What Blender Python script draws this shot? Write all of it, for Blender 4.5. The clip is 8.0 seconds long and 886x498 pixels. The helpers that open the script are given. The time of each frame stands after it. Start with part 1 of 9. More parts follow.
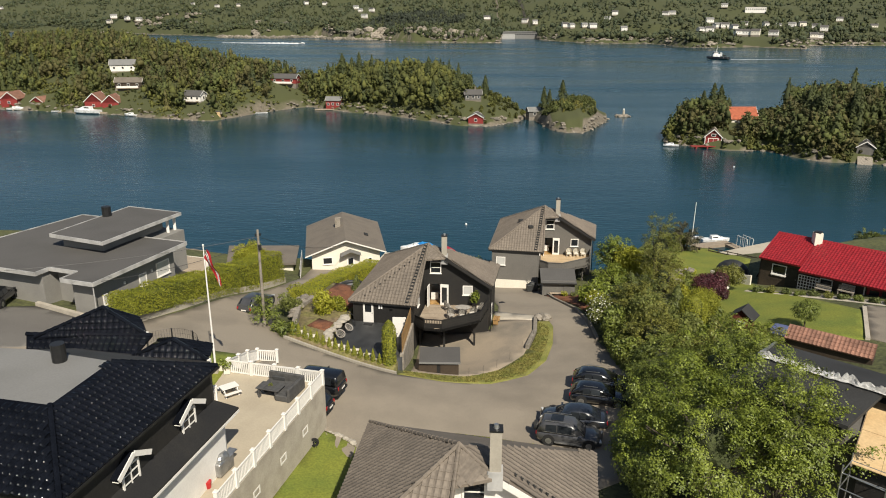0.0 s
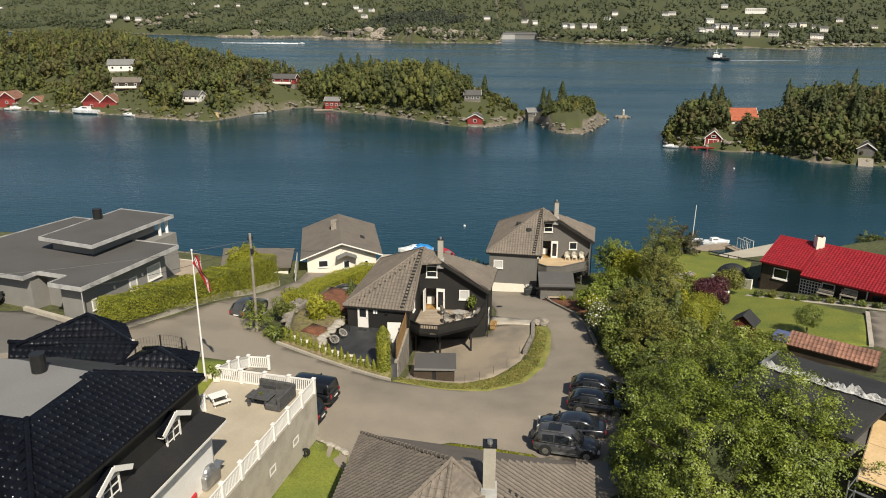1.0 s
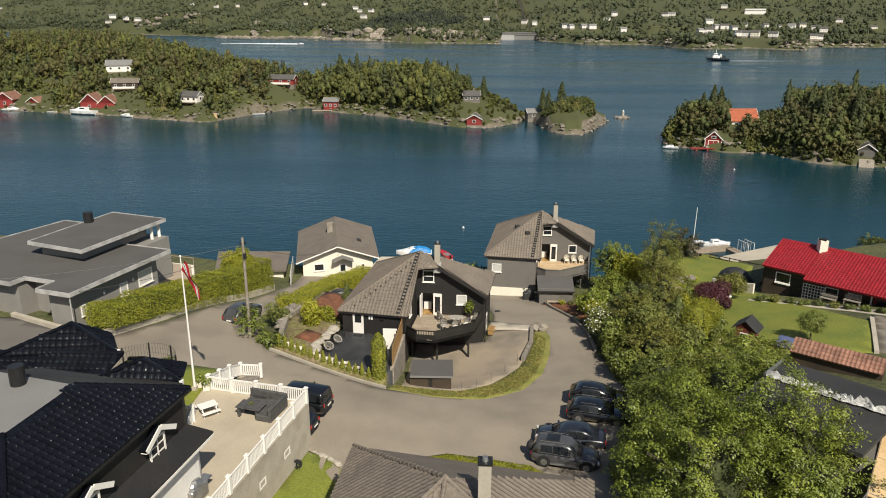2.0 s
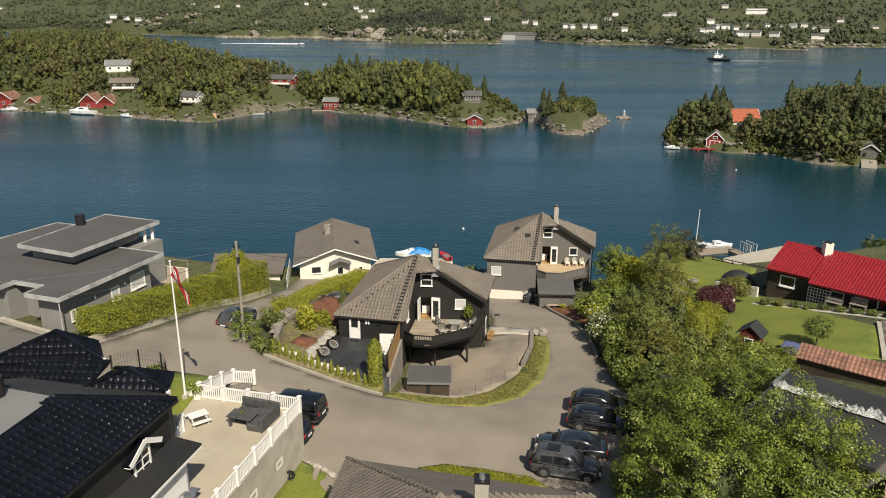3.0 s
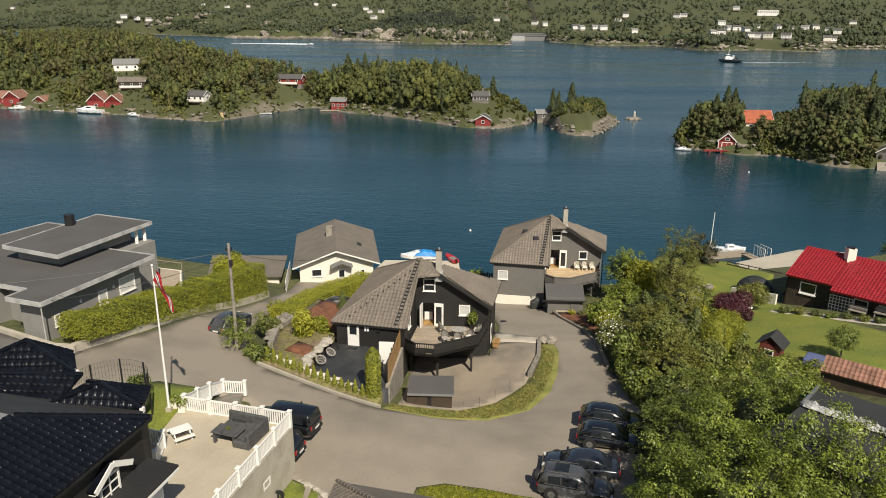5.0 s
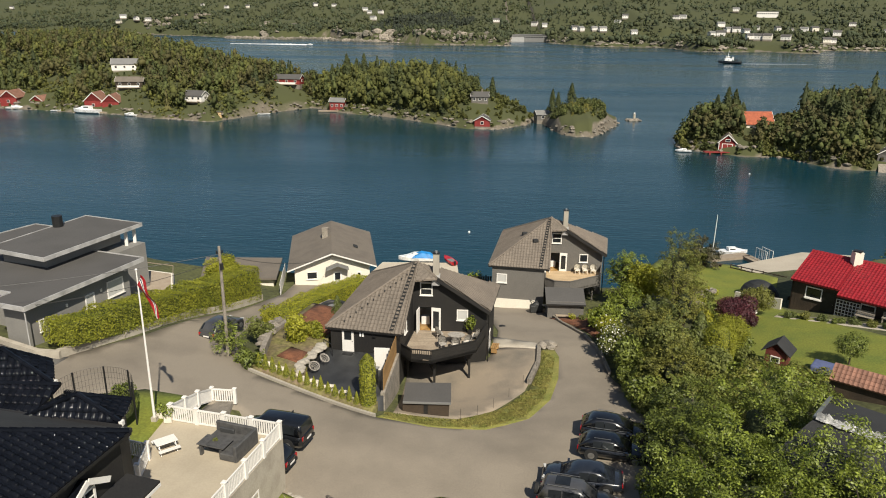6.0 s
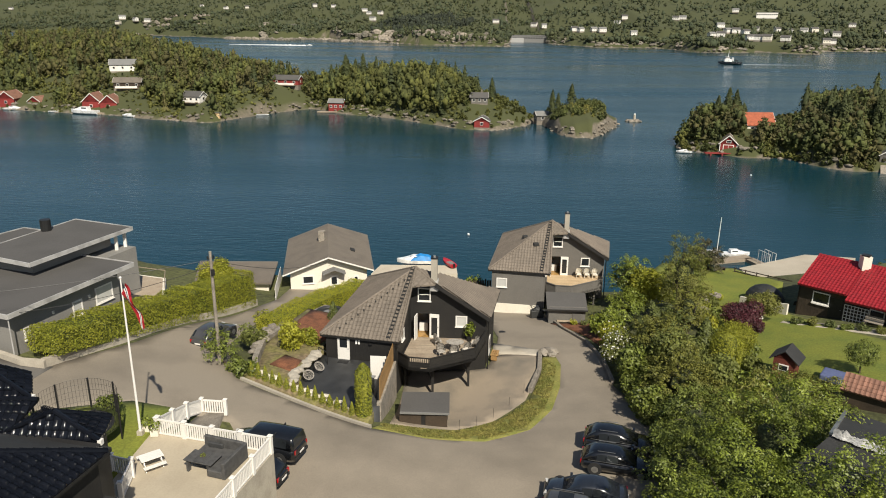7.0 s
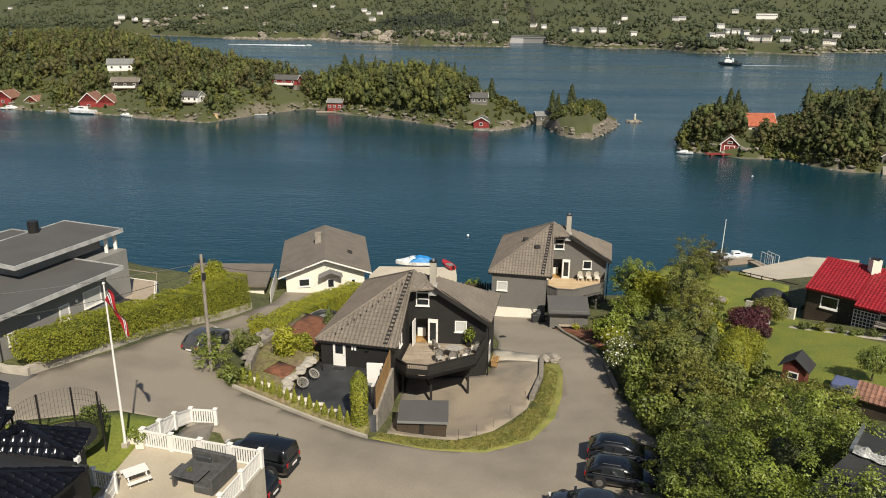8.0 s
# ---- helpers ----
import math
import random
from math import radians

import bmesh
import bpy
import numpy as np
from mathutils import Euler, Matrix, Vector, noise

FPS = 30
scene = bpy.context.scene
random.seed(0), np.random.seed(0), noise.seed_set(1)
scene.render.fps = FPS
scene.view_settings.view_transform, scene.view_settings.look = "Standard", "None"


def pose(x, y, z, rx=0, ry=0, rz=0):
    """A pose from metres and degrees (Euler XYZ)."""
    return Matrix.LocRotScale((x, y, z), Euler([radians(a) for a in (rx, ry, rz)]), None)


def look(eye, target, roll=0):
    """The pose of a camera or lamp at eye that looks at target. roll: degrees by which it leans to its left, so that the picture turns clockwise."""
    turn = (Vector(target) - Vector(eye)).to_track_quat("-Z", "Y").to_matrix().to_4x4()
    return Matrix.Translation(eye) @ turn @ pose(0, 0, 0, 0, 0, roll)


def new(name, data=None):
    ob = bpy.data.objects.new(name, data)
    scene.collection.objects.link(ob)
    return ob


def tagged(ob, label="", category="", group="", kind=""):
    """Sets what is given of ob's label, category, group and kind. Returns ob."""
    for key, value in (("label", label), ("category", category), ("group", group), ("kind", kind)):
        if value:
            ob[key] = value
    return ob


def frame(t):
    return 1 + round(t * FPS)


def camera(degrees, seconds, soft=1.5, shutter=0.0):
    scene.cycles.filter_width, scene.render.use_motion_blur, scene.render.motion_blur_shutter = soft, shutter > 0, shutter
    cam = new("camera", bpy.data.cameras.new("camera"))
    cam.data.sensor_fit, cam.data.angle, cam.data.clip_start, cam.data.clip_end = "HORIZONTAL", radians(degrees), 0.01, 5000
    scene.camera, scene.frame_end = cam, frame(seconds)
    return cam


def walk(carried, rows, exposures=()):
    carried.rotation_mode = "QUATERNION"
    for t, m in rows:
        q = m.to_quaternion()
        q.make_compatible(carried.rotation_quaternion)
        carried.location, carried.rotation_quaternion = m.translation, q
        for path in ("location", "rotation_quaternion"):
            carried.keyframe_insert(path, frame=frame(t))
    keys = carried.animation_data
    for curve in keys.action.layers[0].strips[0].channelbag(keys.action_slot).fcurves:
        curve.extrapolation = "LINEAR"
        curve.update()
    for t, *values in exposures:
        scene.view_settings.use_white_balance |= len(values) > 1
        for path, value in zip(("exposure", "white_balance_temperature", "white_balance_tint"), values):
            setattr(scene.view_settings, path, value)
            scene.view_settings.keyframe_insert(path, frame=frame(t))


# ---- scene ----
cam = camera(62.2, 8.0, soft=1.0)
PATH = [
    (0, (-0.538, -0.386, 47.054), (-0.647, 1.514, 46.44), 0.1),
    (0.5, (-0.422, 0.208, 46.989), (-0.53, 2.109, 46.376), 0.1),
    (1, (-0.291, 0.793, 47.015), (-0.399, 2.693, 46.402), 0.2),
    (1.5, (-0.197, 1.424, 46.992), (-0.304, 3.325, 46.38), 0.2),
    (3, (0.022, 3.349, 46.858), (-0.087, 5.25, 46.246), 0.2),
    (3.5, (0.078, 4.059, 46.701), (-0.044, 5.959, 46.089), 0.3),
    (4, (0.142, 4.783, 46.503), (0.011, 6.684, 45.893), 0.3),
    (4.5, (0.202, 5.518, 46.332), (0.07, 7.419, 45.722), 0.3),
    (6, (0.261, 7.858, 45.843), (0.132, 9.759, 45.236), 0.5),
    (6.5, (0.248, 8.681, 45.743), (0.12, 10.582, 45.138), 0.5),
    (7, (0.244, 9.497, 45.654), (0.116, 11.399, 45.049), 0.5),
    (7.5, (0.21, 10.322, 45.526), (0.083, 12.224, 44.922), 0.6),
    (8, (0.147, 11.169, 45.338), (0.021, 13.072, 44.734), 0.6),
]
walk(cam, [(t, look(eye, target, roll)) for t, eye, target, roll in PATH], [(0.0, 0.25), (8.0, 0.25)])

# ---- light ----
SUN_DIR = Vector((0.40, -0.92, 1.0)).normalized()
world = bpy.data.worlds.new("world")
scene.world = world
world.use_nodes = True
wn = world.node_tree.nodes
sky = wn.new("ShaderNodeTexSky")
sky.sky_type = "NISHITA"
sky.sun_disc = False
sky.sun_elevation = math.asin(SUN_DIR.z)
sky.sun_rotation = math.atan2(SUN_DIR.x, SUN_DIR.y)
sky.air_density, sky.dust_density, sky.ozone_density = 1.0, 1.2, 1.0
wn["Background"].inputs["Strength"].default_value = 0.066
world.node_tree.links.new(sky.outputs[0], wn["Background"].inputs["Color"])
sun_data = bpy.data.lights.new("sun", "SUN")
sun_data.energy, sun_data.angle, sun_data.color = 5.0, radians(0.6), (1.0, 0.93, 0.80)
sun = new("sun", sun_data)
sun.matrix_world = look(SUN_DIR * 100, (0, 0, 0))


# ---- materials ----
def material(name, color, rough=0.7, metal=0.0, vary=0.25, scale=2.0, fine=30.0, bump=0.15, depth=0.02, spec=0.5,
             tone=None, island=0.0, rand=0.0, trans=0.0, stain=0.0):
    """Base colour with broad and fine variation, optional second tone in patches, bump, per-object and per-leaf shifts."""
    m = bpy.data.materials.new(name)
    m.use_nodes = True
    t = m.node_tree
    n, lk = t.nodes, t.links
    b = n["Principled BSDF"]
    geo = n.new("ShaderNodeTexCoord")
    src = geo.outputs["Object"]
    broad = n.new("ShaderNodeTexNoise")
    broad.inputs["Scale"].default_value, broad.inputs["Detail"].default_value = scale, 5
    grain = n.new("ShaderNodeTexNoise")
    grain.inputs["Scale"].default_value, grain.inputs["Detail"].default_value = fine, 3
    lk.new(src, broad.inputs["Vector"])
    lk.new(src, grain.inputs["Vector"])
    c2 = tone or tuple(v * 0.6 for v in color)
    ramp = n.new("ShaderNodeMix")
    ramp.data_type = "RGBA"
    ramp.inputs[6].default_value, ramp.inputs[7].default_value = (*color, 1), (*c2, 1)
    sharp = n.new("ShaderNodeMapRange")
    sharp.inputs[1].default_value, sharp.inputs[2].default_value = 0.42, 0.68
    lk.new(broad.outputs["Fac"], sharp.inputs[0])
    lk.new(sharp.outputs[0], ramp.inputs[0])
    hsv = n.new("ShaderNodeHueSaturation")
    val = n.new("ShaderNodeMapRange")
    val.inputs[1].default_value, val.inputs[2].default_value = 0.3, 0.7
    val.inputs[3].default_value, val.inputs[4].default_value = 1 - vary, 1 + vary
    lk.new(grain.outputs["Fac"], val.inputs[0])
    value = val.outputs[0]
    for amount, node, socket in ((island, "ShaderNodeNewGeometry", "Random Per Island"), (rand, "ShaderNodeObjectInfo", "Random")):
        if amount:
            r = n.new(node)
            mr = n.new("ShaderNodeMapRange")
            mr.inputs[3].default_value, mr.inputs[4].default_value = 1 - amount, 1 + amount
            lk.new(r.outputs[socket], mr.inputs[0])
            mul = n.new("ShaderNodeMath")
            mul.operation = "MULTIPLY"
            lk.new(value, mul.inputs[0])
            lk.new(mr.outputs[0], mul.inputs[1])
            value = mul.outputs[0]
    lk.new(value, hsv.inputs["Value"])
    lk.new(ramp.outputs[2], hsv.inputs["Color"])
    lk.new(hsv.outputs[0], b.inputs["Base Color"])
    b.inputs["Roughness"].default_value, b.inputs["Metallic"].default_value = rough, metal
    b.inputs["Specular IOR Level"].default_value = spec
    if bump:
        bp = n.new("ShaderNodeBump")
        bp.inputs["Strength"].default_value, bp.inputs["Distance"].default_value = bump, depth
        lk.new(grain.outputs["Fac"], bp.inputs["Height"])
        lk.new(bp.outputs[0], b.inputs["Normal"])
    if trans:
        tr = n.new("ShaderNodeBsdfTranslucent")
        lk.new(hsv.outputs[0], tr.inputs["Color"])
        mix = n.new("ShaderNodeMixShader")
        mix.inputs[0].default_value = trans
        lk.new(b.outputs[0], mix.inputs[1])
        lk.new(tr.outputs[0], mix.inputs[2])
        lk.new(mix.outputs[0], n["Material Output"].inputs["Surface"])
    return m


M = {}
M["asphalt"] = material("asphalt", (0.255, 0.217, 0.166), 0.9, scale=0.22, fine=14, vary=0.10, tone=(0.192, 0.163, 0.125), bump=0.2)
M["gravel"] = material("gravel", (0.285, 0.232, 0.168), 0.95, scale=0.3, fine=25, vary=0.2, tone=(0.16, 0.14, 0.11), bump=0.4)
M["ground"] = material("scrub_ground", (0.15, 0.135, 0.045), 0.95, scale=0.7, fine=4, vary=0.4, tone=(0.17, 0.125, 0.075), bump=0.5, depth=0.1)
M["lawn"] = material("lawn", (0.165, 0.18, 0.022), 0.9, scale=0.35, fine=7, vary=0.22, tone=(0.12, 0.15, 0.02), bump=0.4)
M["verge"] = material("verge_grass", (0.20, 0.188, 0.046), 0.95, scale=0.9, fine=10, vary=0.3, tone=(0.14, 0.15, 0.03), bump=0.5)
M["rock"] = material("rock", (0.22, 0.19, 0.15), 0.9, scale=0.4, fine=3, vary=0.35, tone=(0.10, 0.092, 0.072), bump=0.7, depth=0.15)
M["concrete"] = material("concrete", (0.42, 0.375, 0.30), 0.85, scale=0.9, fine=12, vary=0.1, tone=(0.33, 0.29, 0.23))
M["stone"] = material("stone", (0.24, 0.21, 0.17), 0.9, scale=2, fine=12, vary=0.3, tone=(0.16, 0.14, 0.11), bump=0.5, rand=0.25)
M["limestone"] = material("pale_limestone", (0.56, 0.51, 0.41), 0.9, scale=2, fine=9, vary=0.2, tone=(0.36, 0.32, 0.25), bump=0.5, rand=0.2)
M["tile_grey"] = material("roof_tile_grey_brown", (0.165, 0.136, 0.106), 0.75, scale=0.5, fine=6, vary=0.16, tone=(0.135, 0.112, 0.088), island=0.08, rand=0.1)
M["tile_black"] = material("glazed_black_tile", (0.006, 0.007, 0.010), 0.1, scale=1, fine=9, vary=0.2, bump=0.05, spec=0.14, island=0.2, rand=0.2)
M["tile_red"] = material("red_painted_tile", (0.244, 0.008, 0.013), 0.6, scale=0.7, fine=6, vary=0.14, tone=(0.24, 0.010, 0.015), island=0.14)
M["tile_orange"] = material("orange_tile", (0.38, 0.10, 0.045), 0.8, scale=1, fine=4, vary=0.15, island=0.1)
M["tile_clay"] = material("clay_pantile", (0.27, 0.135, 0.09), 0.8, scale=1, fine=4, vary=0.2, island=0.15)
M["shingle"] = material("brown_shingle", (0.16, 0.135, 0.105), 0.85, scale=0.6, fine=8, vary=0.12, tone=(0.13, 0.11, 0.088))
M["felt"] = material("grey_roof_felt", (0.085, 0.080, 0.074), 0.85, scale=0.3, fine=10, vary=0.1, tone=(0.072, 0.068, 0.062))
M["felt_light"] = material("light_roof_felt", (0.185, 0.182, 0.172), 0.85, scale=0.4, fine=10, vary=0.06, tone=(0.165, 0.162, 0.152))
M["felt_black"] = material("black_roof_felt", (0.028, 0.028, 0.027), 0.8, scale=0.4, fine=10, vary=0.15)
M["black_wood"] = material("black_stained_wood", (0.013, 0.012, 0.011), 0.65, scale=0.7, fine=12, vary=0.25, tone=(0.02, 0.018, 0.015), rand=0.12)
M["grey_wood"] = material("grey_painted_wood", (0.135, 0.125, 0.11), 0.75, scale=0.7, fine=12, vary=0.12, tone=(0.115, 0.107, 0.095), rand=0.06)
M["brown_wood"] = material("brown_stained_wood", (0.05, 0.035, 0.022), 0.7, scale=0.8, fine=12, vary=0.2, rand=0.1)
M["white"] = material("white_paint", (0.75, 0.72, 0.665), 0.6, scale=0.8, fine=12, vary=0.05, tone=(0.69, 0.66, 0.605), bump=0.05)
M["cream"] = material("cream_wall_paint", (0.72, 0.67, 0.56), 0.75, scale=0.6, fine=10, vary=0.06, tone=(0.66, 0.61, 0.51), bump=0.1)
M["wood_deck"] = material("weathered_deck_boards", (0.32, 0.26, 0.19), 0.8, scale=1.2, fine=14, vary=0.2, tone=(0.27, 0.21, 0.15), rand=0.15)
M["wood_pale"] = material("pale_new_deck_boards", (0.50, 0.37, 0.22), 0.75, scale=1.2, fine=14, vary=0.15, tone=(0.43, 0.31, 0.18), rand=0.1)
M["wood_warm"] = material("oiled_wood", (0.34, 0.20, 0.075), 0.65, scale=1.0, fine=10, vary=0.2, tone=(0.28, 0.155, 0.055), rand=0.15)
M["plywood"] = material("plywood", (0.62, 0.44, 0.23), 0.7, scale=0.8, fine=7, vary=0.1, tone=(0.56, 0.38, 0.19), rand=0.06)
M["bark"] = material("bark", (0.09, 0.07, 0.05), 0.95, scale=3, fine=20, vary=0.4, bump=0.6)
M["mulch"] = material("bark_mulch", (0.19, 0.075, 0.036), 0.95, scale=2, fine=14, vary=0.35, bump=0.6)
M["paving"] = material("dark_paving", (0.045, 0.046, 0.046), 0.55, scale=0.7, fine=10, vary=0.15)
M["metal"] = material("galvanised_metal", (0.42, 0.42, 0.41), 0.4, 0.8, scale=2, fine=12, vary=0.1, bump=0.03)
M["dark_metal"] = material("dark_metal", (0.02, 0.02, 0.02), 0.45, 0.2, scale=2, fine=12, vary=0.15, bump=0.03)
M["rubber"] = material("rubber", (0.015, 0.015, 0.015), 0.85, scale=4, fine=20, vary=0.2)
M["red_wood"] = material("falu_red_wood", (0.23, 0.026, 0.022), 0.8, scale=1.0, fine=8, vary=0.18, tone=(0.17, 0.022, 0.018))
M["wicker"] = material("grey_wicker", (0.36, 0.33, 0.285), 0.8, scale=6, fine=30, vary=0.3, bump=0.4)
M["cushion"] = material("light_fabric", (0.62, 0.57, 0.49), 0.9, scale=3, fine=20, vary=0.1)
M["tarp_white"] = material("white_tarpaulin", (0.78, 0.77, 0.74), 0.5, scale=1.2, fine=7, vary=0.1, bump=0.3, depth=0.05)
M["tarp_blue"] = material("blue_tarpaulin", (0.02, 0.22, 0.55), 0.5, scale=1.2, fine=7, vary=0.12, bump=0.3, depth=0.05)
M["black_cover"] = material("black_cover", (0.03, 0.031, 0.03), 0.6, scale=2, fine=9, vary=0.2, bump=0.3)
M["grp"] = material("white_gelcoat", (0.80, 0.80, 0.78), 0.25, scale=1, fine=6, vary=0.04, bump=0.0)
M["red_paint"] = material("red_gloss_paint", (0.45, 0.02, 0.025), 0.35, scale=1, fine=6, vary=0.1, bump=0.0)
M["flag_red"] = material("red_flag_cloth", (0.50, 0.02, 0.03), 0.8, scale=2, fine=14, vary=0.1)
M["flag_blue"] = material("blue_flag_cloth", (0.01, 0.02, 0.12), 0.8, scale=2, fine=14, vary=0.1)
M["leaf_hedge"] = material("hedge_leaf", (0.30, 0.305, 0.03), 0.6, scale=0.6, fine=3, vary=0.25, tone=(0.215, 0.235, 0.026), island=0.2, trans=0.38, bump=0)
M["leaf_yellow"] = material("yellow_green_leaf", (0.39, 0.38, 0.036), 0.6, scale=0.6, fine=3, vary=0.22, tone=(0.29, 0.305, 0.032), island=0.2, trans=0.38, bump=0)
M["leaf_bright"] = material("bright_leaf", (0.19, 0.228, 0.03), 0.5, scale=0.5, fine=2.5, vary=0.25, tone=(0.115, 0.15, 0.022), island=0.4, trans=0.2, bump=0)
M["leaf_olive"] = material("olive_leaf", (0.19, 0.19, 0.036), 0.6, scale=0.4, fine=2.5, vary=0.3, tone=(0.125, 0.135, 0.028), island=0.35, trans=0.25, bump=0)
M["leaf_mid"] = material("mid_green_leaf", (0.155, 0.185, 0.032), 0.55, scale=0.4, fine=2.5, vary=0.3, tone=(0.09, 0.115, 0.022), island=0.4, trans=0.2, bump=0)
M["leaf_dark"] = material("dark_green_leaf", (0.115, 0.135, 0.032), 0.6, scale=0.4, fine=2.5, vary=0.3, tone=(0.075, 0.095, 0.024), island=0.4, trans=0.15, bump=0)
M["leaf_brown"] = material("brown_green_needles", (0.085, 0.075, 0.032), 0.65, scale=0.4, fine=2.5, vary=0.3, tone=(0.06, 0.058, 0.026), island=0.35, trans=0.15, bump=0)
# dark colour for crown cores, in place of the shade between the leaves
M["leaf_shade"] = material("shaded_leaf_core", (0.05, 0.062, 0.018), 0.9, scale=1.5, fine=7, vary=0.4, tone=(0.04, 0.045, 0.016), bump=0.8, depth=0.15)
M["leaf_grey"] = material("grey_green_leaf", (0.18, 0.2, 0.046), 0.65, scale=0.4, fine=2.5, vary=0.3, tone=(0.125, 0.145, 0.034), island=0.3, trans=0.35, bump=0)
M["villa_wall"] = material("light_grey_painted_wall", (0.22, 0.21, 0.19), 0.75, scale=0.7, fine=12, vary=0.08, tone=(0.195, 0.186, 0.17))
M["ramp"] = material("cream_concrete_ramp", (0.50, 0.44, 0.34), 0.85, scale=0.25, fine=6, vary=0.08, tone=(0.44, 0.38, 0.29))
M["chimney"] = material("pale_render", (0.36, 0.325, 0.265), 0.85, scale=1.2, fine=14, vary=0.06, tone=(0.31, 0.28, 0.23), bump=0.1)
M["asphalt_dark"] = material("dark_asphalt", (0.135, 0.125, 0.11), 0.9, scale=0.2, fine=14, vary=0.12, tone=(0.115, 0.105, 0.092), bump=0.2)
M["leaf_dry"] = material("dry_grass_blade", (0.25, 0.225, 0.06), 0.8, scale=1.0, fine=4, vary=0.3, tone=(0.17, 0.18, 0.04), island=0.3, trans=0.15, bump=0)
M["terrace_floor"] = material("beige_concrete_floor", (0.42, 0.36, 0.265), 0.85, scale=0.5, fine=9, vary=0.05, tone=(0.37, 0.315, 0.23), bump=0.05)
M["sofa_grey"] = material("dark_grey_outdoor_fabric", (0.075, 0.073, 0.07), 0.8, scale=3, fine=20, vary=0.15)
M["play_red"] = material("dark_red_brown_wood", (0.13, 0.028, 0.018), 0.8, scale=1.0, fine=8, vary=0.2)
M["leaf_purple"] = material("purple_leaf", (0.095, 0.024, 0.030), 0.55, scale=0.5, fine=3, vary=0.3, tone=(0.04, 0.012, 0.018), island=0.35, trans=0.15, bump=0)
M["needle"] = material("conifer_needle", (0.08, 0.095, 0.03), 0.8, scale=0.1, fine=0.8, vary=0.25, tone=(0.035, 0.048, 0.018), island=0.15, trans=0.32, bump=0)
M["wood_far"] = material("far_foliage", (0.125, 0.128, 0.028), 0.85, scale=0.05, fine=0.22, vary=0.3, tone=(0.075, 0.085, 0.022), island=0.2, trans=0.25, bump=0)
M["wood_olive"] = material("olive_far_foliage", (0.11, 0.1, 0.032), 0.85, scale=0.05, fine=0.22, vary=0.3, tone=(0.075, 0.072, 0.025), island=0.2, trans=0.25, bump=0)
M["wood_deep"] = material("deep_green_far_foliage", (0.1, 0.115, 0.03), 0.85, scale=0.05, fine=0.22, vary=0.3, tone=(0.058, 0.07, 0.022), island=0.2, trans=0.25, bump=0)
M["far_rock"] = material("far_cliff_rock", (0.25, 0.215, 0.17), 0.95, scale=0.03, fine=0.3, vary=0.35, tone=(0.09, 0.085, 0.065), bump=0.6, depth=0.6)
M["far_wood"] = material("far_hill_foliage", (0.08, 0.088, 0.038), 0.9, scale=0.008, fine=0.06, vary=0.25, tone=(0.066, 0.078, 0.036), island=0.1, trans=0.2, bump=0)
M["far_wood_deep"] = material("far_hill_deep_foliage", (0.066, 0.082, 0.04), 0.9, scale=0.008, fine=0.06, vary=0.25, tone=(0.05, 0.064, 0.034), island=0.1, trans=0.2, bump=0)
# spruce colour darkened to carry the cloud shadow on one far knoll
M["shaded_spruce"] = material("shaded_spruce_foliage", (0.03, 0.038, 0.022), 0.9, scale=0.02, fine=0.1, vary=0.2, tone=(0.022, 0.028, 0.018), island=0.1, bump=0)
M["fascia"] = material("pale_grey_fascia", (0.42, 0.41, 0.39), 0.5, vary=0.06, scale=1, fine=8, bump=0)
M["flower_white"] = material("white_blossom", (0.75, 0.73, 0.65), 0.7, scale=3, fine=9, vary=0.1, bump=0)
M["ink"] = material("white_numeral_bars", (0.8, 0.79, 0.76), 0.5, scale=3, fine=9, vary=0.03, bump=0)


def paint(name, color, rough=0.25):
    m = material(name, color, rough, 0.0, vary=0.06, scale=0.8, fine=5, bump=0)
    m.node_tree.nodes["Principled BSDF"].inputs["Coat Weight"].default_value = 0.7
    return m


M["car_black"] = paint("black_car_paint", (0.008, 0.009, 0.011))
M["car_blue"] = paint("dark_blue_car_paint", (0.020, 0.024, 0.032))
M["pool_cover"] = material("blue_pool_cover", (0.10, 0.12, 0.22), 0.5, scale=1.0, fine=8, vary=0.1)
M["car_grey"] = paint("grey_car_paint", (0.062, 0.062, 0.064), 0.3)
M["car_red_light"] = paint("red_lamp_glass", (0.4, 0.01, 0.01))
M["glass"] = material("dark_window_glass", (0.02, 0.023, 0.026), 0.06, vary=0.1, scale=1, fine=3, bump=0)
M["curtain_glass"] = material("pale_curtained_glass", (0.5, 0.49, 0.46), 0.2, vary=0.04, tone=(0.46, 0.45, 0.42), scale=1.5, fine=3, bump=0)
M["interior"] = material("warm_interior_floor", (0.42, 0.24, 0.075), 0.5, vary=0.15, scale=2, fine=9)


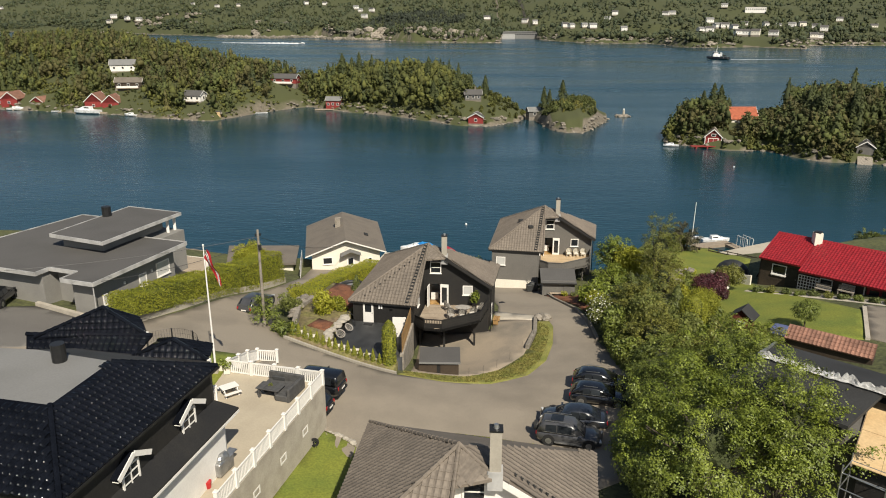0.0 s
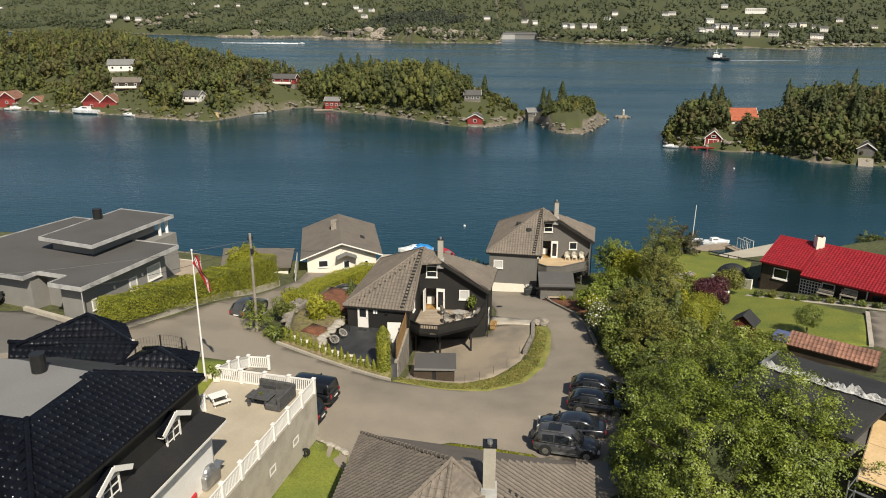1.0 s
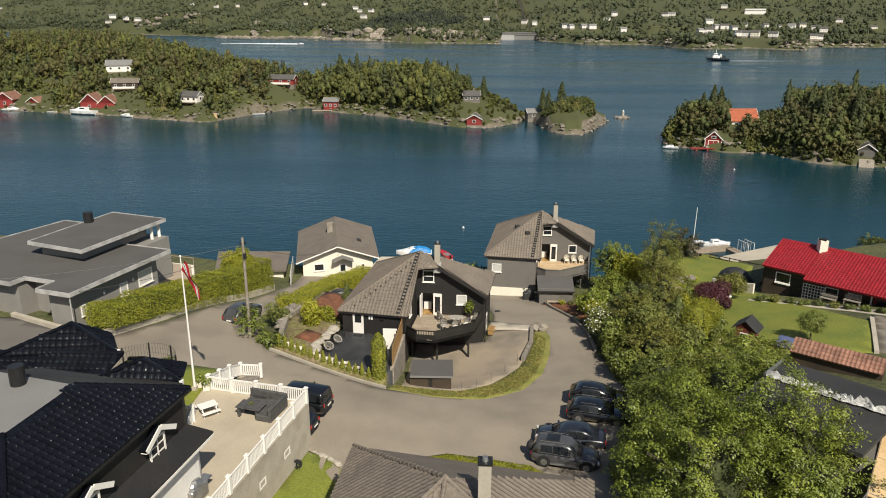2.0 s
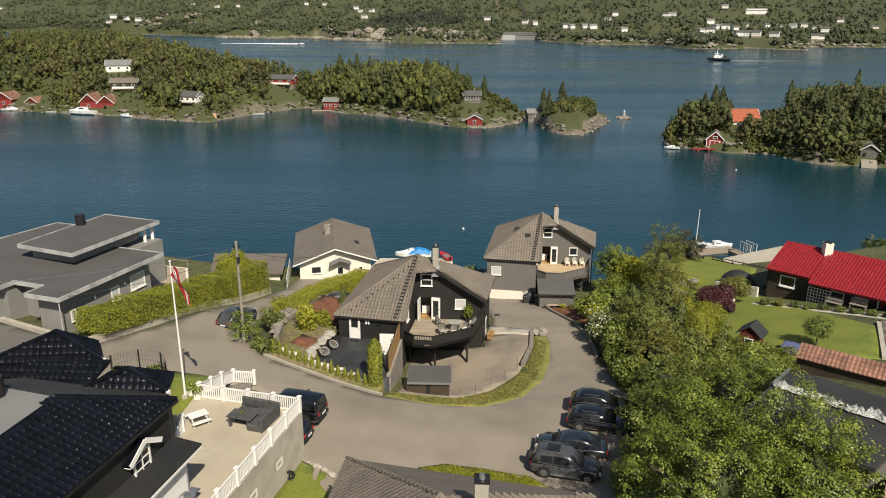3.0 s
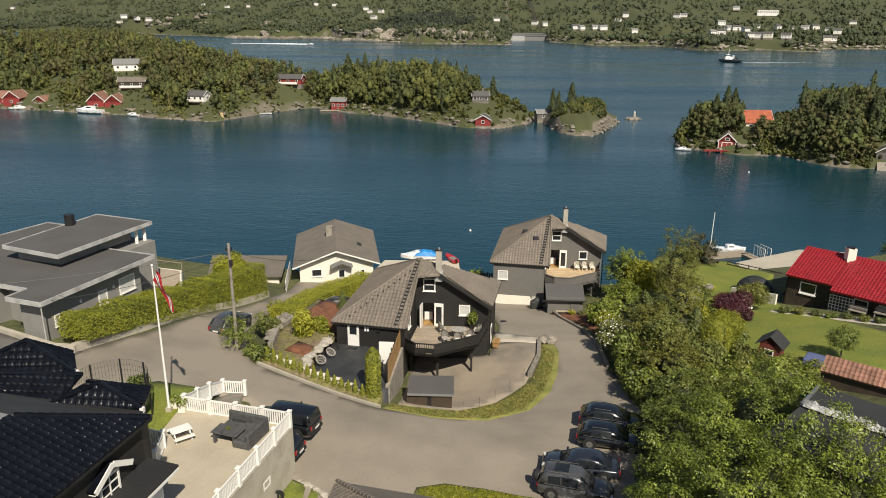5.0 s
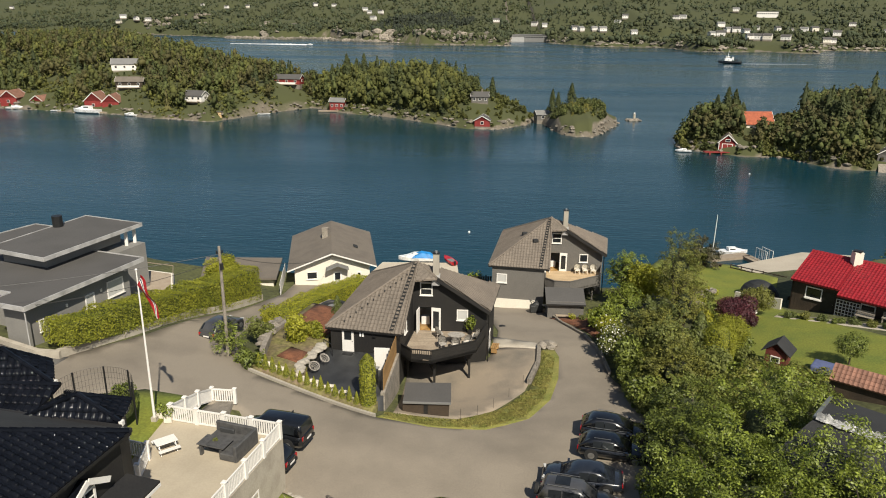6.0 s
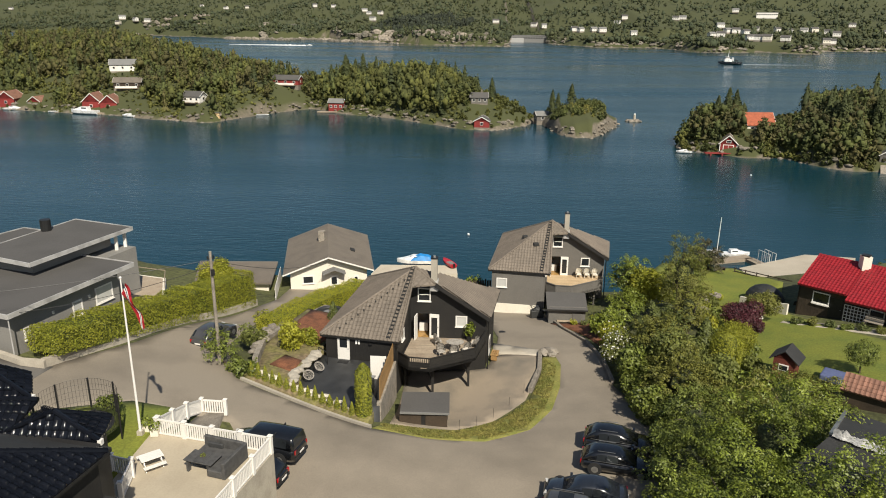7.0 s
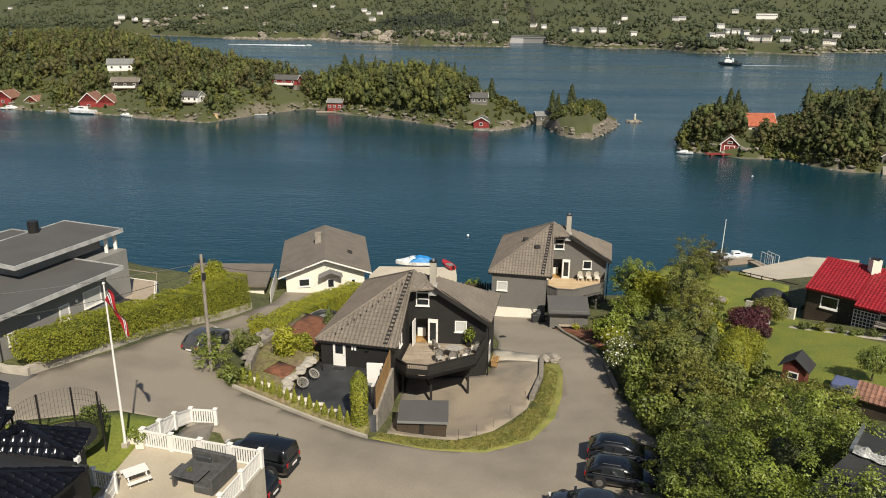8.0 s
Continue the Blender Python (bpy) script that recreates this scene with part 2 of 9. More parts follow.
def water_material():
    m = bpy.data.materials.new("sea_water")
    m.use_nodes = True
    t = m.node_tree
    n, lk = t.nodes, t.links
    b = n["Principled BSDF"]
    b.inputs["Base Color"].default_value = (0.005, 0.034, 0.048, 1)
    b.inputs["Roughness"].default_value = 0.12
    b.inputs["IOR"].default_value = 1.33
    co = n.new("ShaderNodeTexCoord")
    mp = n.new("ShaderNodeMapping")
    mp.inputs["Rotation"].default_value[2] = radians(25)
    mp.inputs["Scale"].default_value = (0.35, 1.0, 1.0)
    lk.new(co.outputs["Object"], mp.inputs["Vector"])
    last = None
    for scale, dist, strength in ((0.9, 0.16, 0.7), (0.16, 0.35, 0.35)):
        w = n.new("ShaderNodeTexNoise")
        w.inputs["Scale"].default_value, w.inputs["Detail"].default_value = scale, 4
        lk.new(mp.outputs[0], w.inputs["Vector"])
        bp = n.new("ShaderNodeBump")
        bp.inputs["Strength"].default_value, bp.inputs["Distance"].default_value = strength, dist
        lk.new(w.outputs["Fac"], bp.inputs["Height"])
        if last:
            lk.new(last.outputs[0], bp.inputs["Normal"])
        last = bp
    lk.new(last.outputs[0], b.inputs["Normal"])
    # wind lanes: broad bands where the surface is rougher
    mp2 = n.new("ShaderNodeMapping")
    mp2.inputs["Scale"].default_value = (0.004, 0.016, 1.0)
    lk.new(co.outputs["Object"], mp2.inputs["Vector"])
    lane = n.new("ShaderNodeTexNoise")
    lane.inputs["Scale"].default_value, lane.inputs["Detail"].default_value = 1.0, 4
    lk.new(mp2.outputs[0], lane.inputs["Vector"])
    mr = n.new("ShaderNodeMapRange")
    mr.inputs[1].default_value, mr.inputs[2].default_value = 0.35, 0.65
    mr.inputs[3].default_value, mr.inputs[4].default_value = 0.08, 0.28
    lk.new(lane.outputs["Fac"], mr.inputs[0])
    lk.new(mr.outputs[0], b.inputs["Roughness"])
    return m


M["water"] = water_material()


# ---- building helpers ----
def thing(name, label, category, at=(0, 0, 0), rz=0.0, group="", kind=""):
    ob = new(name)
    ob.matrix_basis = pose(*at, 0, 0, rz)
    bpy.context.view_layer.update()
    return tagged(ob, label, category, group, kind)


def mesh_from(name, bm):
    me = bpy.data.meshes.new(name)
    bmesh.ops.recalc_face_normals(bm, faces=bm.faces)
    bm.to_mesh(me)
    bm.free()
    return me


def part(name, bm, mat, parent=None, label="", at=None, smooth=False, placed=False):
    """Links a bmesh (or a mesh) as one object under a thing or part. placed: its points are in world metres."""
    me = mesh_from(name, bm) if isinstance(bm, bmesh.types.BMesh) else bm
    ob = new(name, me)
    if not me.materials:
        me.materials.append(M[mat] if isinstance(mat, str) else mat)
    if smooth:
        me.shade_smooth()
    if parent:
        ob.parent = parent
        if placed:
            top = parent
            while top.parent:
                top = top.parent
            me.transform(top.matrix_basis.inverted())
    if at is not None:
        ob.matrix_basis = at
    return tagged(ob, label)


def solid(name, bm, mat, label, category, kind="structure", smooth=False):
    return tagged(part(name, bm, mat, smooth=smooth), label, category, "", kind)


def box(bm, c, s, rz=0.0, m=None):
    """A box with centre c and size s, turned rz degrees."""
    mat = pose(*c, 0, 0, rz) @ Matrix.Diagonal((*s, 1))
    bmesh.ops.create_cube(bm, size=1, matrix=(m or Matrix()) @ mat)
    return bm


def boxes(*items):
    bm = bmesh.new()
    for it in items:
        box(bm, *it)
    return bm


def prism(poly, z0, z1, bm=None):
    """An upright block over a plan polygon; z0 and z1 are numbers or one height a corner."""
    bm = bm or bmesh.new()
    n = len(poly)
    lo = [bm.verts.new((x, y, z0[i] if isinstance(z0, (list, tuple)) else z0)) for i, (x, y) in enumerate(poly)]
    hi = [bm.verts.new((x, y, z1[i] if isinstance(z1, (list, tuple)) else z1)) for i, (x, y) in enumerate(poly)]
    bm.faces.new(lo[::-1])
    bm.faces.new(hi)
    for i in range(n):
        bm.faces.new((lo[i], lo[(i + 1) % n], hi[(i + 1) % n], hi[i]))
    return bm


def slab(points, thick, bm=None):
    """A plate under a plane polygon of 3D points."""
    bm = bm or bmesh.new()
    hi = [bm.verts.new(p) for p in points]
    lo = [bm.verts.new((p[0], p[1], p[2] - thick)) for p in points]
    bm.faces.new(hi)
    bm.faces.new(lo[::-1])
    for i in range(len(points)):
        j = (i + 1) % len(points)
        bm.faces.new((hi[i], lo[i], lo[j], hi[j]))
    return bm


def rod(bm, a, b, r, seg=8, r2=None):
    """A round bar from a to b."""
    a, b = Vector(a), Vector(b)
    d = b - a
    m = Matrix.Translation((a + b) / 2) @ d.to_track_quat("Z", "Y").to_matrix().to_4x4()
    bmesh.ops.create_cone(bm, cap_ends=True, segments=seg, radius1=r, radius2=r if r2 is None else r2, depth=d.length, matrix=m)
    return bm


def bar(bm, a, b, w, h):
    """A square bar from a to b, w wide and h high."""
    a, b = Vector(a), Vector(b)
    d = b - a
    m = Matrix.Translation((a + b) / 2) @ d.to_track_quat("Y", "Z").to_matrix().to_4x4() @ Matrix.Diagonal((w, d.length, h, 1))
    bmesh.ops.create_cube(bm, size=1, matrix=m)
    return bm


def bevelled(bm, w=0.02, seg=1):
    bmesh.ops.bevel(bm, geom=list(bm.edges), offset=w, segments=seg, affect="EDGES", profile=0.5)
    return bm


def lerp(a, b, t):
    return a + (b - a) * t


def smooth01(t):
    t = max(0.0, min(1.0, t))
    return t * t * (3 - 2 * t)


def line_at(table, x):
    """Piecewise straight line through (x, y) pairs."""
    xs, ys = zip(*table)
    return float(np.interp(x, xs, ys))


# ---- terrain ----
LAND = [  # road, courts and gardens: x, y, height
    (-6, 49, 20.3), (-16.5, 53, 21.2), (-24, 54.5, 22.5), (-29, 50.5, 23.6), (-37, 47, 24.4), (-22, 63, 20.9),
    (-22.5, 70, 19.2), (-21, 78, 17.5), (-18, 84, 16.6), (4, 43.5, 19.7), (2, 49, 19.6), (7.5, 56, 19.2),
    (8, 65, 18.4), (5, 75, 17.0), (2, 83, 15.6), (-10, 44, 20.4), (-2, 30, 20.3), (-12, 30, 20.6),
    (-3.5, 58, 17.4), (-0.5, 63, 17.4), (3, 65.5, 18.2), (30, 72, 19.5), (26, 62, 20.6), (33, 86, 18.0),
    (16, 62, 19.0), (14, 44, 20.6), (-20, 46.5, 22.9), (-36, 64, 22.6), (-10, 76, 17.2),
]
LAND_X, LAND_Y, LAND_Z = (np.array(v, float) for v in zip(*LAND))


def thin_plate():
    """Weights of a smooth plate through the heights above."""
    n = len(LAND)
    r2 = (LAND_X[:, None] - LAND_X) ** 2 + (LAND_Y[:, None] - LAND_Y) ** 2 + 1e-9
    a = np.zeros((n + 3, n + 3))
    a[:n, :n] = r2 * np.log(r2) + 4.0 * np.eye(n)
    a[:n, n:] = np.stack([np.ones(n), LAND_X, LAND_Y], 1)
    a[n:, :n] = a[:n, n:].T
    return np.linalg.solve(a, np.r_[LAND_Z, 0, 0, 0])


LAND_W = thin_plate()


def near_height(x, y):
    r2 = (LAND_X - x) ** 2 + (LAND_Y - y) ** 2 + 1e-9
    z = float((LAND_W[:-3] * r2 * np.log(r2)).sum() + LAND_W[-3] + LAND_W[-2] * x + LAND_W[-1] * y)
    z = max(14.5, min(25.0, z))
    if y < 25:
        z = lerp(z, 24.0, smooth01((25 - y) / 40))
    side = max(0.0, abs(x) - 45) / 60
    z = lerp(z, 20.0, smooth01(side))
    return z


FAR_HOUSES = [(-867, 1718), (-848, 1702), (-810, 1687), (-794, 1712), (-1514, 2323), (-964, 2481), (-827, 2321), (-694, 2117), (-497, 2094), (-473, 2225), (-333, 1938), (-310, 1867), (-285, 1884), (-288, 1786), (-2, 1608), (83, 1714), (100, 1634), (139, 1394), (149, 1382), (172, 1382), (186, 1374), (266, 1635), (240, 1370), (246, 1599), (374, 1649), (391, 1663), (405, 1432), (359, 1316), (374, 1316), (397, 1359), (410, 1355), (414, 1316), (488, 1492), (381, 1188), (388, 1171), (398, 1163), (526, 1488), (421, 1154), (548, 1484), (574, 1485), (596, 1494), (619, 1485), (542, 1270), (497, 1197), (504, 1197), (687, 1547), (729, 1495), (516, 1722)]
SHORE = [(-160, 118), (-65, 131), (-20, 132), (20, 134), (45, 139), (70, 150), (110, 150), (170, 120)]


def mainland(x, y):
    s = line_at(SHORE, x) + 3 * noise.noise((x * 0.07, 3.1, 0))
    z = near_height(x, y)
    t = (s - y) / 44.0
    return max(-4.0, 8 * t - 0.4) if t < 0 else lerp(-0.4, z, min(1.0, t) ** 1.5)


FRONT_W = [(-420, 400), (-248, 361), (-210, 352), (-181, 345), (-139, 330), (-124, 326), (-109, 359), (-92, 384), (-80, 369),
           (-47, 352), (-26, 333), (-11, 320), (2, 319), (14, 334), (20, 353)]
BACK_W = [(-420, 640), (-250, 620), (-180, 520), (-130, 470), (-100, 425), (-88, 412), (-70, 440), (-30, 430), (0, 395), (20, 362)]
TOP_W = [(-420, 26), (-260, 24), (-200, 18), (-140, 12), (-112, 11), (-92, 5), (-75, 8), (-45, 11), (-20, 10), (0, 8), (12, 4), (20, 0)]
FRONT_I = [(20, 345), (27, 311), (33, 303), (39, 302), (46, 318), (55, 342)]
BACK_I = [(20, 352), (30, 364), (45, 368), (55, 352)]
TOP_I = [(20, 0), (28, 5), (38, 6), (47, 6), (55, 0)]
FRONT_E = [(67, 281), (75, 275), (87, 267), (100, 266), (106, 253), (112, 248), (122, 245), (180, 232), (300, 195)]
BACK_E = [(67, 284), (75, 305), (100, 325), (130, 330), (200, 330), (300, 320)]
TOP_E = [(67, 0), (76, 5), (100, 6), (115, 9), (140, 12), (200, 14), (300, 12)]
FRONT_F = [(-2600, 1900), (-980, 1765), (-770, 1670), (-546, 1500), (-409, 1440), (-330, 1500), (-240, 1353), (-175, 1312), (-110, 1250), (19, 1231),
           (28, 1470), (88, 1490), (91, 1374), (154, 1237), (256, 1215), (288, 1080), (380, 1120), (429, 1067), (482, 1175), (571, 1180), (2600, 1100)]


def strip(x, y, front, back, top, steep):
    lo, hi = front[0][0], front[-1][0]
    if not lo <= x <= hi:
        return -9.0
    a, b = line_at(front, x), line_at(back, x)
    if b - a < 1:
        return -9.0
    a += 2.5 * noise.noise((x * 0.12, 7.7, 0))
    t = (y - a) / (b - a)
    if t < -0.3 or t > 1.3:
        return -9.0
    d = min(y - a, b - y)
    h = line_at(top, x) * (1 - (1 - max(0.0, min(1.0, d / max(25.0, (b - a) * 0.45)))) ** 2)
    cliff = min(steep, d * 0.8) if d > 0 else d * 0.5
    return h + cliff + (0.9 * noise.noise((x * 0.09, y * 0.09, 1.0)) * min(1.0, max(0.0, d / 6)))


# rocky and wooded knolls on the far shore: x, y, radius, height
KNOLLS = [(-485, 1478, 52, 15), (-400, 1452, 46, 15), (-345, 1452, 30, 8), (-262, 1392, 40, 14), (-205, 1372, 48, 19), (-160, 1372, 34, 12),
          (-100, 1320, 52, 26), (-40, 1300, 46, 22), (-150, 1560, 120, 34), (-830, 1700, 60, 34), (-760, 1735, 55, 42), (-700, 1780, 60, 52), (-520, 1800, 50, 34)]


def far_height(x, y):
    a = line_at(FRONT_F, x) + 14 * noise.noise((x * 0.02, 2.0, 0)) + 6 * noise.noise((x * 0.07, 5.0, 0))
    d = y - a
    if d < -40:
        return -9.0
    if d < 0:
        return d * 0.2
    h = 3 + min(d, 25) * 0.25 + 70 * smooth01((d - 60) / 900) + 170 * smooth01((d - 700) / 1300)
    h += 13 * smooth01(1.6 * noise.noise((x * 0.011, 6.0, 0)) + 0.1) * smooth01(d / 11) * smooth01((260 - x) / 120)
    for a, b, r, k in KNOLLS:
        q = math.hypot(x - a, y - b) / r
        if q < 1.3:
            h = max(h, k * (1 - smooth01((q - 0.45) / 0.6)) * (0.9 + 0.25 * noise.noise((x * 0.06, y * 0.06, 2.0))))
    bumps = noise.noise((x * 0.006, y * 0.006, 4.0)) * 16 + noise.noise((x * 0.02, y * 0.02, 8.0)) * 5
    return h + bumps * min(1.0, d / 90)


def height(x, y):
    if y < 200:
        return mainland(x, y)
    if y > 900:
        return max(-4.0, far_height(x, y))
    return max(-4.0, strip(x, y, FRONT_W, BACK_W, TOP_W, 1.5), strip(x, y, FRONT_I, BACK_I, TOP_I, 2.5), strip(x, y, FRONT_E, BACK_E, TOP_E, 2.0))


def spaced(*runs):
    out = []
    for a, b, step in runs:
        out += list(np.arange(a, b, step))
    return out + [runs[-1][1]]


def ground_mesh():
    xs = spaced((-2600, -1000, 90), (-1000, -420, 24), (-420, -120, 4), (-120, -60, 3), (-60, 60, 1.0), (60, 130, 3), (130, 300, 5), (300, 700, 20), (700, 2600, 90))
    ys = spaced((-400, -60, 40), (-60, 15, 5), (15, 105, 1.0), (105, 160, 2.5), (160, 230, 10), (230, 420, 3), (420, 640, 8), (640, 1040, 60), (1040, 1560, 9), (1560, 3600, 45))
    verts = [(x, y, height(x, y)) for y in ys for x in xs]
    nx = len(xs)
    faces = [(j * nx + i, j * nx + i + 1, (j + 1) * nx + i + 1, (j + 1) * nx + i) for j in range(len(ys) - 1) for i in range(nx - 1)]
    me = bpy.data.meshes.new("ground")
    me.from_pydata(verts, [], faces)
    me.shade_smooth()
    return me


def ground_material():
    """Scrub and grass, with bare rock on the steep parts and along the waterline."""
    m = material("ground_cover", (0.085, 0.09, 0.028), 0.95, scale=0.12, fine=2.5, vary=0.4, tone=(0.05, 0.055, 0.02), bump=0.5, depth=0.2)
    t = m.node_tree
    n, lk = t.nodes, t.links
    b = n["Principled BSDF"]
    grass = b.inputs["Base Color"].links[0].from_socket
    geo = n.new("ShaderNodeNewGeometry")
    sep = n.new("ShaderNodeSeparateXYZ")
    lk.new(geo.outputs["Position"], sep.inputs[0])
    wob = n.new("ShaderNodeTexNoise")
    wob.inputs["Scale"].default_value, wob.inputs["Detail"].default_value = 0.12, 6
    lk.new(geo.outputs["Position"], wob.inputs["Vector"])
    add = n.new("ShaderNodeMath")
    add.operation = "MULTIPLY_ADD"
    add.inputs[1].default_value, add.inputs[2].default_value = -9.0, 5.2
    lk.new(wob.outputs["Fac"], add.inputs[0])
    s = n.new("ShaderNodeMath")
    s.operation = "ADD"
    lk.new(sep.outputs["Z"], s.inputs[0])
    lk.new(add.outputs[0], s.inputs[1])
    low = n.new("ShaderNodeMapRange")
    low.inputs[1].default_value, low.inputs[2].default_value = 0.8, 1.9
    low.inputs[3].default_value, low.inputs[4].default_value = 1.0, 0.0
    lk.new(s.outputs[0], low.inputs[0])
    nz = n.new("ShaderNodeSeparateXYZ")
    lk.new(geo.outputs["Normal"], nz.inputs[0])
    steep = n.new("ShaderNodeMapRange")
    steep.inputs[1].default_value, steep.inputs[2].default_value = 0.58, 0.74
    steep.inputs[3].default_value, steep.inputs[4].default_value = 1.0, 0.0
    lk.new(nz.outputs["Z"], steep.inputs[0])
    bare = n.new("ShaderNodeMath")
    bare.operation = "MAXIMUM"
    lk.new(low.outputs[0], bare.inputs[0])
    lk.new(steep.outputs[0], bare.inputs[1])
    rock = n.new("ShaderNodeTexNoise")
    rock.inputs["Scale"].default_value, rock.inputs["Detail"].default_value = 0.9, 6
    lk.new(geo.outputs["Position"], rock.inputs["Vector"])
    cr = n.new("ShaderNodeMix")
    cr.data_type = "RGBA"
    cr.inputs[6].default_value, cr.inputs[7].default_value = (0.06, 0.052, 0.038, 1), (0.25, 0.21, 0.155, 1)
    lk.new(rock.outputs["Fac"], cr.inputs[0])
    mix = n.new("ShaderNodeMix")
    mix.data_type = "RGBA"
    lk.new(bare.outputs[0], mix.inputs[0])
    lk.new(cr.outputs[2], mix.inputs[7])
    # on the islands and across the fjord the open ground is dark heath and forest floor
    far = n.new("ShaderNodeMapRange")
    far.inputs[1].default_value, far.inputs[2].default_value = 190.0, 220.0
    lk.new(sep.outputs["Y"], far.inputs[0])
    heath = n.new("ShaderNodeMix")
    heath.data_type = "RGBA"
    heath.inputs[7].default_value = (0.06, 0.066, 0.022, 1)
    lk.new(far.outputs[0], heath.inputs[0])
    lk.new(grass, heath.inputs[6])
    lk.new(heath.outputs[2], mix.inputs[6])
    lk.new(mix.outputs[2], b.inputs["Base Color"])
    return m


M["ground_cover"] = ground_material()
tagged(part("ground", ground_mesh(), "ground_cover"), "hilly grass and scrub ground with bare rock along the shore", "ground", "", "structure")

sea = bmesh.new()
bmesh.ops.create_grid(sea, x_segments=2, y_segments=2, size=1, matrix=Matrix.Translation((0, 1700, 0)) @ Matrix.Diagonal((2600, 1900, 1, 1)))
solid("water", sea, "water", "calm dark blue fjord water with wind ripples", "water")


def drape(name, poly, mat, label, category, lift=0.05, step=1.0, kind="structure", skirt=0.25, level=None):
    """A sheet laid over the terrain inside a plan polygon, with an edge that reaches down into the ground."""
    from mathutils.geometry import delaunay_2d_cdt
    edge = []
    for i, p in enumerate(poly):
        q = poly[(i + 1) % len(poly)]
        k = max(1, int(math.dist(p, q) / step))
        edge += [Vector((lerp(p[0], q[0], j / k), lerp(p[1], q[1], j / k))) for j in range(k)]
    x0, x1 = min(p.x for p in edge), max(p.x for p in edge)
    y0, y1 = min(p.y for p in edge), max(p.y for p in edge)

    def inside(x, y):
        hit = False
        for a, b in zip(edge, edge[1:] + edge[:1]):
            if (a.y > y) != (b.y > y) and x < (b.x - a.x) * (y - a.y) / (b.y - a.y) + a.x:
                hit = not hit
        return hit

    inner = [Vector((x, y)) for x in np.arange(x0 + step / 2, x1, step) for y in np.arange(y0 + step / 2, y1, step)
             if inside(x, y) and min((e - Vector((x, y))).length_squared for e in edge) > (0.4 * step) ** 2]
    n = len(edge)
    vs, _, fs, *_ = delaunay_2d_cdt(edge + inner, [], [list(range(n))], 1, 1e-4)
    up = level or (lambda x, y: height(x, y) + lift)
    bm = bmesh.new()
    bv = [bm.verts.new((v.x, v.y, up(v.x, v.y))) for v in vs]
    for f in fs:
        bm.faces.new([bv[i] for i in f])
    bm.normal_update()
    for f in bm.faces:
        if f.normal.z < 0:
            f.normal_flip()
    rim = [e for e in bm.edges if e.is_boundary]
    new_geo = bmesh.ops.extrude_edge_only(bm, edges=rim)["geom"]
    for v in new_geo:
        if isinstance(v, bmesh.types.BMVert):
            v.co.z -= skirt
    me = bpy.data.meshes.new(name)
    bm.to_mesh(me)
    bm.free()
    me.shade_smooth()
    return tagged(part(name, me, mat), label, category, "", kind)


ROAD = [(-46, 50), (-38, 53.0), (-30.5, 51.3), (-28.2, 51.6), (-25.8, 57.5), (-24.4, 64), (-23.2, 70), (-22.3, 76.5), (-21.6, 79.5), (-21.6, 84), (-13.5, 86.5), (-13.2, 84.5),
        (-15.5, 81), (-17.2, 75), (-18.6, 68.5), (-20.2, 63.5), (-20.0, 60.5), (-18.2, 56.8), (-17, 54.9), (-12, 53.2), (-7.2, 51.2),
        (-3.6, 51.3), (-0.2, 51.8), (2.8, 53.9), (4.5, 57.0), (5.4, 60.6), (5.8, 65), (5.2, 67.2), (1.0, 67.2), (1.2, 72), (0.2, 78), (0.4, 84.5),
        (6.2, 81), (6.6, 77.5), (8.6, 73.4), (9.6, 69.5), (9.8, 66), (9.9, 60.5), (11.5, 54), (11.6, 40), (6.5, 37), (-8.2, 38), (-11.0, 42.0), (-15.5, 48.5),
        (-20.5, 47.8), (-27, 44.5), (-46, 40)]
drape("road", ROAD, "asphalt", "pale worn asphalt lane curving round the corner house", "road")
drape("gravel_court", [(-6.2, 57.5), (-6.4, 64.8), (0.3, 65.2), (1.0, 67.4), (4.7, 66.6), (4.4, 63), (3.2, 58.8), (0.8, 55.4), (-1.8, 53.4), (-6.2, 53.0)], "gravel",
      "brown gravel yard under the raised deck", "gravel yard", lift=0.04)
drape("verge", [(-7.1, 51.3), (-3.6, 50.8), (0.3, 51.3), (3.3, 53.4), (5.0, 56.6), (5.9, 60.5), (6.3, 64.6), (6.0, 66.4), (4.9, 66.4), (4.6, 63), (3.5, 58.9), (1.2, 55.4), (-1.8, 53.0), (-6.6, 52.6)],
      "verge", "dry yellow grass verge along the road bend", "verge", lift=0.07, step=0.7, skirt=0.35)
drape("yard_apron", [(0.7, 70.2), (4.9, 67.9), (4.6, 66.5), (0.8, 67.5)], "concrete", "pale concrete apron along the back of the gravel yard", "paving", lift=0.075)
drape("mulch_strip", [(6.4, 76.9), (9.9, 77.0), (11.6, 73.6), (11.0, 69.8), (10.1, 69.6), (9.4, 72.0), (7.9, 75.3)], "mulch", "bark mulch strip between kerb and shed", "mulch bed", lift=0.14)
drape("garden_lawn", [(21, 58), (31, 56.5), (34.5, 64), (30.5, 72), (28.5, 78), (33, 89), (30, 97), (22, 99), (18.5, 92), (19, 86), (21, 74), (20, 66)], "lawn",
      "mown green lawn in front of the red-roofed house", "lawn", level=lambda x, y: max(height(x, y), 17.7 - 0.1 * (y - 84) if y > 84 else 0) + 0.05, skirt=6.0)
drape("villa_drive", [(-46, 41), (-36, 44.5), (-28.2, 47.6), (-28.1, 51.2), (-30, 50.8), (-37, 53.4), (-46, 50.2)], "asphalt_dark", "dark asphalt drive before the villa", "driveway", lift=0.075)
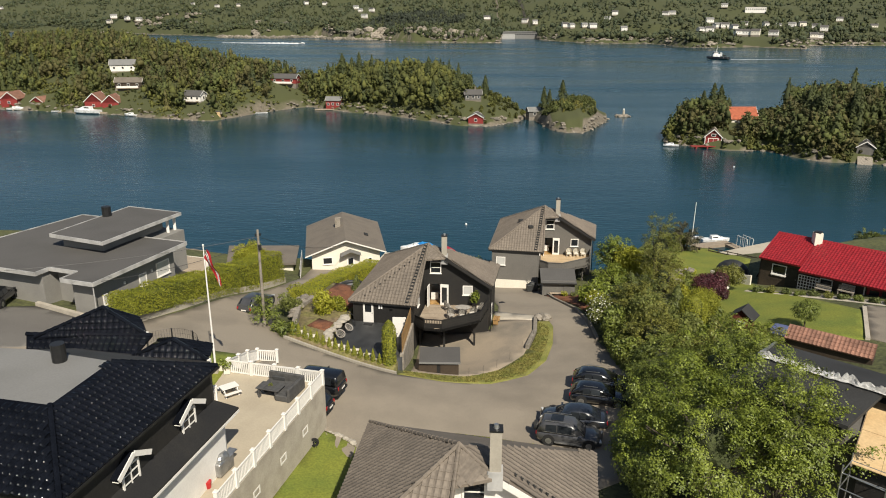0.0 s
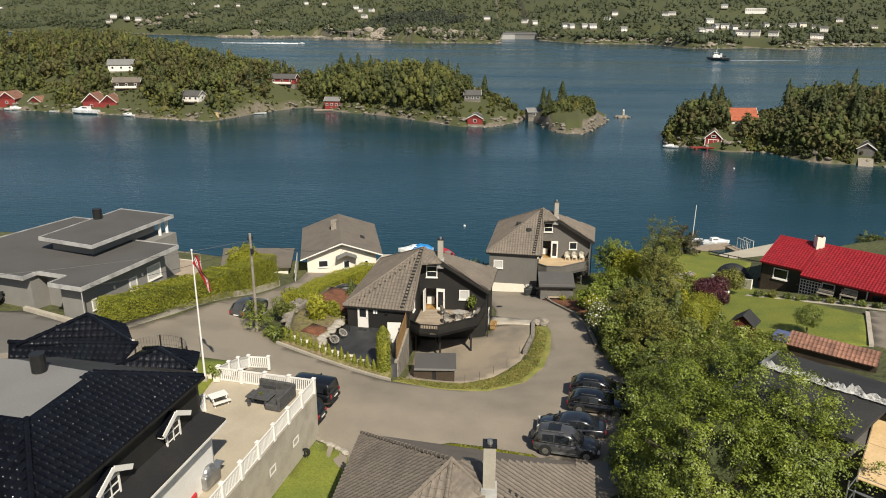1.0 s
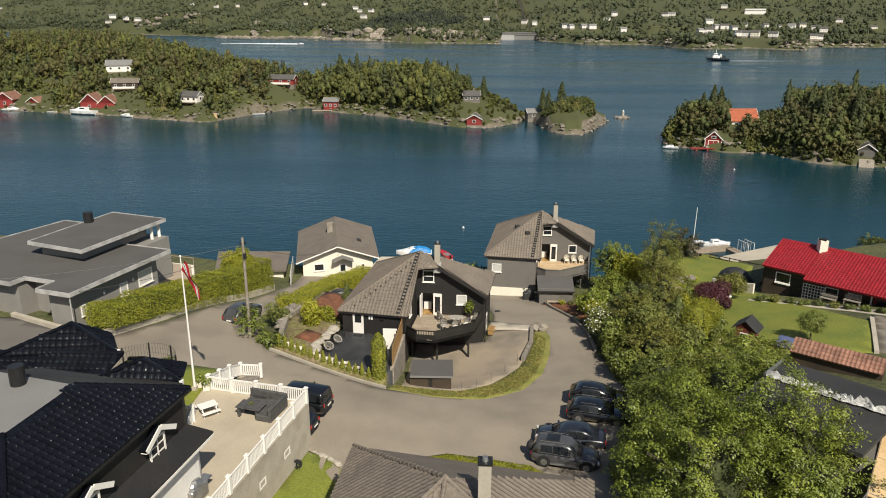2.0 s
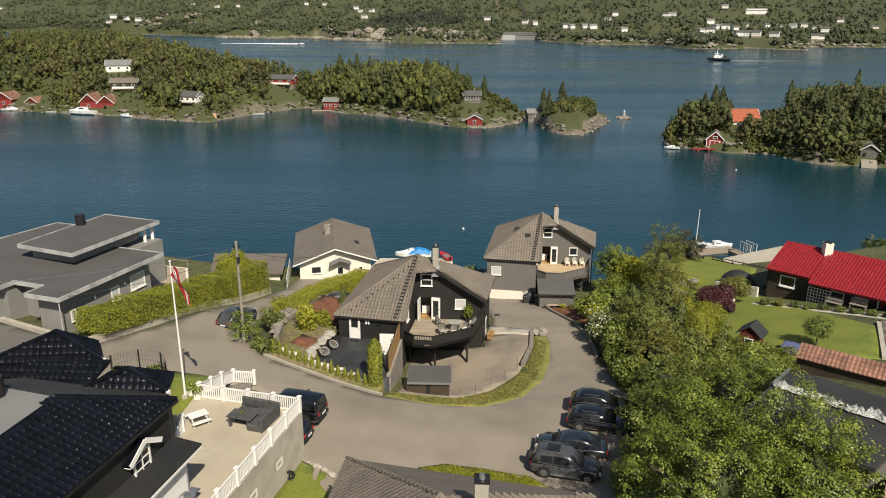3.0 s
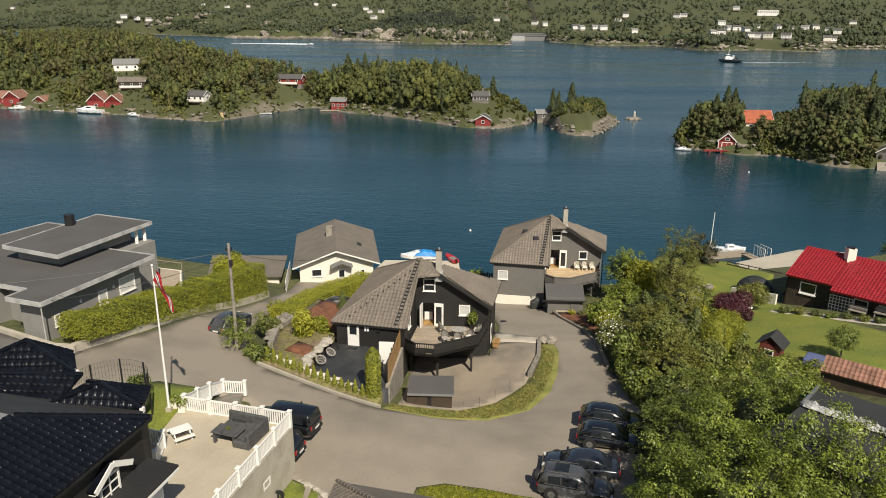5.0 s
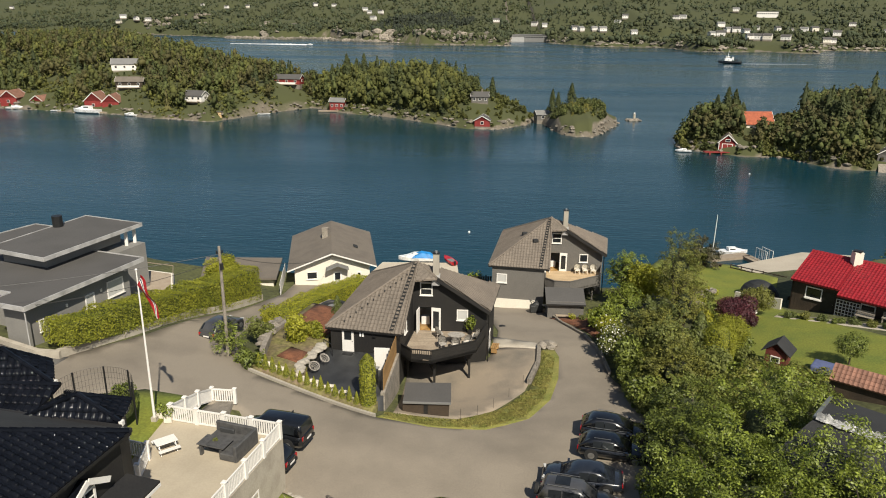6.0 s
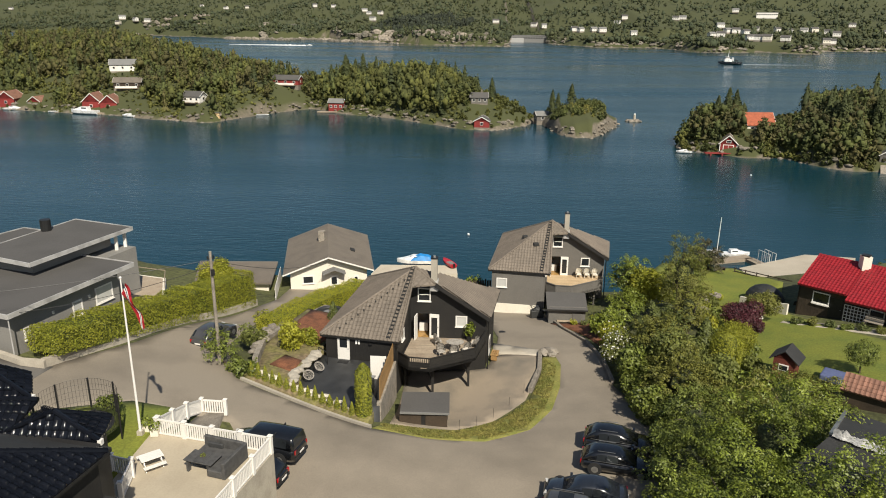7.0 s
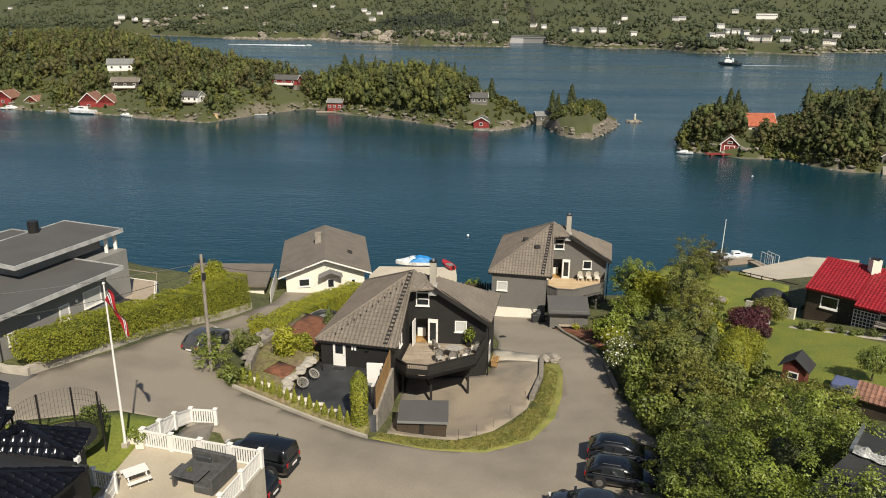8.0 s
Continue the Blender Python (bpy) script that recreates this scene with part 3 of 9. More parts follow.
drape("house_verge", [(-3.9, 41.2), (-3.7, 42.3), (-2.1, 42.9), (0.2, 42.75), (3.2, 42.2), (4.2, 41.2), (3.4, 40.4), (-3.0, 40.6)], "verge", "grass strip with weeds behind the brown-roofed house", "verge", lift=0.09, step=0.7, skirt=0.3)
drape("lower_lawn", [(-8.3, 40.3), (-9.7, 41.4), (-11.0, 41.9), (-13.2, 30), (-9, 29)], "lawn", "bright green lawn strip below the terrace wall", "lawn")


# ---- houses ----
def frame_axes(p, q):
    d = (Vector(q) - Vector(p))
    d.z = 0
    d.normalize()
    return d, Vector((d.y, -d.x, 0))


def window(parent, p, along, w, h, mat="glass", bars=0, rail=0, frame="white", name="window"):
    """A framed window on an upright wall: p is its lower left corner on the wall, along its level direction, outside to the right of it."""
    along = Vector(along).normalized()
    out = Vector((along.y, -along.x, 0))
    m = Matrix((along, out, Vector((0, 0, 1)))).transposed().to_4x4()
    m.translation = Vector(p)
    f = 0.09
    bm = bmesh.new()
    for c, s in (((w / 2, 0.03, f / 2), (w, 0.10, f)), ((w / 2, 0.03, h - f / 2), (w, 0.10, f)), ((f / 2, 0.03, h / 2), (f, 0.10, h - 2 * f)), ((w - f / 2, 0.03, h / 2), (f, 0.10, h - 2 * f))):
        box(bm, c, s, 0, m)
    fr = part(name, bm, frame, parent, placed=True)
    sub = fr if parent.parent is None else parent
    for i in range(bars):
        part("glazing_bar", box(bmesh.new(), (w * (i + 1) / (bars + 1), 0.035, h / 2), (0.05, 0.07, h - 2 * f), 0, m), frame, sub, placed=True)
    for i in range(rail):
        part("glazing_bar", box(bmesh.new(), (w / 2, 0.035, h * (i + 1) / (rail + 1)), (w - 2 * f, 0.072, 0.05), 0, m), frame, sub, placed=True)
    part("pane", box(bmesh.new(), (w / 2, 0.022, h / 2), (w - f, 0.03, h - f), 0, m), mat, sub, placed=True)
    part("sill", box(bmesh.new(), (w / 2, 0.07, -0.03), (w + 0.1, 0.14, 0.05), 0, m), frame, sub, placed=True)
    return fr


def door(parent, p, along, w, h, mat="white", pane=None, turn=0.0, name="door", handle=True):
    """A door leaf on a wall, hinged at p, turned outwards by some degrees; pane: (low, high) of its glass as fractions."""
    along = Vector(along).normalized()
    out = Vector((along.y, -along.x, 0))
    m = Matrix((along, out, Vector((0, 0, 1)))).transposed().to_4x4()
    m.translation = Vector(p)
    m = m @ pose(0, 0, 0, 0, 0, turn)
    leaf = part(name, box(bmesh.new(), (w / 2, 0.03, h / 2), (w, 0.07, h), 0, m), mat, parent, placed=True)
    if pane:
        part("pane", box(bmesh.new(), (w / 2, 0.045, h * (pane[0] + pane[1]) / 2), (w * 0.62, 0.06, h * (pane[1] - pane[0])), 0, m), "glass", leaf, placed=True)
    if handle:
        part("handle", box(bmesh.new(), (w * 0.9, 0.09, h * 0.48), (0.1, 0.05, 0.03), 0, m), "metal", leaf, placed=True)
    return leaf


def in_poly(x, y, poly):
    hit = False
    for (ax, ay), (bx, by) in zip(poly, poly[1:] + poly[:1]):
        if (ay > y) != (by > y) and x < (bx - ax) * (y - ay) / (by - ay) + ax:
            hit = not hit
    return hit


def tile_shape(du, dv, flat):
    """One roof tile: an S-curved plate with a lower lip; u across, v up the slope. flat: a glazed tile with one high roll and a rounded nose."""
    us = [0, 0.25, 0.5, 0.75, 1.0] if not flat else [0, 0.1, 0.2, 0.32, 0.45, 0.72, 0.9, 1.0]
    wave = [0.055, 0.03, 0.006, 0.02, 0.055] if not flat else [0.03, 0.075, 0.095, 0.075, 0.03, 0.008, 0.012, 0.03]
    rows = [(-0.05, -0.02, 0.3), (-0.04, 0.03, 1.0), (dv, 0.0, 1.0)] if not flat else [(-0.07, -0.03, 0.2), (-0.06, 0.0, 0.75), (-0.02, 0.022, 0.95), (0.06, 0.034, 0.96), (0.16, 0.03, 0.8), (dv, 0.0, 0.55)]
    verts = [(u * du, v, w * k + z) for u, w in zip(us, wave) for v, z, k in rows]
    m = len(rows)
    faces = [(m * i + j, m * (i + 1) + j, m * (i + 1) + j + 1, m * i + j + 1) for i in range(len(us) - 1) for j in range(m - 1)]
    return verts, faces


def tiled_plane(parent, corners, eave, mat, du=0.3, dv=0.36, name="tile_field", single=None, flat=False, overlap=0.0):
    """Covers a plane roof polygon with tiles in courses along the eave (two of its corner indices). single: a box test for tiles kept apart as pieces."""
    pts = [Vector(p) for p in corners]
    o = pts[eave[0]]
    u = (pts[eave[1]] - o).normalized()
    far = max(pts, key=lambda p: (p - o).cross(u).length)
    v = (far - o) - (far - o).dot(u) * u
    v.normalize()
    w = u.cross(v)
    if w.z < 0:
        w = -w
    flatp = [((p - o).dot(u), (p - o).dot(v)) for p in pts]
    shape, quads = tile_shape(du, dv, flat)
    verts, faces, alone = [], [], []
    u0, u1, v1 = min(p[0] for p in flatp), max(p[0] for p in flatp), max(p[1] for p in flatp)
    for j in range(int(v1 / dv) + 1):
        for i in range(int((u1 - u0) / du) + 1):
            cu, cv = u0 + i * du, j * dv
            if not (in_poly(cu + du * 0.2, cv + dv / 2, flatp) and in_poly(cu + du * 0.8, cv + dv / 2, flatp)):
                continue
            base = o + u * cu + v * cv + w * 0.01
            if single and single(base):
                alone.append(base)
                continue
            k = len(verts)
            verts += [base + u * a + v * b + w * c for a, b, c in shape]
            faces += [tuple(k + q for q in f) for f in quads]
    made = []
    inv = parent.matrix_basis.inverted()
    if verts:
        me = bpy.data.meshes.new(name)
        me.from_pydata([inv @ p for p in verts], [], faces)
        if flat:
            me.shade_smooth()
        made.append(tagged(part(name, me, mat, parent), kind="stuff"))
    if alone:
        me = bpy.data.meshes.new("tile")
        me.from_pydata(shape, [], quads)
        if flat:
            me.shade_smooth()
        me.materials.append(M[mat])
        turn = Matrix((u, v, w)).transposed().to_4x4()
        for base in alone:
            m = turn.copy()
            m.translation = base
            part("tile", me, mat, parent, at=inv @ m)
    return made


def ridge_tiles(parent, a, b, mat, r=0.11, name="ridge"):
    """A run of round ridge or hip tiles from a to b, each overlapping the next."""
    a, b = Vector(a), Vector(b)
    n = max(2, int((b - a).length / 0.4))
    turn = (b - a).to_track_quat("Z", "Y").to_matrix()
    bm = bmesh.new()
    rings = []
    for i in range(n):
        for f, rr in ((0.0, 1.1), (1.0, 0.88)):
            c = a.lerp(b, (i + f) / n)
            rings.append([bm.verts.new(c + turn @ Vector((math.cos(k * math.tau / 8) * r * rr, math.sin(k * math.tau / 8) * r * rr, 0))) for k in range(8)])
    for p, q in zip(rings, rings[1:]):
        for k in range(8):
            bm.faces.new((p[k], p[(k + 1) % 8], q[(k + 1) % 8], q[k]))
    bm.faces.new(rings[0][::-1])
    bm.faces.new(rings[-1])
    return part(name, bm, mat, parent, placed=True)


def cladding(parent, p, q, z0, z1, mat, name="wall", thick=0.2, tops=None, step=0.0):
    """An upright wall from p to q (plan), outside on its right-hand side; tops: its top as heights at p and q. step: board width, for board and batten."""
    d, out = frame_axes((*p, 0), (*q, 0))
    t = tops or (z1, z1)
    inn = -out * thick
    poly = [p, q, (q[0] + inn.x, q[1] + inn.y), (p[0] + inn.x, p[1] + inn.y)]
    if step:
        L = math.dist(p, q)
        n = max(1, int(L / step))
        face, tz = [], []
        for i in range(n):
            for f, o in ((0.0, 0.0), (0.42, 0.0), (0.42, 0.009), (0.58, 0.009), (0.58, 0.0)):
                g = (i + f) / n
                c = Vector((*p, 0)) + d * L * g + out * o
                face.append((c.x, c.y))
                tz.append(lerp(t[0], t[1], g))
        poly = face + poly[1:]
        tz += [t[1], t[1], t[0]]
        wall = part(name, prism(poly, z0, tz), mat, parent, placed=True)
    else:
        wall = part(name, prism(poly, z0, [t[0], t[1], t[1], t[0]]), mat, parent, placed=True)
    return wall


def corner_house(name, label, at, rz, k, colors, single=None, slim=0.0, stack=(2.5, 5.6, 8.0, 9.9), ladder=True, guards="hip", back=(0.7, 0.0), floor="wood_deck"):
    """The lane's house type: a tall pyramid roof over a wing and a set-back gable with a raised deck in the corner between them."""
    wall, trim, roof, base = colors
    # local plan: z = 0 at the yard below the deck, origin at the foot of the front corner under the roof
    h = thing(name, label, "house", at, rz)
    T = h.matrix_basis @ Matrix.Scale(k, 4)

    def P(x, y, z):
        return T @ Vector((x, y, z))

    EL, EM, F, B, EB, A = (P(-5.85 + slim, 0.95, 5.1), P(0.35, 0, 5.1), P(7.05, 5.0, 5.1), P(7.85 + back[1], 11.6, 5.1), P(-5.0 + slim + back[0], 13.8, 5.1), P(1.0, 5.8, 9.0))
    G = P(2.6, 5.1, 7.9)
    Wd = A.lerp(EM, 0.26)
    t = 0.16 * k
    rb = part("roof", slab([EL, EM, A], t), roof, h, placed=True)
    for poly in ([A, EB, EL], [A, G, F, B], [B, EB, A], [A, Wd, G]):
        part("roof", slab(poly, t), roof, h, placed=True)
    tiled_plane(h, [EL, EM, A], (0, 1), roof, single=single)
    tiled_plane(h, [EL, EB, A], (0, 1), roof, single=None)
    tiled_plane(h, [F, B, A, G], (0, 1), roof, single=None)
    tiled_plane(h, [G, A, Wd], (0, 1), roof, single=None)
    for a, b in ((EL, A), (EM, A), (A, EB), (A, G)):
        ridge_tiles(h, a + Vector((0, 0, 0.05)), b + Vector((0, 0, 0.05)), roof, 0.10 * k)
    # gutters and verge boards
    for nm, a, b, wv, hv in (("gutter", EL, EM, 0.12, 0.12), ("gutter", F, B, 0.12, 0.12), ("verge_board", G, F, 0.06, 0.3), ("verge_board", Wd, EM, 0.06, 0.26)):
        dz = Vector((0, 0, -0.12))
        part(nm, bar(bmesh.new(), a + dz, b + dz, wv * k, hv * k), base if nm == "verge_board" else "dark_metal", h, placed=True)

    def xy(v):
        return (v.x, v.y)

    a1, a2 = P(-5.45 + slim, 1.05, 0), P(-0.1, 0.3, 0)
    g1, g2 = P(0.55, 5.75, 0), P(6.75, 5.75, 0)
    r2, b2 = P(7.4 + back[1], 11.1, 0), P(-4.7 + slim + back[0], 13.3, 0)
    z0, ze = P(0, 0, 0).z - 0.6, P(0, 0, 5.0).z
    zi = P(0, 0, 7.7).z
    cladding(h, xy(a1), xy(a2), z0, ze, wall, step=0.28)
    cladding(h, xy(a2), xy(g1), z0, ze, wall, tops=(ze, P(0, 0, 8.1).z), step=0.28)
    gp = P(2.6, 5.75, 0)
    d1, d2 = P(1.12, 5.75, 0), P(2.08, 5.75, 0)
    zd = P(0, 0, 5.05).z
    zt = lambda x: P(0, 0, lerp(7.5, 7.7, (x - 0.55) / 2.05)).z
    cladding(h, xy(g1), xy(d1), z0, ze, wall, tops=(zt(0.55), zt(1.12)), step=0.28)
    cladding(h, xy(d1), xy(d2), zd, ze, wall, tops=(zt(1.12), zt(2.08)), step=0.28)
    cladding(h, xy(d1), xy(d2), z0, P(0, 0, 2.9).z, wall, step=0.28)
    cladding(h, xy(d2), xy(gp), z0, ze, wall, tops=(zt(2.08), zi), step=0.28)
    cladding(h, xy(gp), xy(g2), z0, ze, wall, tops=(zi, P(0, 0, 5.15).z), step=0.28)
    cladding(h, xy(g2), xy(r2), z0, ze, wall, step=0.28)
    cladding(h, xy(r2), xy(b2), z0, ze, wall)
    cladding(h, xy(b2), xy(a1), z0, ze, wall, step=0.28)
    ax = (P(1, 0, 0) - P(0, 0, 0)).normalized()
    fx = (P(-0.15, 0.6, 0) - P(-5.35, 1.35, 0)).normalized()
    # chimney with flashing, slab and a small cowl
    c = P(stack[0], stack[1], 0)
    zb, zt2 = P(0, 0, stack[2]).z, P(0, 0, stack[3]).z

    def square(r):
        return [(c.x + dx * r, c.y + dy * r) for dx, dy in ((-1, -1), (1, -1), (1, 1), (-1, 1))]

    ch = part("chimney", prism(square(0.25), zb - 0.8, zt2), "chimney", h, placed=True)
    part("flashing", prism(square(0.33), zb - 0.8, zb + 0.08), "fascia", ch, placed=True)
    part("cap", prism(square(0.29), zt2, zt2 + 0.07), "dark_metal", ch, placed=True)
    part("cowl", rod(bmesh.new(), (c.x, c.y, zt2 + 0.07), (c.x, c.y, zt2 + 0.24), 0.13, 12, 0.1), "metal", ch, placed=True)
    # roof ladder up the front slope
    if ladder:
        lad = bmesh.new()
        lo, hi = EM.lerp(EL, 0.14), A.lerp(EL, 0.03)
        side = (EL - EM).normalized() * 0.28
        up = Vector((0, 0, 0.22))
        n = 19
        for i in range(n):
            p = lo.lerp(hi, (i + 0.3) / n) + up
            q = side * 0.5
            bar(lad, p - q, p + q, 0.04, 0.09)
        bar(lad, lo + up - side / 2, hi + up - side / 2, 0.03, 0.04)
        bar(lad, lo + up + side / 2, hi + up + side / 2, 0.03, 0.04)
        part("roof_ladder", lad, "felt_black", h, placed=True)
    # snow guards: small hooks in a row on one slope
    hook = bmesh.new()
    box(hook, (0, 0, 0.10), (0.05, 0.16, 0.14))
    box(hook, (0, -0.07, 0.16), (0.12, 0.03, 0.05))
    hook = mesh_from("snow_guard", hook)
    hook.materials.append(M["felt_black"])
    inv = h.matrix_basis.inverted()
    p, q = (EL.lerp(EM, 0.16), A.lerp(EM, 0.10)) if guards == "hip" else (F.lerp(B, 0.10), G.lerp(B, 0.12))
    for i in range(0 if guards == "none" else 13):
        c2 = p.lerp(q, (i + 1.2) / 14) + Vector((0, 0, 0.03))
        part("snow_guard", hook, "felt_black", h, at=inv @ pose(c2.x, c2.y, c2.z, 0, 0, rz + 20))
    # windows of the gable wall, and the glazed doors to the deck
    zf = P(0, 0, 2.95).z
    window(h, P(1.15, 5.75, 6.15), ax, 1.05 * k, 1.15 * k, rail=1, name="window")
    window(h, P(4.25, 5.75, 4.0), ax, 0.95 * k, 0.95 * k, "glass" if wall == "grey_wood" else "curtain_glass")
    part("hall_floor", boxes((tuple(P(1.6, 7.3, 2.9)), (2.6 * k, 2.9 * k, 0.08), rz)), "interior", h, placed=True)
    part("hall_wall", boxes((tuple(P(1.6, 8.8, 4.0)), (2.6 * k, 0.1, 2.3), rz)), "cream", h, placed=True)
    part("hall_table", boxes((tuple(P(1.5, 7.2, 3.35)), (0.7, 0.5, 0.75), rz)), "white", h, placed=True)
    door(h, P(2.12, 5.75, 2.95), ax, 0.8 * k, 2.1 * k, "white", (0.12, 0.86), turn=8, name="glazed_door")
    door(h, P(1.12, 5.78, 2.95), ax, 0.8 * k, 2.1 * k, "white", (0.12, 0.86), turn=100, name="glazed_door")
    sx = (g1 - a2).normalized()
    window(h, P(0.15, 2.6, 3.9), sx, 0.8 * k, 0.9 * k)
    # deck with its posts, struts and boarded parapet
    plan = [(0.1, 1.2), (1.0, 0.25), (2.6, 0.08), (6.0, 2.3), (6.75, 5.7), (0.55, 5.7)]
    D = [P(x, y, 0) for x, y in plan]
    dk = part("deck", prism([xy(v) for v in D], zf - 0.24, zf - 0.03), wall, h, placed=True)
    for i in range(40):
        yy = lerp(0.1, 5.7, (i + 0.5) / 40)
        xs = [lerp(a[0], b[0], (yy - a[1]) / (b[1] - a[1])) for a, b in zip(plan, plan[1:] + plan[:1]) if abs(b[1] - a[1]) > 1e-6 and (a[1] - yy) * (b[1] - yy) <= 0]
        if len(xs) >= 2:
            m0, m1 = P(min(xs) + 0.16, yy, 2.95), P(max(xs) - 0.16, yy, 2.95)
            part("board", bar(bmesh.new(), m0, m1, 0.136 * k, 0.03), floor, dk, placed=True)
    for i in range(4):
        p, q = D[i], D[i + 1]
        zt = zf + 0.82 * k
        part("railing", bar(bmesh.new(), Vector((*xy(p), zt)), Vector((*xy(q), zt)), 0.12, 0.06), wall, h, placed=True)
        if wall == "black_wood":
            # close horizontal boarding, with an open slot of short balusters on the front
            d, out = frame_axes(p, q)
            top = zf + (0.45 if i == 1 else 0.79)
            n = 4
            for r in range(n):
                za, zb = lerp(zf - 0.26, top, r / n), lerp(zf - 0.26, top, (r + 1) / n) - 0.012
                cladding(h, xy(p), xy(q), za, zb, wall, "parapet_board", thick=0.05)
            if i == 1:
                for r in range(11):
                    c2 = Vector((*xy(p), 0)).lerp(Vector((*xy(q), 0)), (r + 0.5) / 11)
                    part("baluster", boxes(((c2.x, c2.y, zf + 0.62), (0.05, 0.04, 0.36), rz)), wall, h, placed=True)
        else:
            cladding(h, xy(p), xy(q), zf - 0.3, zt - 0.03, wall, "parapet", thick=0.05, step=0.16)
    for x, y in ((0.45, 2.6), (2.7, 1.75), (5.45, 3.2)):
        p = P(x, y, 0)
        part("post", boxes(((p.x, p.y, (z0 + zf) / 2 - 0.1), (0.18, 0.18, zf - z0 - 0.2), rz)), wall, h, placed=True)
        q = P(x - 0.9, y + 0.5, 2.6)
        part("strut", bar(bmesh.new(), (p.x, p.y, zf - 2.0), q, 0.1, 0.1), wall, h, placed=True)
    # downpipe at the gable's outer corner
    e = P(6.95, 5.65, 0)
    part("downpipe", rod(bmesh.new(), (e.x, e.y, z0), (e.x, e.y, ze - 0.1), 0.05, 8), "dark_metal", h, placed=True)
    return h, P


home, HP = corner_house("corner_house", "black-stained wooden house with a grey-brown tiled roof and raised deck", (-6.65, 59.2, 17.38), 0, 1.0,
                        ("black_wood", "white", "tile_grey", "black_wood"))
neighbour, NP = corner_house("grey_house", "grey-painted wooden house with a brown tiled roof by the water", (6.1, 81.0, 15.4), 2, 1.02,
                             ("grey_wood", "white", "tile_grey", "black_wood"), back=(1.2, 0.45), guards="none", floor="wood_pale")
close, CP = corner_house("brown_roof_house", "white-trimmed house with a brown tiled hip roof and chimney", (-2.4, 21.2, 20.4), 0, 1.0,
                         ("white", "white", "tile_grey", "white"), single=lambda p: p.y > 23.2 and p.x > -5.2, slim=0.8, stack=(2.56, 5.35, 8.1, 10.1), ladder=False, guards="right", back=(0.0, 0.0))


# the flat-roofed grey villa
def villa():
    v = thing("grey_villa", "modern grey villa with two flat felt roofs and pale fascias", "house", (-31, 56, 22.0))
    u, w = Vector((0.27, 0.963, 0)), Vector((-0.963, 0.27, 0))
    o = Vector((-27.6, 62.2, 0))

    def Q(a, b):
        p = o + u * a + w * b
        return (p.x, p.y)

    low = [Q(0, 0), Q(-11.4, 0), Q(-11.4, 3.2), Q(-9.6, 3.2), Q(-9.6, 6.2), Q(-11.0, 6.2), Q(-11.0, 18.0), Q(4.4, 16.2), Q(4.4, 11.5), Q(0.0, 11.5)]
    part("lower_roof", prism(low, 26.72, 27.0), "felt", v, placed=True)
    part("lower_wall", prism([Q(-0.9, 0.9), Q(-10.6, 0.9), Q(-10.6, 2.9), Q(-8.6, 2.9), Q(-8.6, 6.4), Q(-10.2, 6.4), Q(-10.2, 17.2), Q(3.6, 15.6), Q(3.6, 11.9), Q(-0.9, 11.9)], 21.0, 26.75), "villa_wall", v, placed=True)
    for a, b in zip(low, low[1:] + low[:1]):
        part("fascia", bar(bmesh.new(), (*a, 26.9), (*b, 26.9), 0.09, 0.34), "fascia", v, placed=True)
    up = [Q(4.7, 4.1), Q(-5.75, 4.1), Q(-5.3, 10.3), Q(4.9, 10.5)]
    part("upper_roof", prism(up, 28.0, 28.25), "felt", v, placed=True)
    part("upper_wall", prism([Q(3.2, 5.2), Q(-4.6, 5.2), Q(-4.6, 9.6), Q(3.2, 9.8)], 26.9, 28.05), "villa_wall", v, placed=True)
    part("rear_wall", prism([Q(4.5, 3.8), Q(-0.95, 3.8), Q(-0.95, 11), Q(4.5, 11)], 19.5, 26.6), "villa_wall", v, placed=True)
    for a, b in zip(up, up[1:] + up[:1]):
        part("fascia", bar(bmesh.new(), (*a, 28.14), (*b, 28.14), 0.09, 0.32), "fascia", v, placed=True)
    for a in (4.2, 3.2):
        p = Q(a, 4.6)
        part("column", boxes(((*p, 27.3), (0.25, 0.25, 1.5), 15)), "white", v, placed=True)
    c = Q(1.3, 10.0)
    part("flue", rod(bmesh.new(), (*c, 28.2), (*c, 29.2), 0.42, 14), "dark_metal", v, placed=True)
    for a, z, ww, hh in ((-1.6, 24.6, 1.7, 1.3), (-4.6, 24.4, 0.9, 1.2), (-9.2, 24.4, 0.5, 0.9)):
        p = Q(a - ww, 0.9)
        window(v, (*p, z), u, ww, hh, "curtain_glass")
    for a in (-3.9, -7.2):
        p = Q(a, 0.86)
        part("wall_lamp", boxes(((*p, 25.5), (0.14, 0.14, 0.22), 15)), "white", v, placed=True)
    return v


villa()


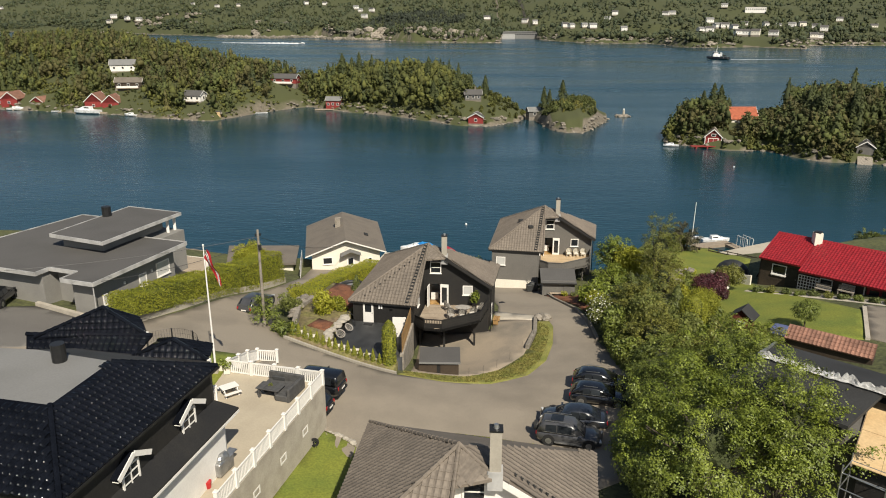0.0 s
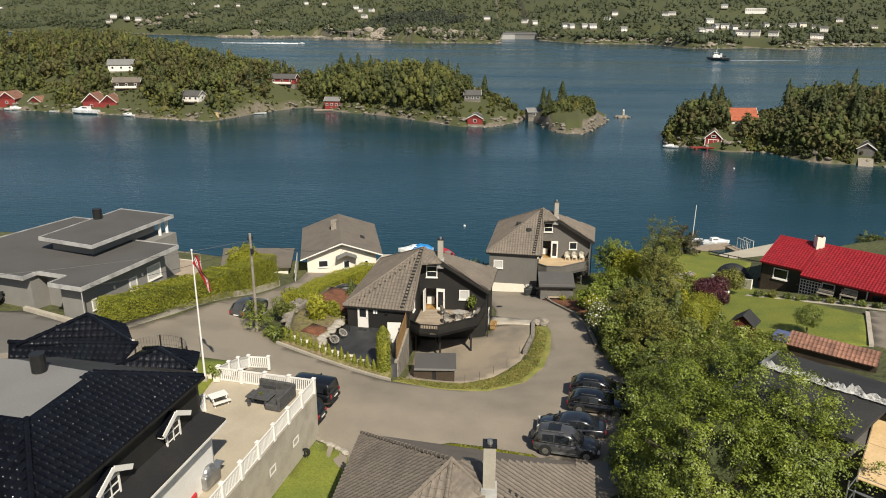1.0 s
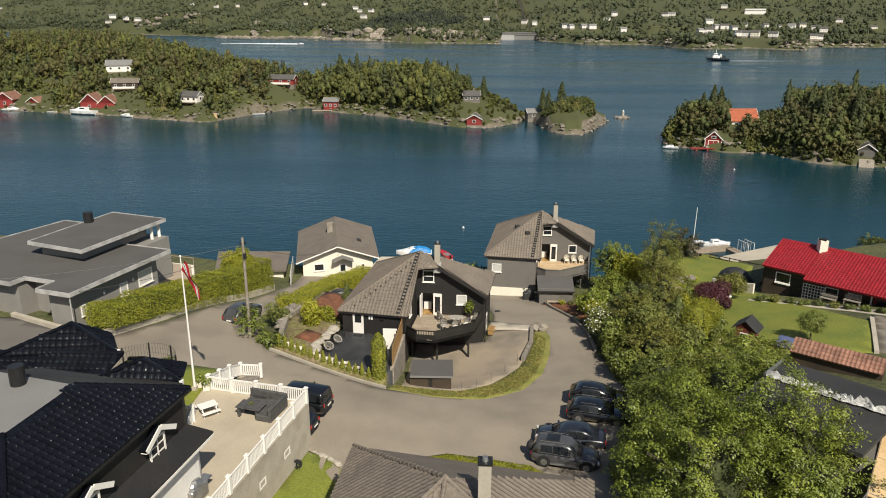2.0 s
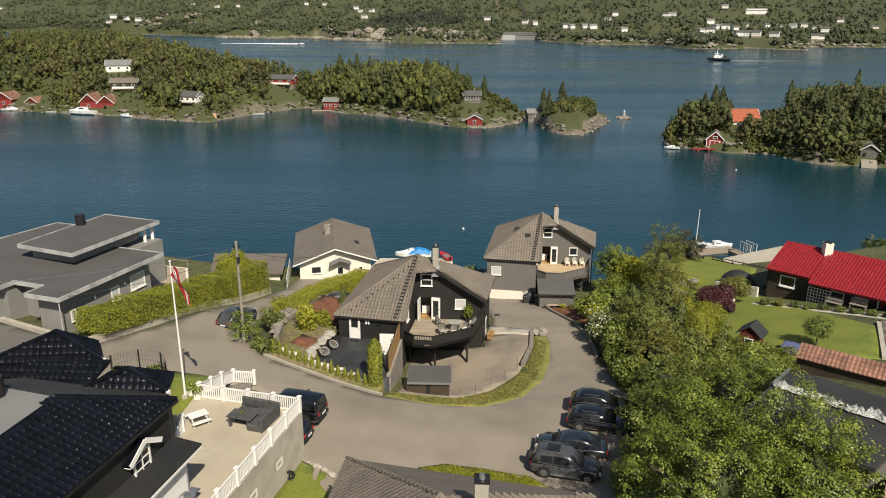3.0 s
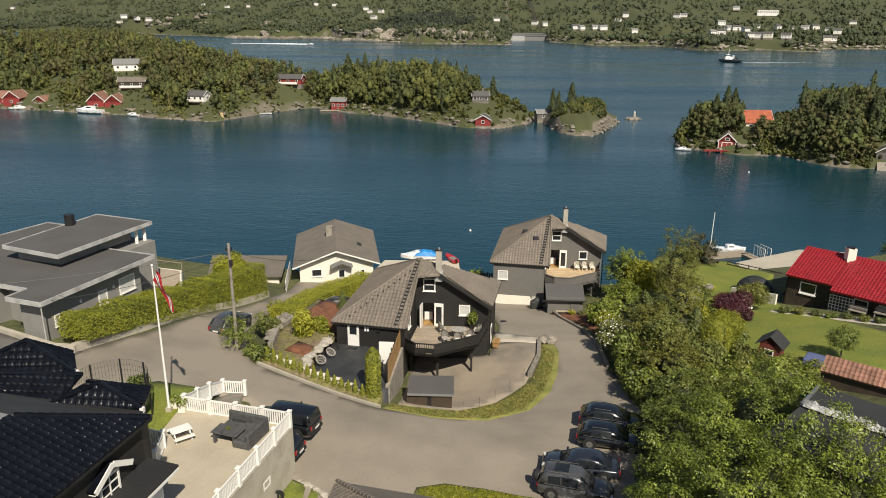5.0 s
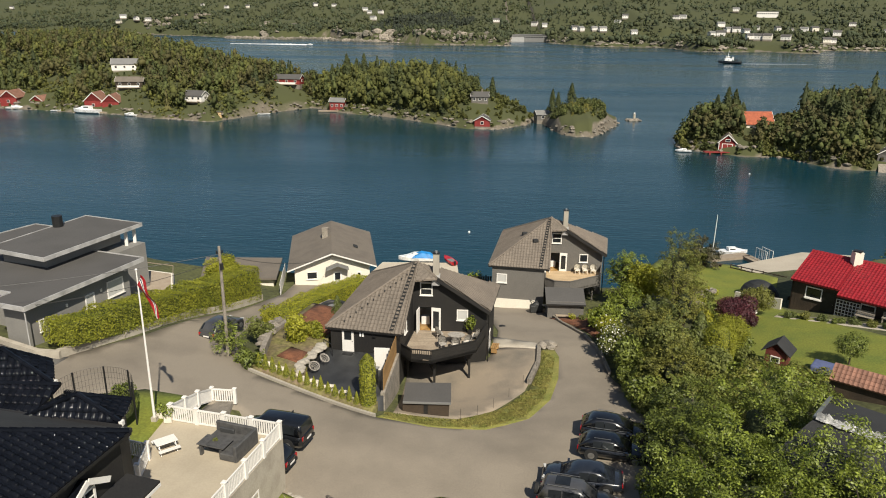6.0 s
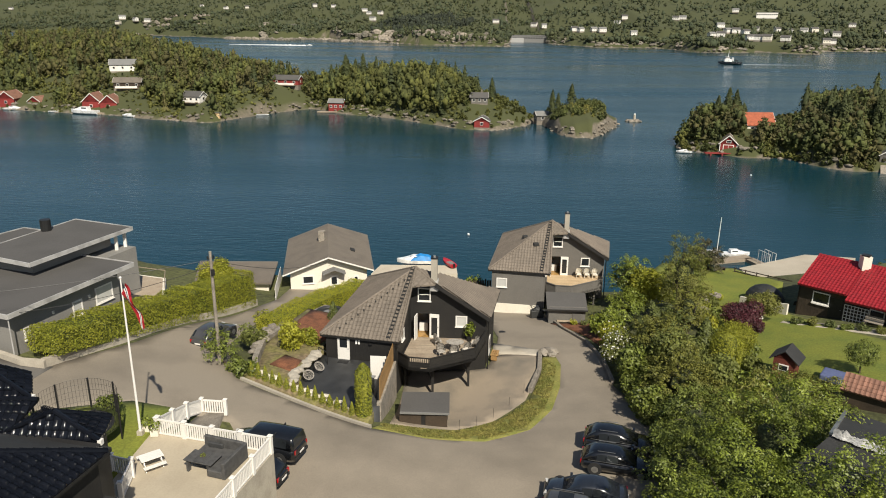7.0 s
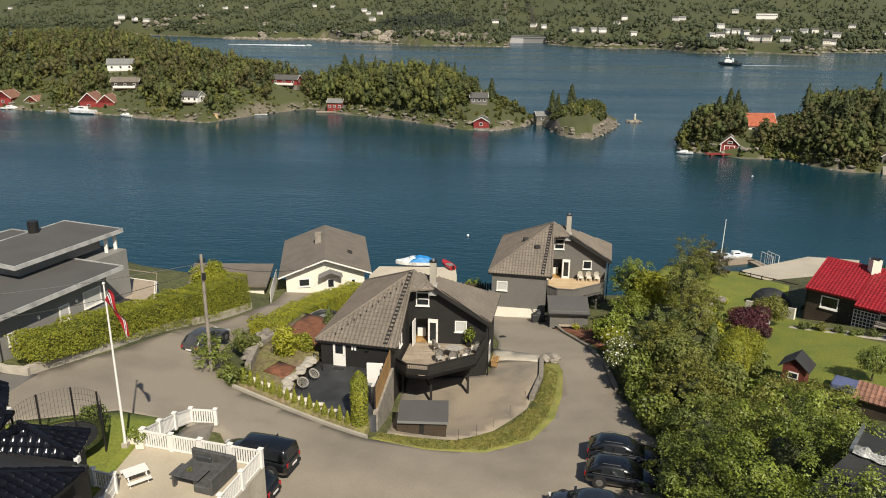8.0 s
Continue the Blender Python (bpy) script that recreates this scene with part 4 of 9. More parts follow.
def white_bungalow():
    b = thing("white_bungalow", "cream-painted bungalow with a brown shingle gable roof", "house", (-17.4, 90, 16.4))
    L, R = Vector((-21.8, 83.3, 18.95)), Vector((-12.9, 85.9, 18.95))
    d = Vector((-2.9, 12.9, 0))
    top = (L + R) / 2 + Vector((0, 0, 1.65))
    over = -d.normalized() * 0.5
    for e in (L, R):
        side = (e - top) * 1.07 + top
        part("roof", slab([top + over, side + over, side + d, top + d], 0.16), "shingle", b, placed=True)
        part("verge_board", bar(bmesh.new(), top + over + Vector((0, 0, -0.08)), side + over + Vector((0, 0, -0.08)), 0.05, 0.15), "white", b, placed=True)
    x = (R - L).normalized()
    l, r = L + x * 0.45, R - x * 0.45
    bm = bmesh.new()
    for s in (0, 1):
        off = d * (0.02 + 0.96 * s)
        pts = [l + off, r + off, top + off]
        vs = [bm.verts.new(p - Vector((0, 0, 0.1))) for p in (pts[0], pts[1], pts[2])]
        lo = [bm.verts.new((p.x, p.y, 15.0)) for p in pts[:2]]
        if s == 0:
            first = vs + lo
        bm.faces.new((lo[0], lo[1], vs[1], vs[2], vs[0]))
        last = vs + lo
    for i, j, i2, j2 in ((0, 3, 0, 3), (1, 4, 1, 4)):
        bm.faces.new((first[i], first[j], last[j2], last[i2]))
    part("wall", bm, "cream", b, placed=True)
    f0 = l + d * 0.02
    window(b, (*(f0 + x * 1.3).xy, 17.45), x, 1.2, 0.9)
    window(b, (*(f0 + x * 6.9).xy, 16.9), x, 0.5, 1.1)
    p = f0 + x * 4.25
    door(b, (*p.xy, 16.2), x, 0.95, 2.05, "white", (0.5, 0.9))
    out = Vector((x.y, -x.x, 0))
    for s in (-1, 1):
        c = p + x * 0.45
        part("porch_roof", slab([Vector((*(c - out * 0).xy, 19.25)), Vector((*(c + x * 1.25 * s).xy, 18.75)), Vector((*(c + x * 1.25 * s + out * 1.1).xy, 18.75)), Vector((*(c + out * 1.1).xy, 19.25))], 0.12), "felt_light", b, placed=True)
    ch = top + d * 0.52 - x * 0.7
    part("chimney", prism([(ch.x + a * 0.35, ch.y + c * 0.35) for a, c in ((-1, -1), (1, -1), (1, 1), (-1, 1))], 19.8, 21.5), "stone", b, placed=True)
    sl = (R - top)
    q = top + sl * 0.55 + d * 0.35
    part("roof_hatch", bar(bmesh.new(), q + Vector((0, 0, 0.08)), q + sl.normalized() * 0.5 + Vector((0, 0, 0.08)), 0.9, 0.12), "felt_black", b, placed=True)
    return b


white_bungalow()


def red_bungalow():
    b = thing("red_roof_bungalow", "low brown timber bungalow under a bright red tiled roof", "house", (36, 72, 19.5))
    d = Vector((0.76, -0.65, 0)).normalized()
    out = Vector((-d.y, d.x, 0)) * -1
    ridge = Vector((32.3, 80.0, 23.8))
    eave = Vector((29.5, 75.8, 22.1))
    run = (ridge - eave) - (ridge - eave).dot(d) * d
    e0 = ridge - run
    L = 24
    part("roof", slab([ridge, e0, e0 + d * 4.4, ridge + d * 4.4], 0.14), "tile_red", b, placed=True)
    low = run * -1.16
    part("roof", slab([ridge + d * 4.4, ridge + d * 4.4 + low, ridge + d * L + low, ridge + d * L], 0.14), "tile_red", b, placed=True)
    back = Vector((-run.x, -run.y, run.z)) * -1
    part("roof", slab([ridge, ridge + d * L, ridge + d * L + back, ridge + back], 0.14), "tile_red", b, placed=True)
    tiled_plane(b, [e0, e0 + d * 4.4, ridge + d * 4.4, ridge], (0, 1), "tile_red", flat=False)
    tiled_plane(b, [ridge + d * 4.4 + low, ridge + d * L + low, ridge + d * L, ridge + d * 4.4], (0, 1), "tile_red")
    ridge_tiles(b, ridge, ridge + d * L, "tile_red", 0.12)
    flat = Vector((run.x, run.y, 0))
    w0 = e0 + flat * 0.12
    cladding(b, (w0.x, w0.y), ((w0 + d * L).x, (w0 + d * L).y), 18.6, 22.1, "brown_wood", step=0.3)
    bk = ridge + flat * 0.85
    cladding(b, (bk.x, bk.y), (w0.x, w0.y), 18.6, 22.1, "brown_wood", step=0.3)
    far = bk + d * L
    cladding(b, (far.x, far.y), (bk.x, bk.y), 18.6, 22.1, "brown_wood")
    c = ridge + d * 4.2 - flat * 0.12
    part("chimney", prism([(c.x + a * 0.4, c.y + e * 0.4) for a, e in ((-1, -1), (1, -1), (1, 1), (-1, 1))], 22.8, 24.75), "cream", b, placed=True)
    part("chimney_cap", boxes(((c.x, c.y, 24.82), (0.7, 0.7, 0.12), -40)), "dark_metal", b, placed=True)
    for s, z, ww, hh in ((1.3, 20.45, 1.5, 1.1), (6.15, 20.15, 1.25, 1.0), (8.25, 20.1, 1.25, 1.0)):
        p = w0 + d * s
        window(b, (p.x, p.y, z), d, ww, hh, "glass")
        q = Vector((p.x, p.y, z - 0.05)) - flat.normalized() * 0.08
        part("window_sill", bar(bmesh.new(), q, q + d * ww, 0.14, 0.12), "white", b, placed=True)
    p = w0 + d * 8.25 - flat.normalized() * 0.055
    p.z = 20.2
    for e0_, e1_ in ((0.1, 0.62), (1.15, 0.63)):
        part("curtain", slab([p + d * e0_, p + d * e1_ + Vector((0, 0, 0.8)), p + d * e0_ + Vector((0, 0, 0.8))], 0.012), "curtain_glass", b, "white tied-back curtain", placed=True)
    p = w0 + d * 2.8
    door(b, (p.x, p.y, 19.35), d, 1.15, 2.0, "dark_metal")
    p = w0 + d * 10.55
    door(b, (p.x, p.y, 19.3), d, 1.35, 1.95, "red_wood", (0.55, 0.9))
    for k in range(6):
        q = p + d * (0.1 + 0.23 * k) - flat.normalized() * 0.75
        part("gate_bar", bar(bmesh.new(), (q.x, q.y, 19.3), (q.x, q.y, 20.15), 0.08, 0.05), "red_wood", b, placed=True)
    q = p - flat.normalized() * 0.75
    part("gate_rail", bar(bmesh.new(), (q.x, q.y, 20.0), ((q + d * 1.35).x, (q + d * 1.35).y, 20.0), 0.05, 0.09), "red_wood", b, placed=True)
    q = w0 + d * 10.4 - flat.normalized() * 0.4
    part("porch_post", bar(bmesh.new(), (q.x, q.y, 19.2), (q.x, q.y, 21.5), 0.1, 0.1), "white", b, placed=True)
    # white lattice screen
    s0 = w0 + d * 4.2 - flat.normalized() * 0.4
    lat = bmesh.new()
    for i in range(8):
        q = s0 + d * i * 0.28
        bar(lat, (q.x, q.y, 19.2), (q.x, q.y, 21.15), 0.055, 0.03)
    for i in range(7):
        zz = 19.25 + i * 0.31
        q = s0 + d * 1.96
        bar(lat, (s0.x, s0.y, zz), (q.x, q.y, zz), 0.03, 0.055)
    part("lattice", lat, "white", b, placed=True)
    return b


red_bungalow()


# ---- the black house and its terrace ----
def railing(parent_name, label, pts, z_gap=1.0, group="white terrace railings"):
    """White railing along top-rail points: posts with caps, two rails and single pickets."""
    b = thing(parent_name, label, "railing", (pts[0][0], pts[0][1], pts[0][2] - z_gap), 0, group)
    inv = b.matrix_basis.inverted()
    pick = mesh_from("picket", boxes(((0, 0, 0.42), (0.085, 0.03, 0.78))))
    pick.materials.append(M["white"])
    post = mesh_from("post", boxes(((0, 0, 0.52), (0.2, 0.2, 1.04)), ((0, 0, 1.07), (0.26, 0.26, 0.05)), ((0, 0, 1.11), (0.14, 0.14, 0.06))))
    post.materials.append(M["white"])
    for i, (p, q) in enumerate(zip(pts, pts[1:])):
        p, q = Vector(p), Vector(q)
        L = (q - p).length
        a = math.degrees(math.atan2(q.y - p.y, q.x - p.x))
        for z, hh in ((-0.08, 0.1), (-0.9, 0.08)):
            part("rail", bar(bmesh.new(), p + Vector((0, 0, z)), q + Vector((0, 0, z)), 0.07, hh), "white", b, placed=True)
        seg = max(1, round(L / 1.75))
        for k in range(seg + (1 if i == len(pts) - 2 else 0)):
            c = p.lerp(q, k / seg)
            part("post", post, "white", b, at=inv @ pose(c.x, c.y, c.z - 1.02, 0, 0, a))
        n = int(L / 0.14)
        for k in range(n):
            c = p.lerp(q, (k + 0.5) / n)
            part("picket", pick, "white", b, at=inv @ pose(c.x, c.y, c.z - 0.92, 0, 0, a))
    return b


TERRACE = [(-17.9, 43.95), (-10.75, 42.25), (-13.35, 28.5), (-16.5, 28.5), (-16.5, 33.6), (-17.9, 36)]
terrace = solid("terrace", prism(TERRACE, 19.6, 23.83), "concrete", "pale rendered retaining wall of the terrace", "terrace")
solid("terrace_floor", prism([(lerp(-15.0, x, 0.985), lerp(36.5, y, 0.99)) for x, y in TERRACE], 23.83, 23.86), "terrace_floor", "beige concrete terrace floor", "floor")
for y in (39.4, 36.4, 33.2):
    xx = lerp(-13.35, -10.75, (y - 28.5) / 13.75)
    window(terrace, (xx + 0.0, y, 22.0), (-0.186, -0.983, 0), 0.75, 0.5, "curtain_glass")
railing("railing", "white picket railing on the concrete terrace edge", [(-13.25, 29.2, 24.86), (-10.85, 42.1, 24.82), (-17.5, 43.4, 24.82)])
railing("railing", "white picket railing stepping down beside a stone-paved slope", [(-17.5, 43.5, 24.8), (-17.35, 46.8, 23.8), (-17.35, 48.95, 22.9), (-15.9, 49.05, 22.82)])
railing("railing", "short white picket railing beside the black house", [(-18.2, 39.8, 24.86), (-17.0, 39.5, 24.86), (-16.6, 37.6, 24.86)])
drape("stone_slope", [(-17.5, 43.9), (-17.4, 49.5), (-16.1, 49.6), (-15.6, 46.2), (-15.2, 43.4)], "stone", "grey stone paving sloping below the terrace railing", "paving",
      level=lambda x, y: 22.9 - 0.17 * (y - 43.5), skirt=2.0)
drape("flag_lawn", [(-17.9, 43.9), (-17.7, 46.0), (-20.5, 46.6), (-25.5, 45.0), (-30, 40), (-30, 34), (-17.9, 36)], "lawn", "small green lawn round the flagpole", "lawn",
      level=lambda x, y: 23.95, skirt=3.0)


def black_house():
    b = thing("black_house", "black house with glazed black tiles, white dormers and lower walls", "house", (-19, 28, 20.5))
    fl = [Vector(p) for p in ((-18.0, 30.1, 31.3), (-18.6, 26.0, 31.3), (-30, 27.8, 31.3), (-30, 31.4, 31.3), (-22.2, 31.1, 31.3))]
    part("flat_roof", slab(fl, 0.2), "felt_light", b, placed=True)
    BR, BF, BL = Vector((-13.95, 32.7, 29.9)), Vector((-15.9, 21.6, 29.9)), Vector((-31, 24.2, 29.9))
    near = lambda p: p.x > -17.6 and p.y > 24.0
    part("roof", slab([fl[0], fl[1], BF, BR], 0.18), "tile_black", b, placed=True)
    tiled_plane(b, [BF, BR, fl[0], fl[1]], (0, 1), "tile_black", 0.33, 0.36, single=near, flat=True)
    part("roof", slab([fl[1], fl[2], BL, BF], 0.18), "tile_black", b, placed=True)
    tiled_plane(b, [BL, BF, fl[1], fl[2]], (0, 1), "tile_black", 0.33, 0.36, flat=True)
    bk = Vector((-22.5, 34.6, 29.7))
    part("roof", slab([fl[0], BR, Vector((-14.2, 33.4, 29.6)), bk, fl[4]], 0.18), "felt_black", b, placed=True)
    ridge_tiles(b, fl[0], BR, "tile_black", 0.13)
    ridge_tiles(b, fl[1], BF, "tile_black", 0.13)
    # upper black wall, skirt roof, white lower wall
    up = [(-14.35, 32.6), (-16.2, 21.9), (-30, 24.4), (-30, 33.5), (-22, 34.2), (-14.5, 33.2)]
    part("upper_wall", prism(up, 26.9, 29.85), "black_wood", b, placed=True)
    part("lower_wall", prism([(-14.0, 32.9), (-15.9, 21.6), (-30, 24.0), (-30, 33.6), (-22, 34.3), (-14.2, 33.5)], 20.0, 27.2), "white", b, placed=True)
    E0, E1, I0, I1 = Vector((-13.35, 33.5, 27.05)), Vector((-15.5, 20.9, 27.05)), Vector((-14.3, 32.7, 27.9)), Vector((-16.2, 21.9, 27.9))
    part("skirt_roof", slab([E0, E1, I1, I0], 0.14), "black_wood", b, placed=True)
    part("fascia", bar(bmesh.new(), E0 + Vector((0, 0, -0.18)), E1 + Vector((0, 0, -0.18)), 0.05, 0.14), "white", b, placed=True)
    part("gutter", bar(bmesh.new(), BR + Vector((0.05, 0, -0.1)), BF + Vector((0.05, 0, -0.1)), 0.1, 0.12), "dark_metal", b, placed=True)
    along = (Vector((-16.2, 21.9, 0)) - Vector((-14.35, 32.6, 0))).normalized() * -1
    out = Vector((along.y, -along.x, 0))
    for y in (30.25, 25.8):
        f = (y - 21.9) / 10.7
        c = Vector((lerp(-16.2, -14.35, f), y, 0)) - out * 0.12
        dm = part("dormer", prism([tuple((c + along * a + out * o).xy) for a, o in ((-0.6, -0.5), (0.6, -0.5), (0.6, 0.2), (-0.6, 0.2))], 27.4, 28.8), "black_wood", b, placed=True)
        window(dm, (*(c + along * -0.58 + out * 0.2).xy, 27.5), along, 1.16, 1.22, bars=1, rail=2)
        pk = c + Vector((0, 0, 29.3))
        for s in (-1, 1):
            e = c + along * 1.12 * s + Vector((0, 0, 28.68))
            part("dormer_roof", slab([pk - out * 0.6, e - out * 0.6, e + out * 0.5, pk + out * 0.5], 0.1), "tile_black", dm, placed=True)
            part("bargeboard", bar(bmesh.new(), pk + out * 0.53 + Vector((0, 0, -0.04)), e + out * 0.53 + Vector((0, 0, -0.04)), 0.05, 0.24), "white", dm, placed=True)
            part("soffit", slab([pk + out * 0.2 + Vector((0, 0, -0.12)), e + out * 0.2 + Vector((0, 0, -0.12)), e + out * 0.5 + Vector((0, 0, -0.12)), pk + out * 0.5 + Vector((0, 0, -0.12))], 0.03), "white", dm, placed=True)
        bm = bmesh.new()
        vs = [bm.verts.new(p) for p in (c + along * -0.62 + out * 0.22 + Vector((0, 0, 28.7)), c + along * 0.62 + out * 0.22 + Vector((0, 0, 28.7)), c + out * 0.22 + Vector((0, 0, 29.15)))]
        bm.faces.new(vs)
        bmesh.ops.solidify(bm, geom=list(bm.faces), thickness=0.05)
        part("gable_panel", bm, "white", dm, placed=True)
    # hipped bays at the back
    for apex, base, zz in (((-22.16, 37.34, 30.98), ((-25.6, 35.9), (-19.55, 36.75), (-20.9, 38.9), (-23.6, 38.9)), 29.65), ((-16.76, 34.1, 30.65), ((-19.0, 33.5), (-14.75, 33.55), (-15.2, 35.4), (-18.4, 35.8)), 29.75)):
        cs = [Vector((*p, zz)) for p in base]
        A = Vector(apex)
        for i in range(4):
            q = cs[(i + 1) % 4]
            part("bay_roof", slab([cs[i], q, A], 0.12), "tile_black", b, placed=True)
            if i in (0, 1):
                tiled_plane(b, [cs[i], q, A], (0, 1), "tile_black", 0.33, 0.36, flat=True)
            ridge_tiles(b, A, cs[i], "tile_black", 0.11)
        mid = (cs[0] + cs[2]) / 2
        part("bay_wall", prism([tuple((mid + (c - mid) * 0.86).xy) for c in cs], 20.0, zz), "black_wood", b, placed=True)
    # the lower slope under the back hip, with its ridge course and a pale gutter end
    k0, k1, k2, k3 = Vector((-26.2, 36.2, 29.72)), Vector((-19.05, 36.5, 29.72)), Vector((-19.7, 35.4, 28.9)), Vector((-25.8, 35.3, 28.9))
    part("roof", slab([k3, k2, k1, k0], 0.12), "tile_black", b, placed=True)
    tiled_plane(b, [k3, k2, k1, k0], (0, 1), "tile_black", 0.33, 0.36, flat=True)
    ridge_tiles(b, k0, k1, "tile_black", 0.12)
    part("valley", slab([k3 + Vector((0, 0, -0.05)), Vector((-25.5, 33.2, 29.4)), Vector((-18.6, 33.6, 29.5)), k2 + Vector((0.4, 0, -0.05))], 0.1), "felt_black", b, placed=True)
    for e in ((-19.5, 36.8, 29.62), (-14.7, 33.55, 29.7)):
        part("gutter_end", boxes((e, (0.16, 0.2, 0.22))), "white", b, placed=True)
    f = Vector((-20.45, 30.0, 0))
    part("flue", rod(bmesh.new(), (*f.xy, 31.2), (*f.xy, 32.2), 0.33, 14), "dark_metal", b, placed=True)
    return b


black_house()


# ---- the felt-roofed building and the plywood roof beside the big tree ----
def felt_building():
    b = thing("felt_roof_building", "low building with a black felt roof under repair", "building", (18, 38, 21))
    d = Vector((0.76, -0.65, 0))
    R0 = Vector((15.2, 38.5, 28.5))
    R1 = R0 + d * 6.4
    back = Vector((2.7, 4.2, -1.1))
    front = Vector((-2.6, -2.1, -0.7))
    part("roof", slab([R0, R0 + back, R1 + back + d * 8, R1 + d * 8], 0.2), "felt_black", b, placed=True)
    part("roof", slab([R0 + front, R0, R1, R1 + front], 0.2), "felt_black", b, placed=True)
    part("wall", prism([tuple((R0 + front * 0.85 + d * 0.4).xy), tuple((R1 + front * 0.85 - d * 0.3).xy), tuple((R1 + d * 7 + back * 0.1).xy), tuple((R1 + d * 7 + back * 0.9).xy), tuple((R0 + back * 0.9 + d * 0.4).xy)], 19.5, 27.2), "grey_wood", b, placed=True)
    e = R0 + back
    part("edge_trim", bar(bmesh.new(), R0 + Vector((0, 0, 0.04)), e + Vector((0, 0, 0.04)), 0.16, 0.1), "metal", b, placed=True)
    return b, R0, R1, d


felt_b, FR0, FR1, FD = felt_building()


def crumpled(a, b, w, h, seed, n=60, m=10):
    """A rumpled sheet along a line."""
    rnd = random.Random(seed)
    a, b = Vector(a), Vector(b)
    d, out = frame_axes(a, b)
    bm = bmesh.new()
    rows = []
    for i in range(n + 1):
        c = a.lerp(b, i / n)
        ww = w * (0.55 + 0.6 * abs(noise.noise((i * 0.17, seed, 0))))
        row = []
        for j in range(m + 1):
            f = j / m - 0.5
            z = h * (0.25 + abs(noise.noise((i * 0.35, j * 0.5, seed))) * 1.8) * (1 - (2 * f) ** 2) + 0.03
            p = c + out * (f * ww + 0.12 * noise.noise((i * 0.23, 5, seed)))
            row.append(bm.verts.new((p.x, p.y, p.z + z)))
        rows.append(row)
    for r, s in zip(rows, rows[1:]):
        for j in range(m):
            bm.faces.new((r[j], s[j], s[j + 1], r[j + 1]))
    bmesh.ops.solidify(bm, geom=list(bm.faces), thickness=0.02)
    return bm


tagged(part("tarpaulin", crumpled(FR0 + FD * 0.1 + Vector((0, 0, 0.05)), FR1 + FD * 0.6 + Vector((0, 0, 0.05)), 0.8, 0.3, 3), "tarp_white", smooth=False),
       "rumpled white tarpaulin laid along a black felt roof", "tarpaulin")


def plywood_roof():
    b = thing("plywood_roof_shed", "unfinished building with a bare plywood roof deck", "building", (20, 32, 21))
    a, c = Vector((16.7, 30.0, 27.2)), Vector((20.3, 35.7, 27.4))
    d = FD * 1.22
    for i in range(6):
        p, q = a + d * i, a + d * (i + 1) - FD * 0.012
        r, s = c + d * (i + 1) - FD * 0.012, c + d * i
        part("plywood_sheet", slab([p, q, q.lerp(r, 0.497), p.lerp(s, 0.497)], 0.04), "plywood", b, placed=True)
        part("plywood_sheet", slab([p.lerp(s, 0.503), q.lerp(r, 0.503), r, s], 0.04), "plywood", b, placed=True)
    e = a + d * 6
    g = c + d * 6
    part("wall", prism([tuple((a + FD * 0.3 + (c - a) * 0.05).xy), tuple(e.xy), tuple(g.xy), tuple((c + FD * 0.3 - (c - a) * 0.05).xy)], 19.5, 27.1), "black_wood", b, placed=True)
    part("roof_edge", bar(bmesh.new(), a + Vector((0, 0, -0.1)), c + Vector((0, 0, -0.1)), 0.08, 0.16), "wood_deck", b, placed=True)
    return b


plywood_roof()


def scaffold():
    s = thing("scaffold", "galvanised tube scaffold beside the plywood roof", "scaffold", (16.0, 28.8, 20.5))
    pts = [(15.9, 29.2), (17.2, 27.9), (16.8, 30.2), (18.3, 28.9)]
    for x, y in pts:
        part("upright", rod(bmesh.new(), (x, y, 20.0), (x, y, 27.6), 0.035), "metal", s, placed=True)
    for z in (23.0, 25.0, 26.4, 27.2):
        for i, j in ((0, 1), (0, 2), (1, 3), (2, 3)):
            part("ledger", rod(bmesh.new(), (*pts[i], z), (*pts[j], z), 0.03), "metal", s, placed=True)
    part("brace", rod(bmesh.new(), (*pts[0], 25.0), (*pts[1], 26.4), 0.03), "metal", s, placed=True)
    part("board", slab([Vector((*pts[k], 25.1)) for k in (0, 1, 3, 2)], 0.05), "wood_deck", s, placed=True)
    return s


scaffold()
tagged(part("tarpaulin", crumpled((16.2, 28.9, 25.15), (18.0, 28.0, 25.15), 1.5, 0.8, 9, 26, 12), "tarp_white"), "bunched white tarpaulin on the scaffold boards", "tarpaulin")


def pantile_shed():
    b = thing("pantile_shed", "low garden shed with a weathered clay pantile roof", "shed", (25, 55.5, 20.6))
    p, q = Vector((23.7, 54.92, 22.3)), Vector((28.8, 51.3, 22.3))
    up = Vector((0.75, 1.05, 0.75))
    part("roof", slab([p, q, q + up, p + up], 0.1), "tile_clay", b, placed=True)
    tiled_plane(b, [p, q, q + up, p + up], (0, 1), "tile_clay", 0.3, 0.36)
    part("wall", prism([tuple((p + up * 0.2).xy), tuple((q + up * 0.2).xy), tuple((q + up).xy), tuple((p + up).xy)], 20.0, 22.4), "brown_wood", b, placed=True)
    return b


pantile_shed()
drape("driveway", [(31.2, 56.6), (41, 47), (46, 58), (35.4, 66)], "asphalt", "grey asphalt driveway beside the lawn", "driveway", lift=0.06)
solid("kerb", bar(bmesh.new(), (31.0, 56.4, height(31, 56.4) + 0.1), (34.9, 65.0, height(34.9, 65) + 0.1), 0.35, 0.25), "concrete", "pale concrete kerb between lawn and driveway", "kerb")


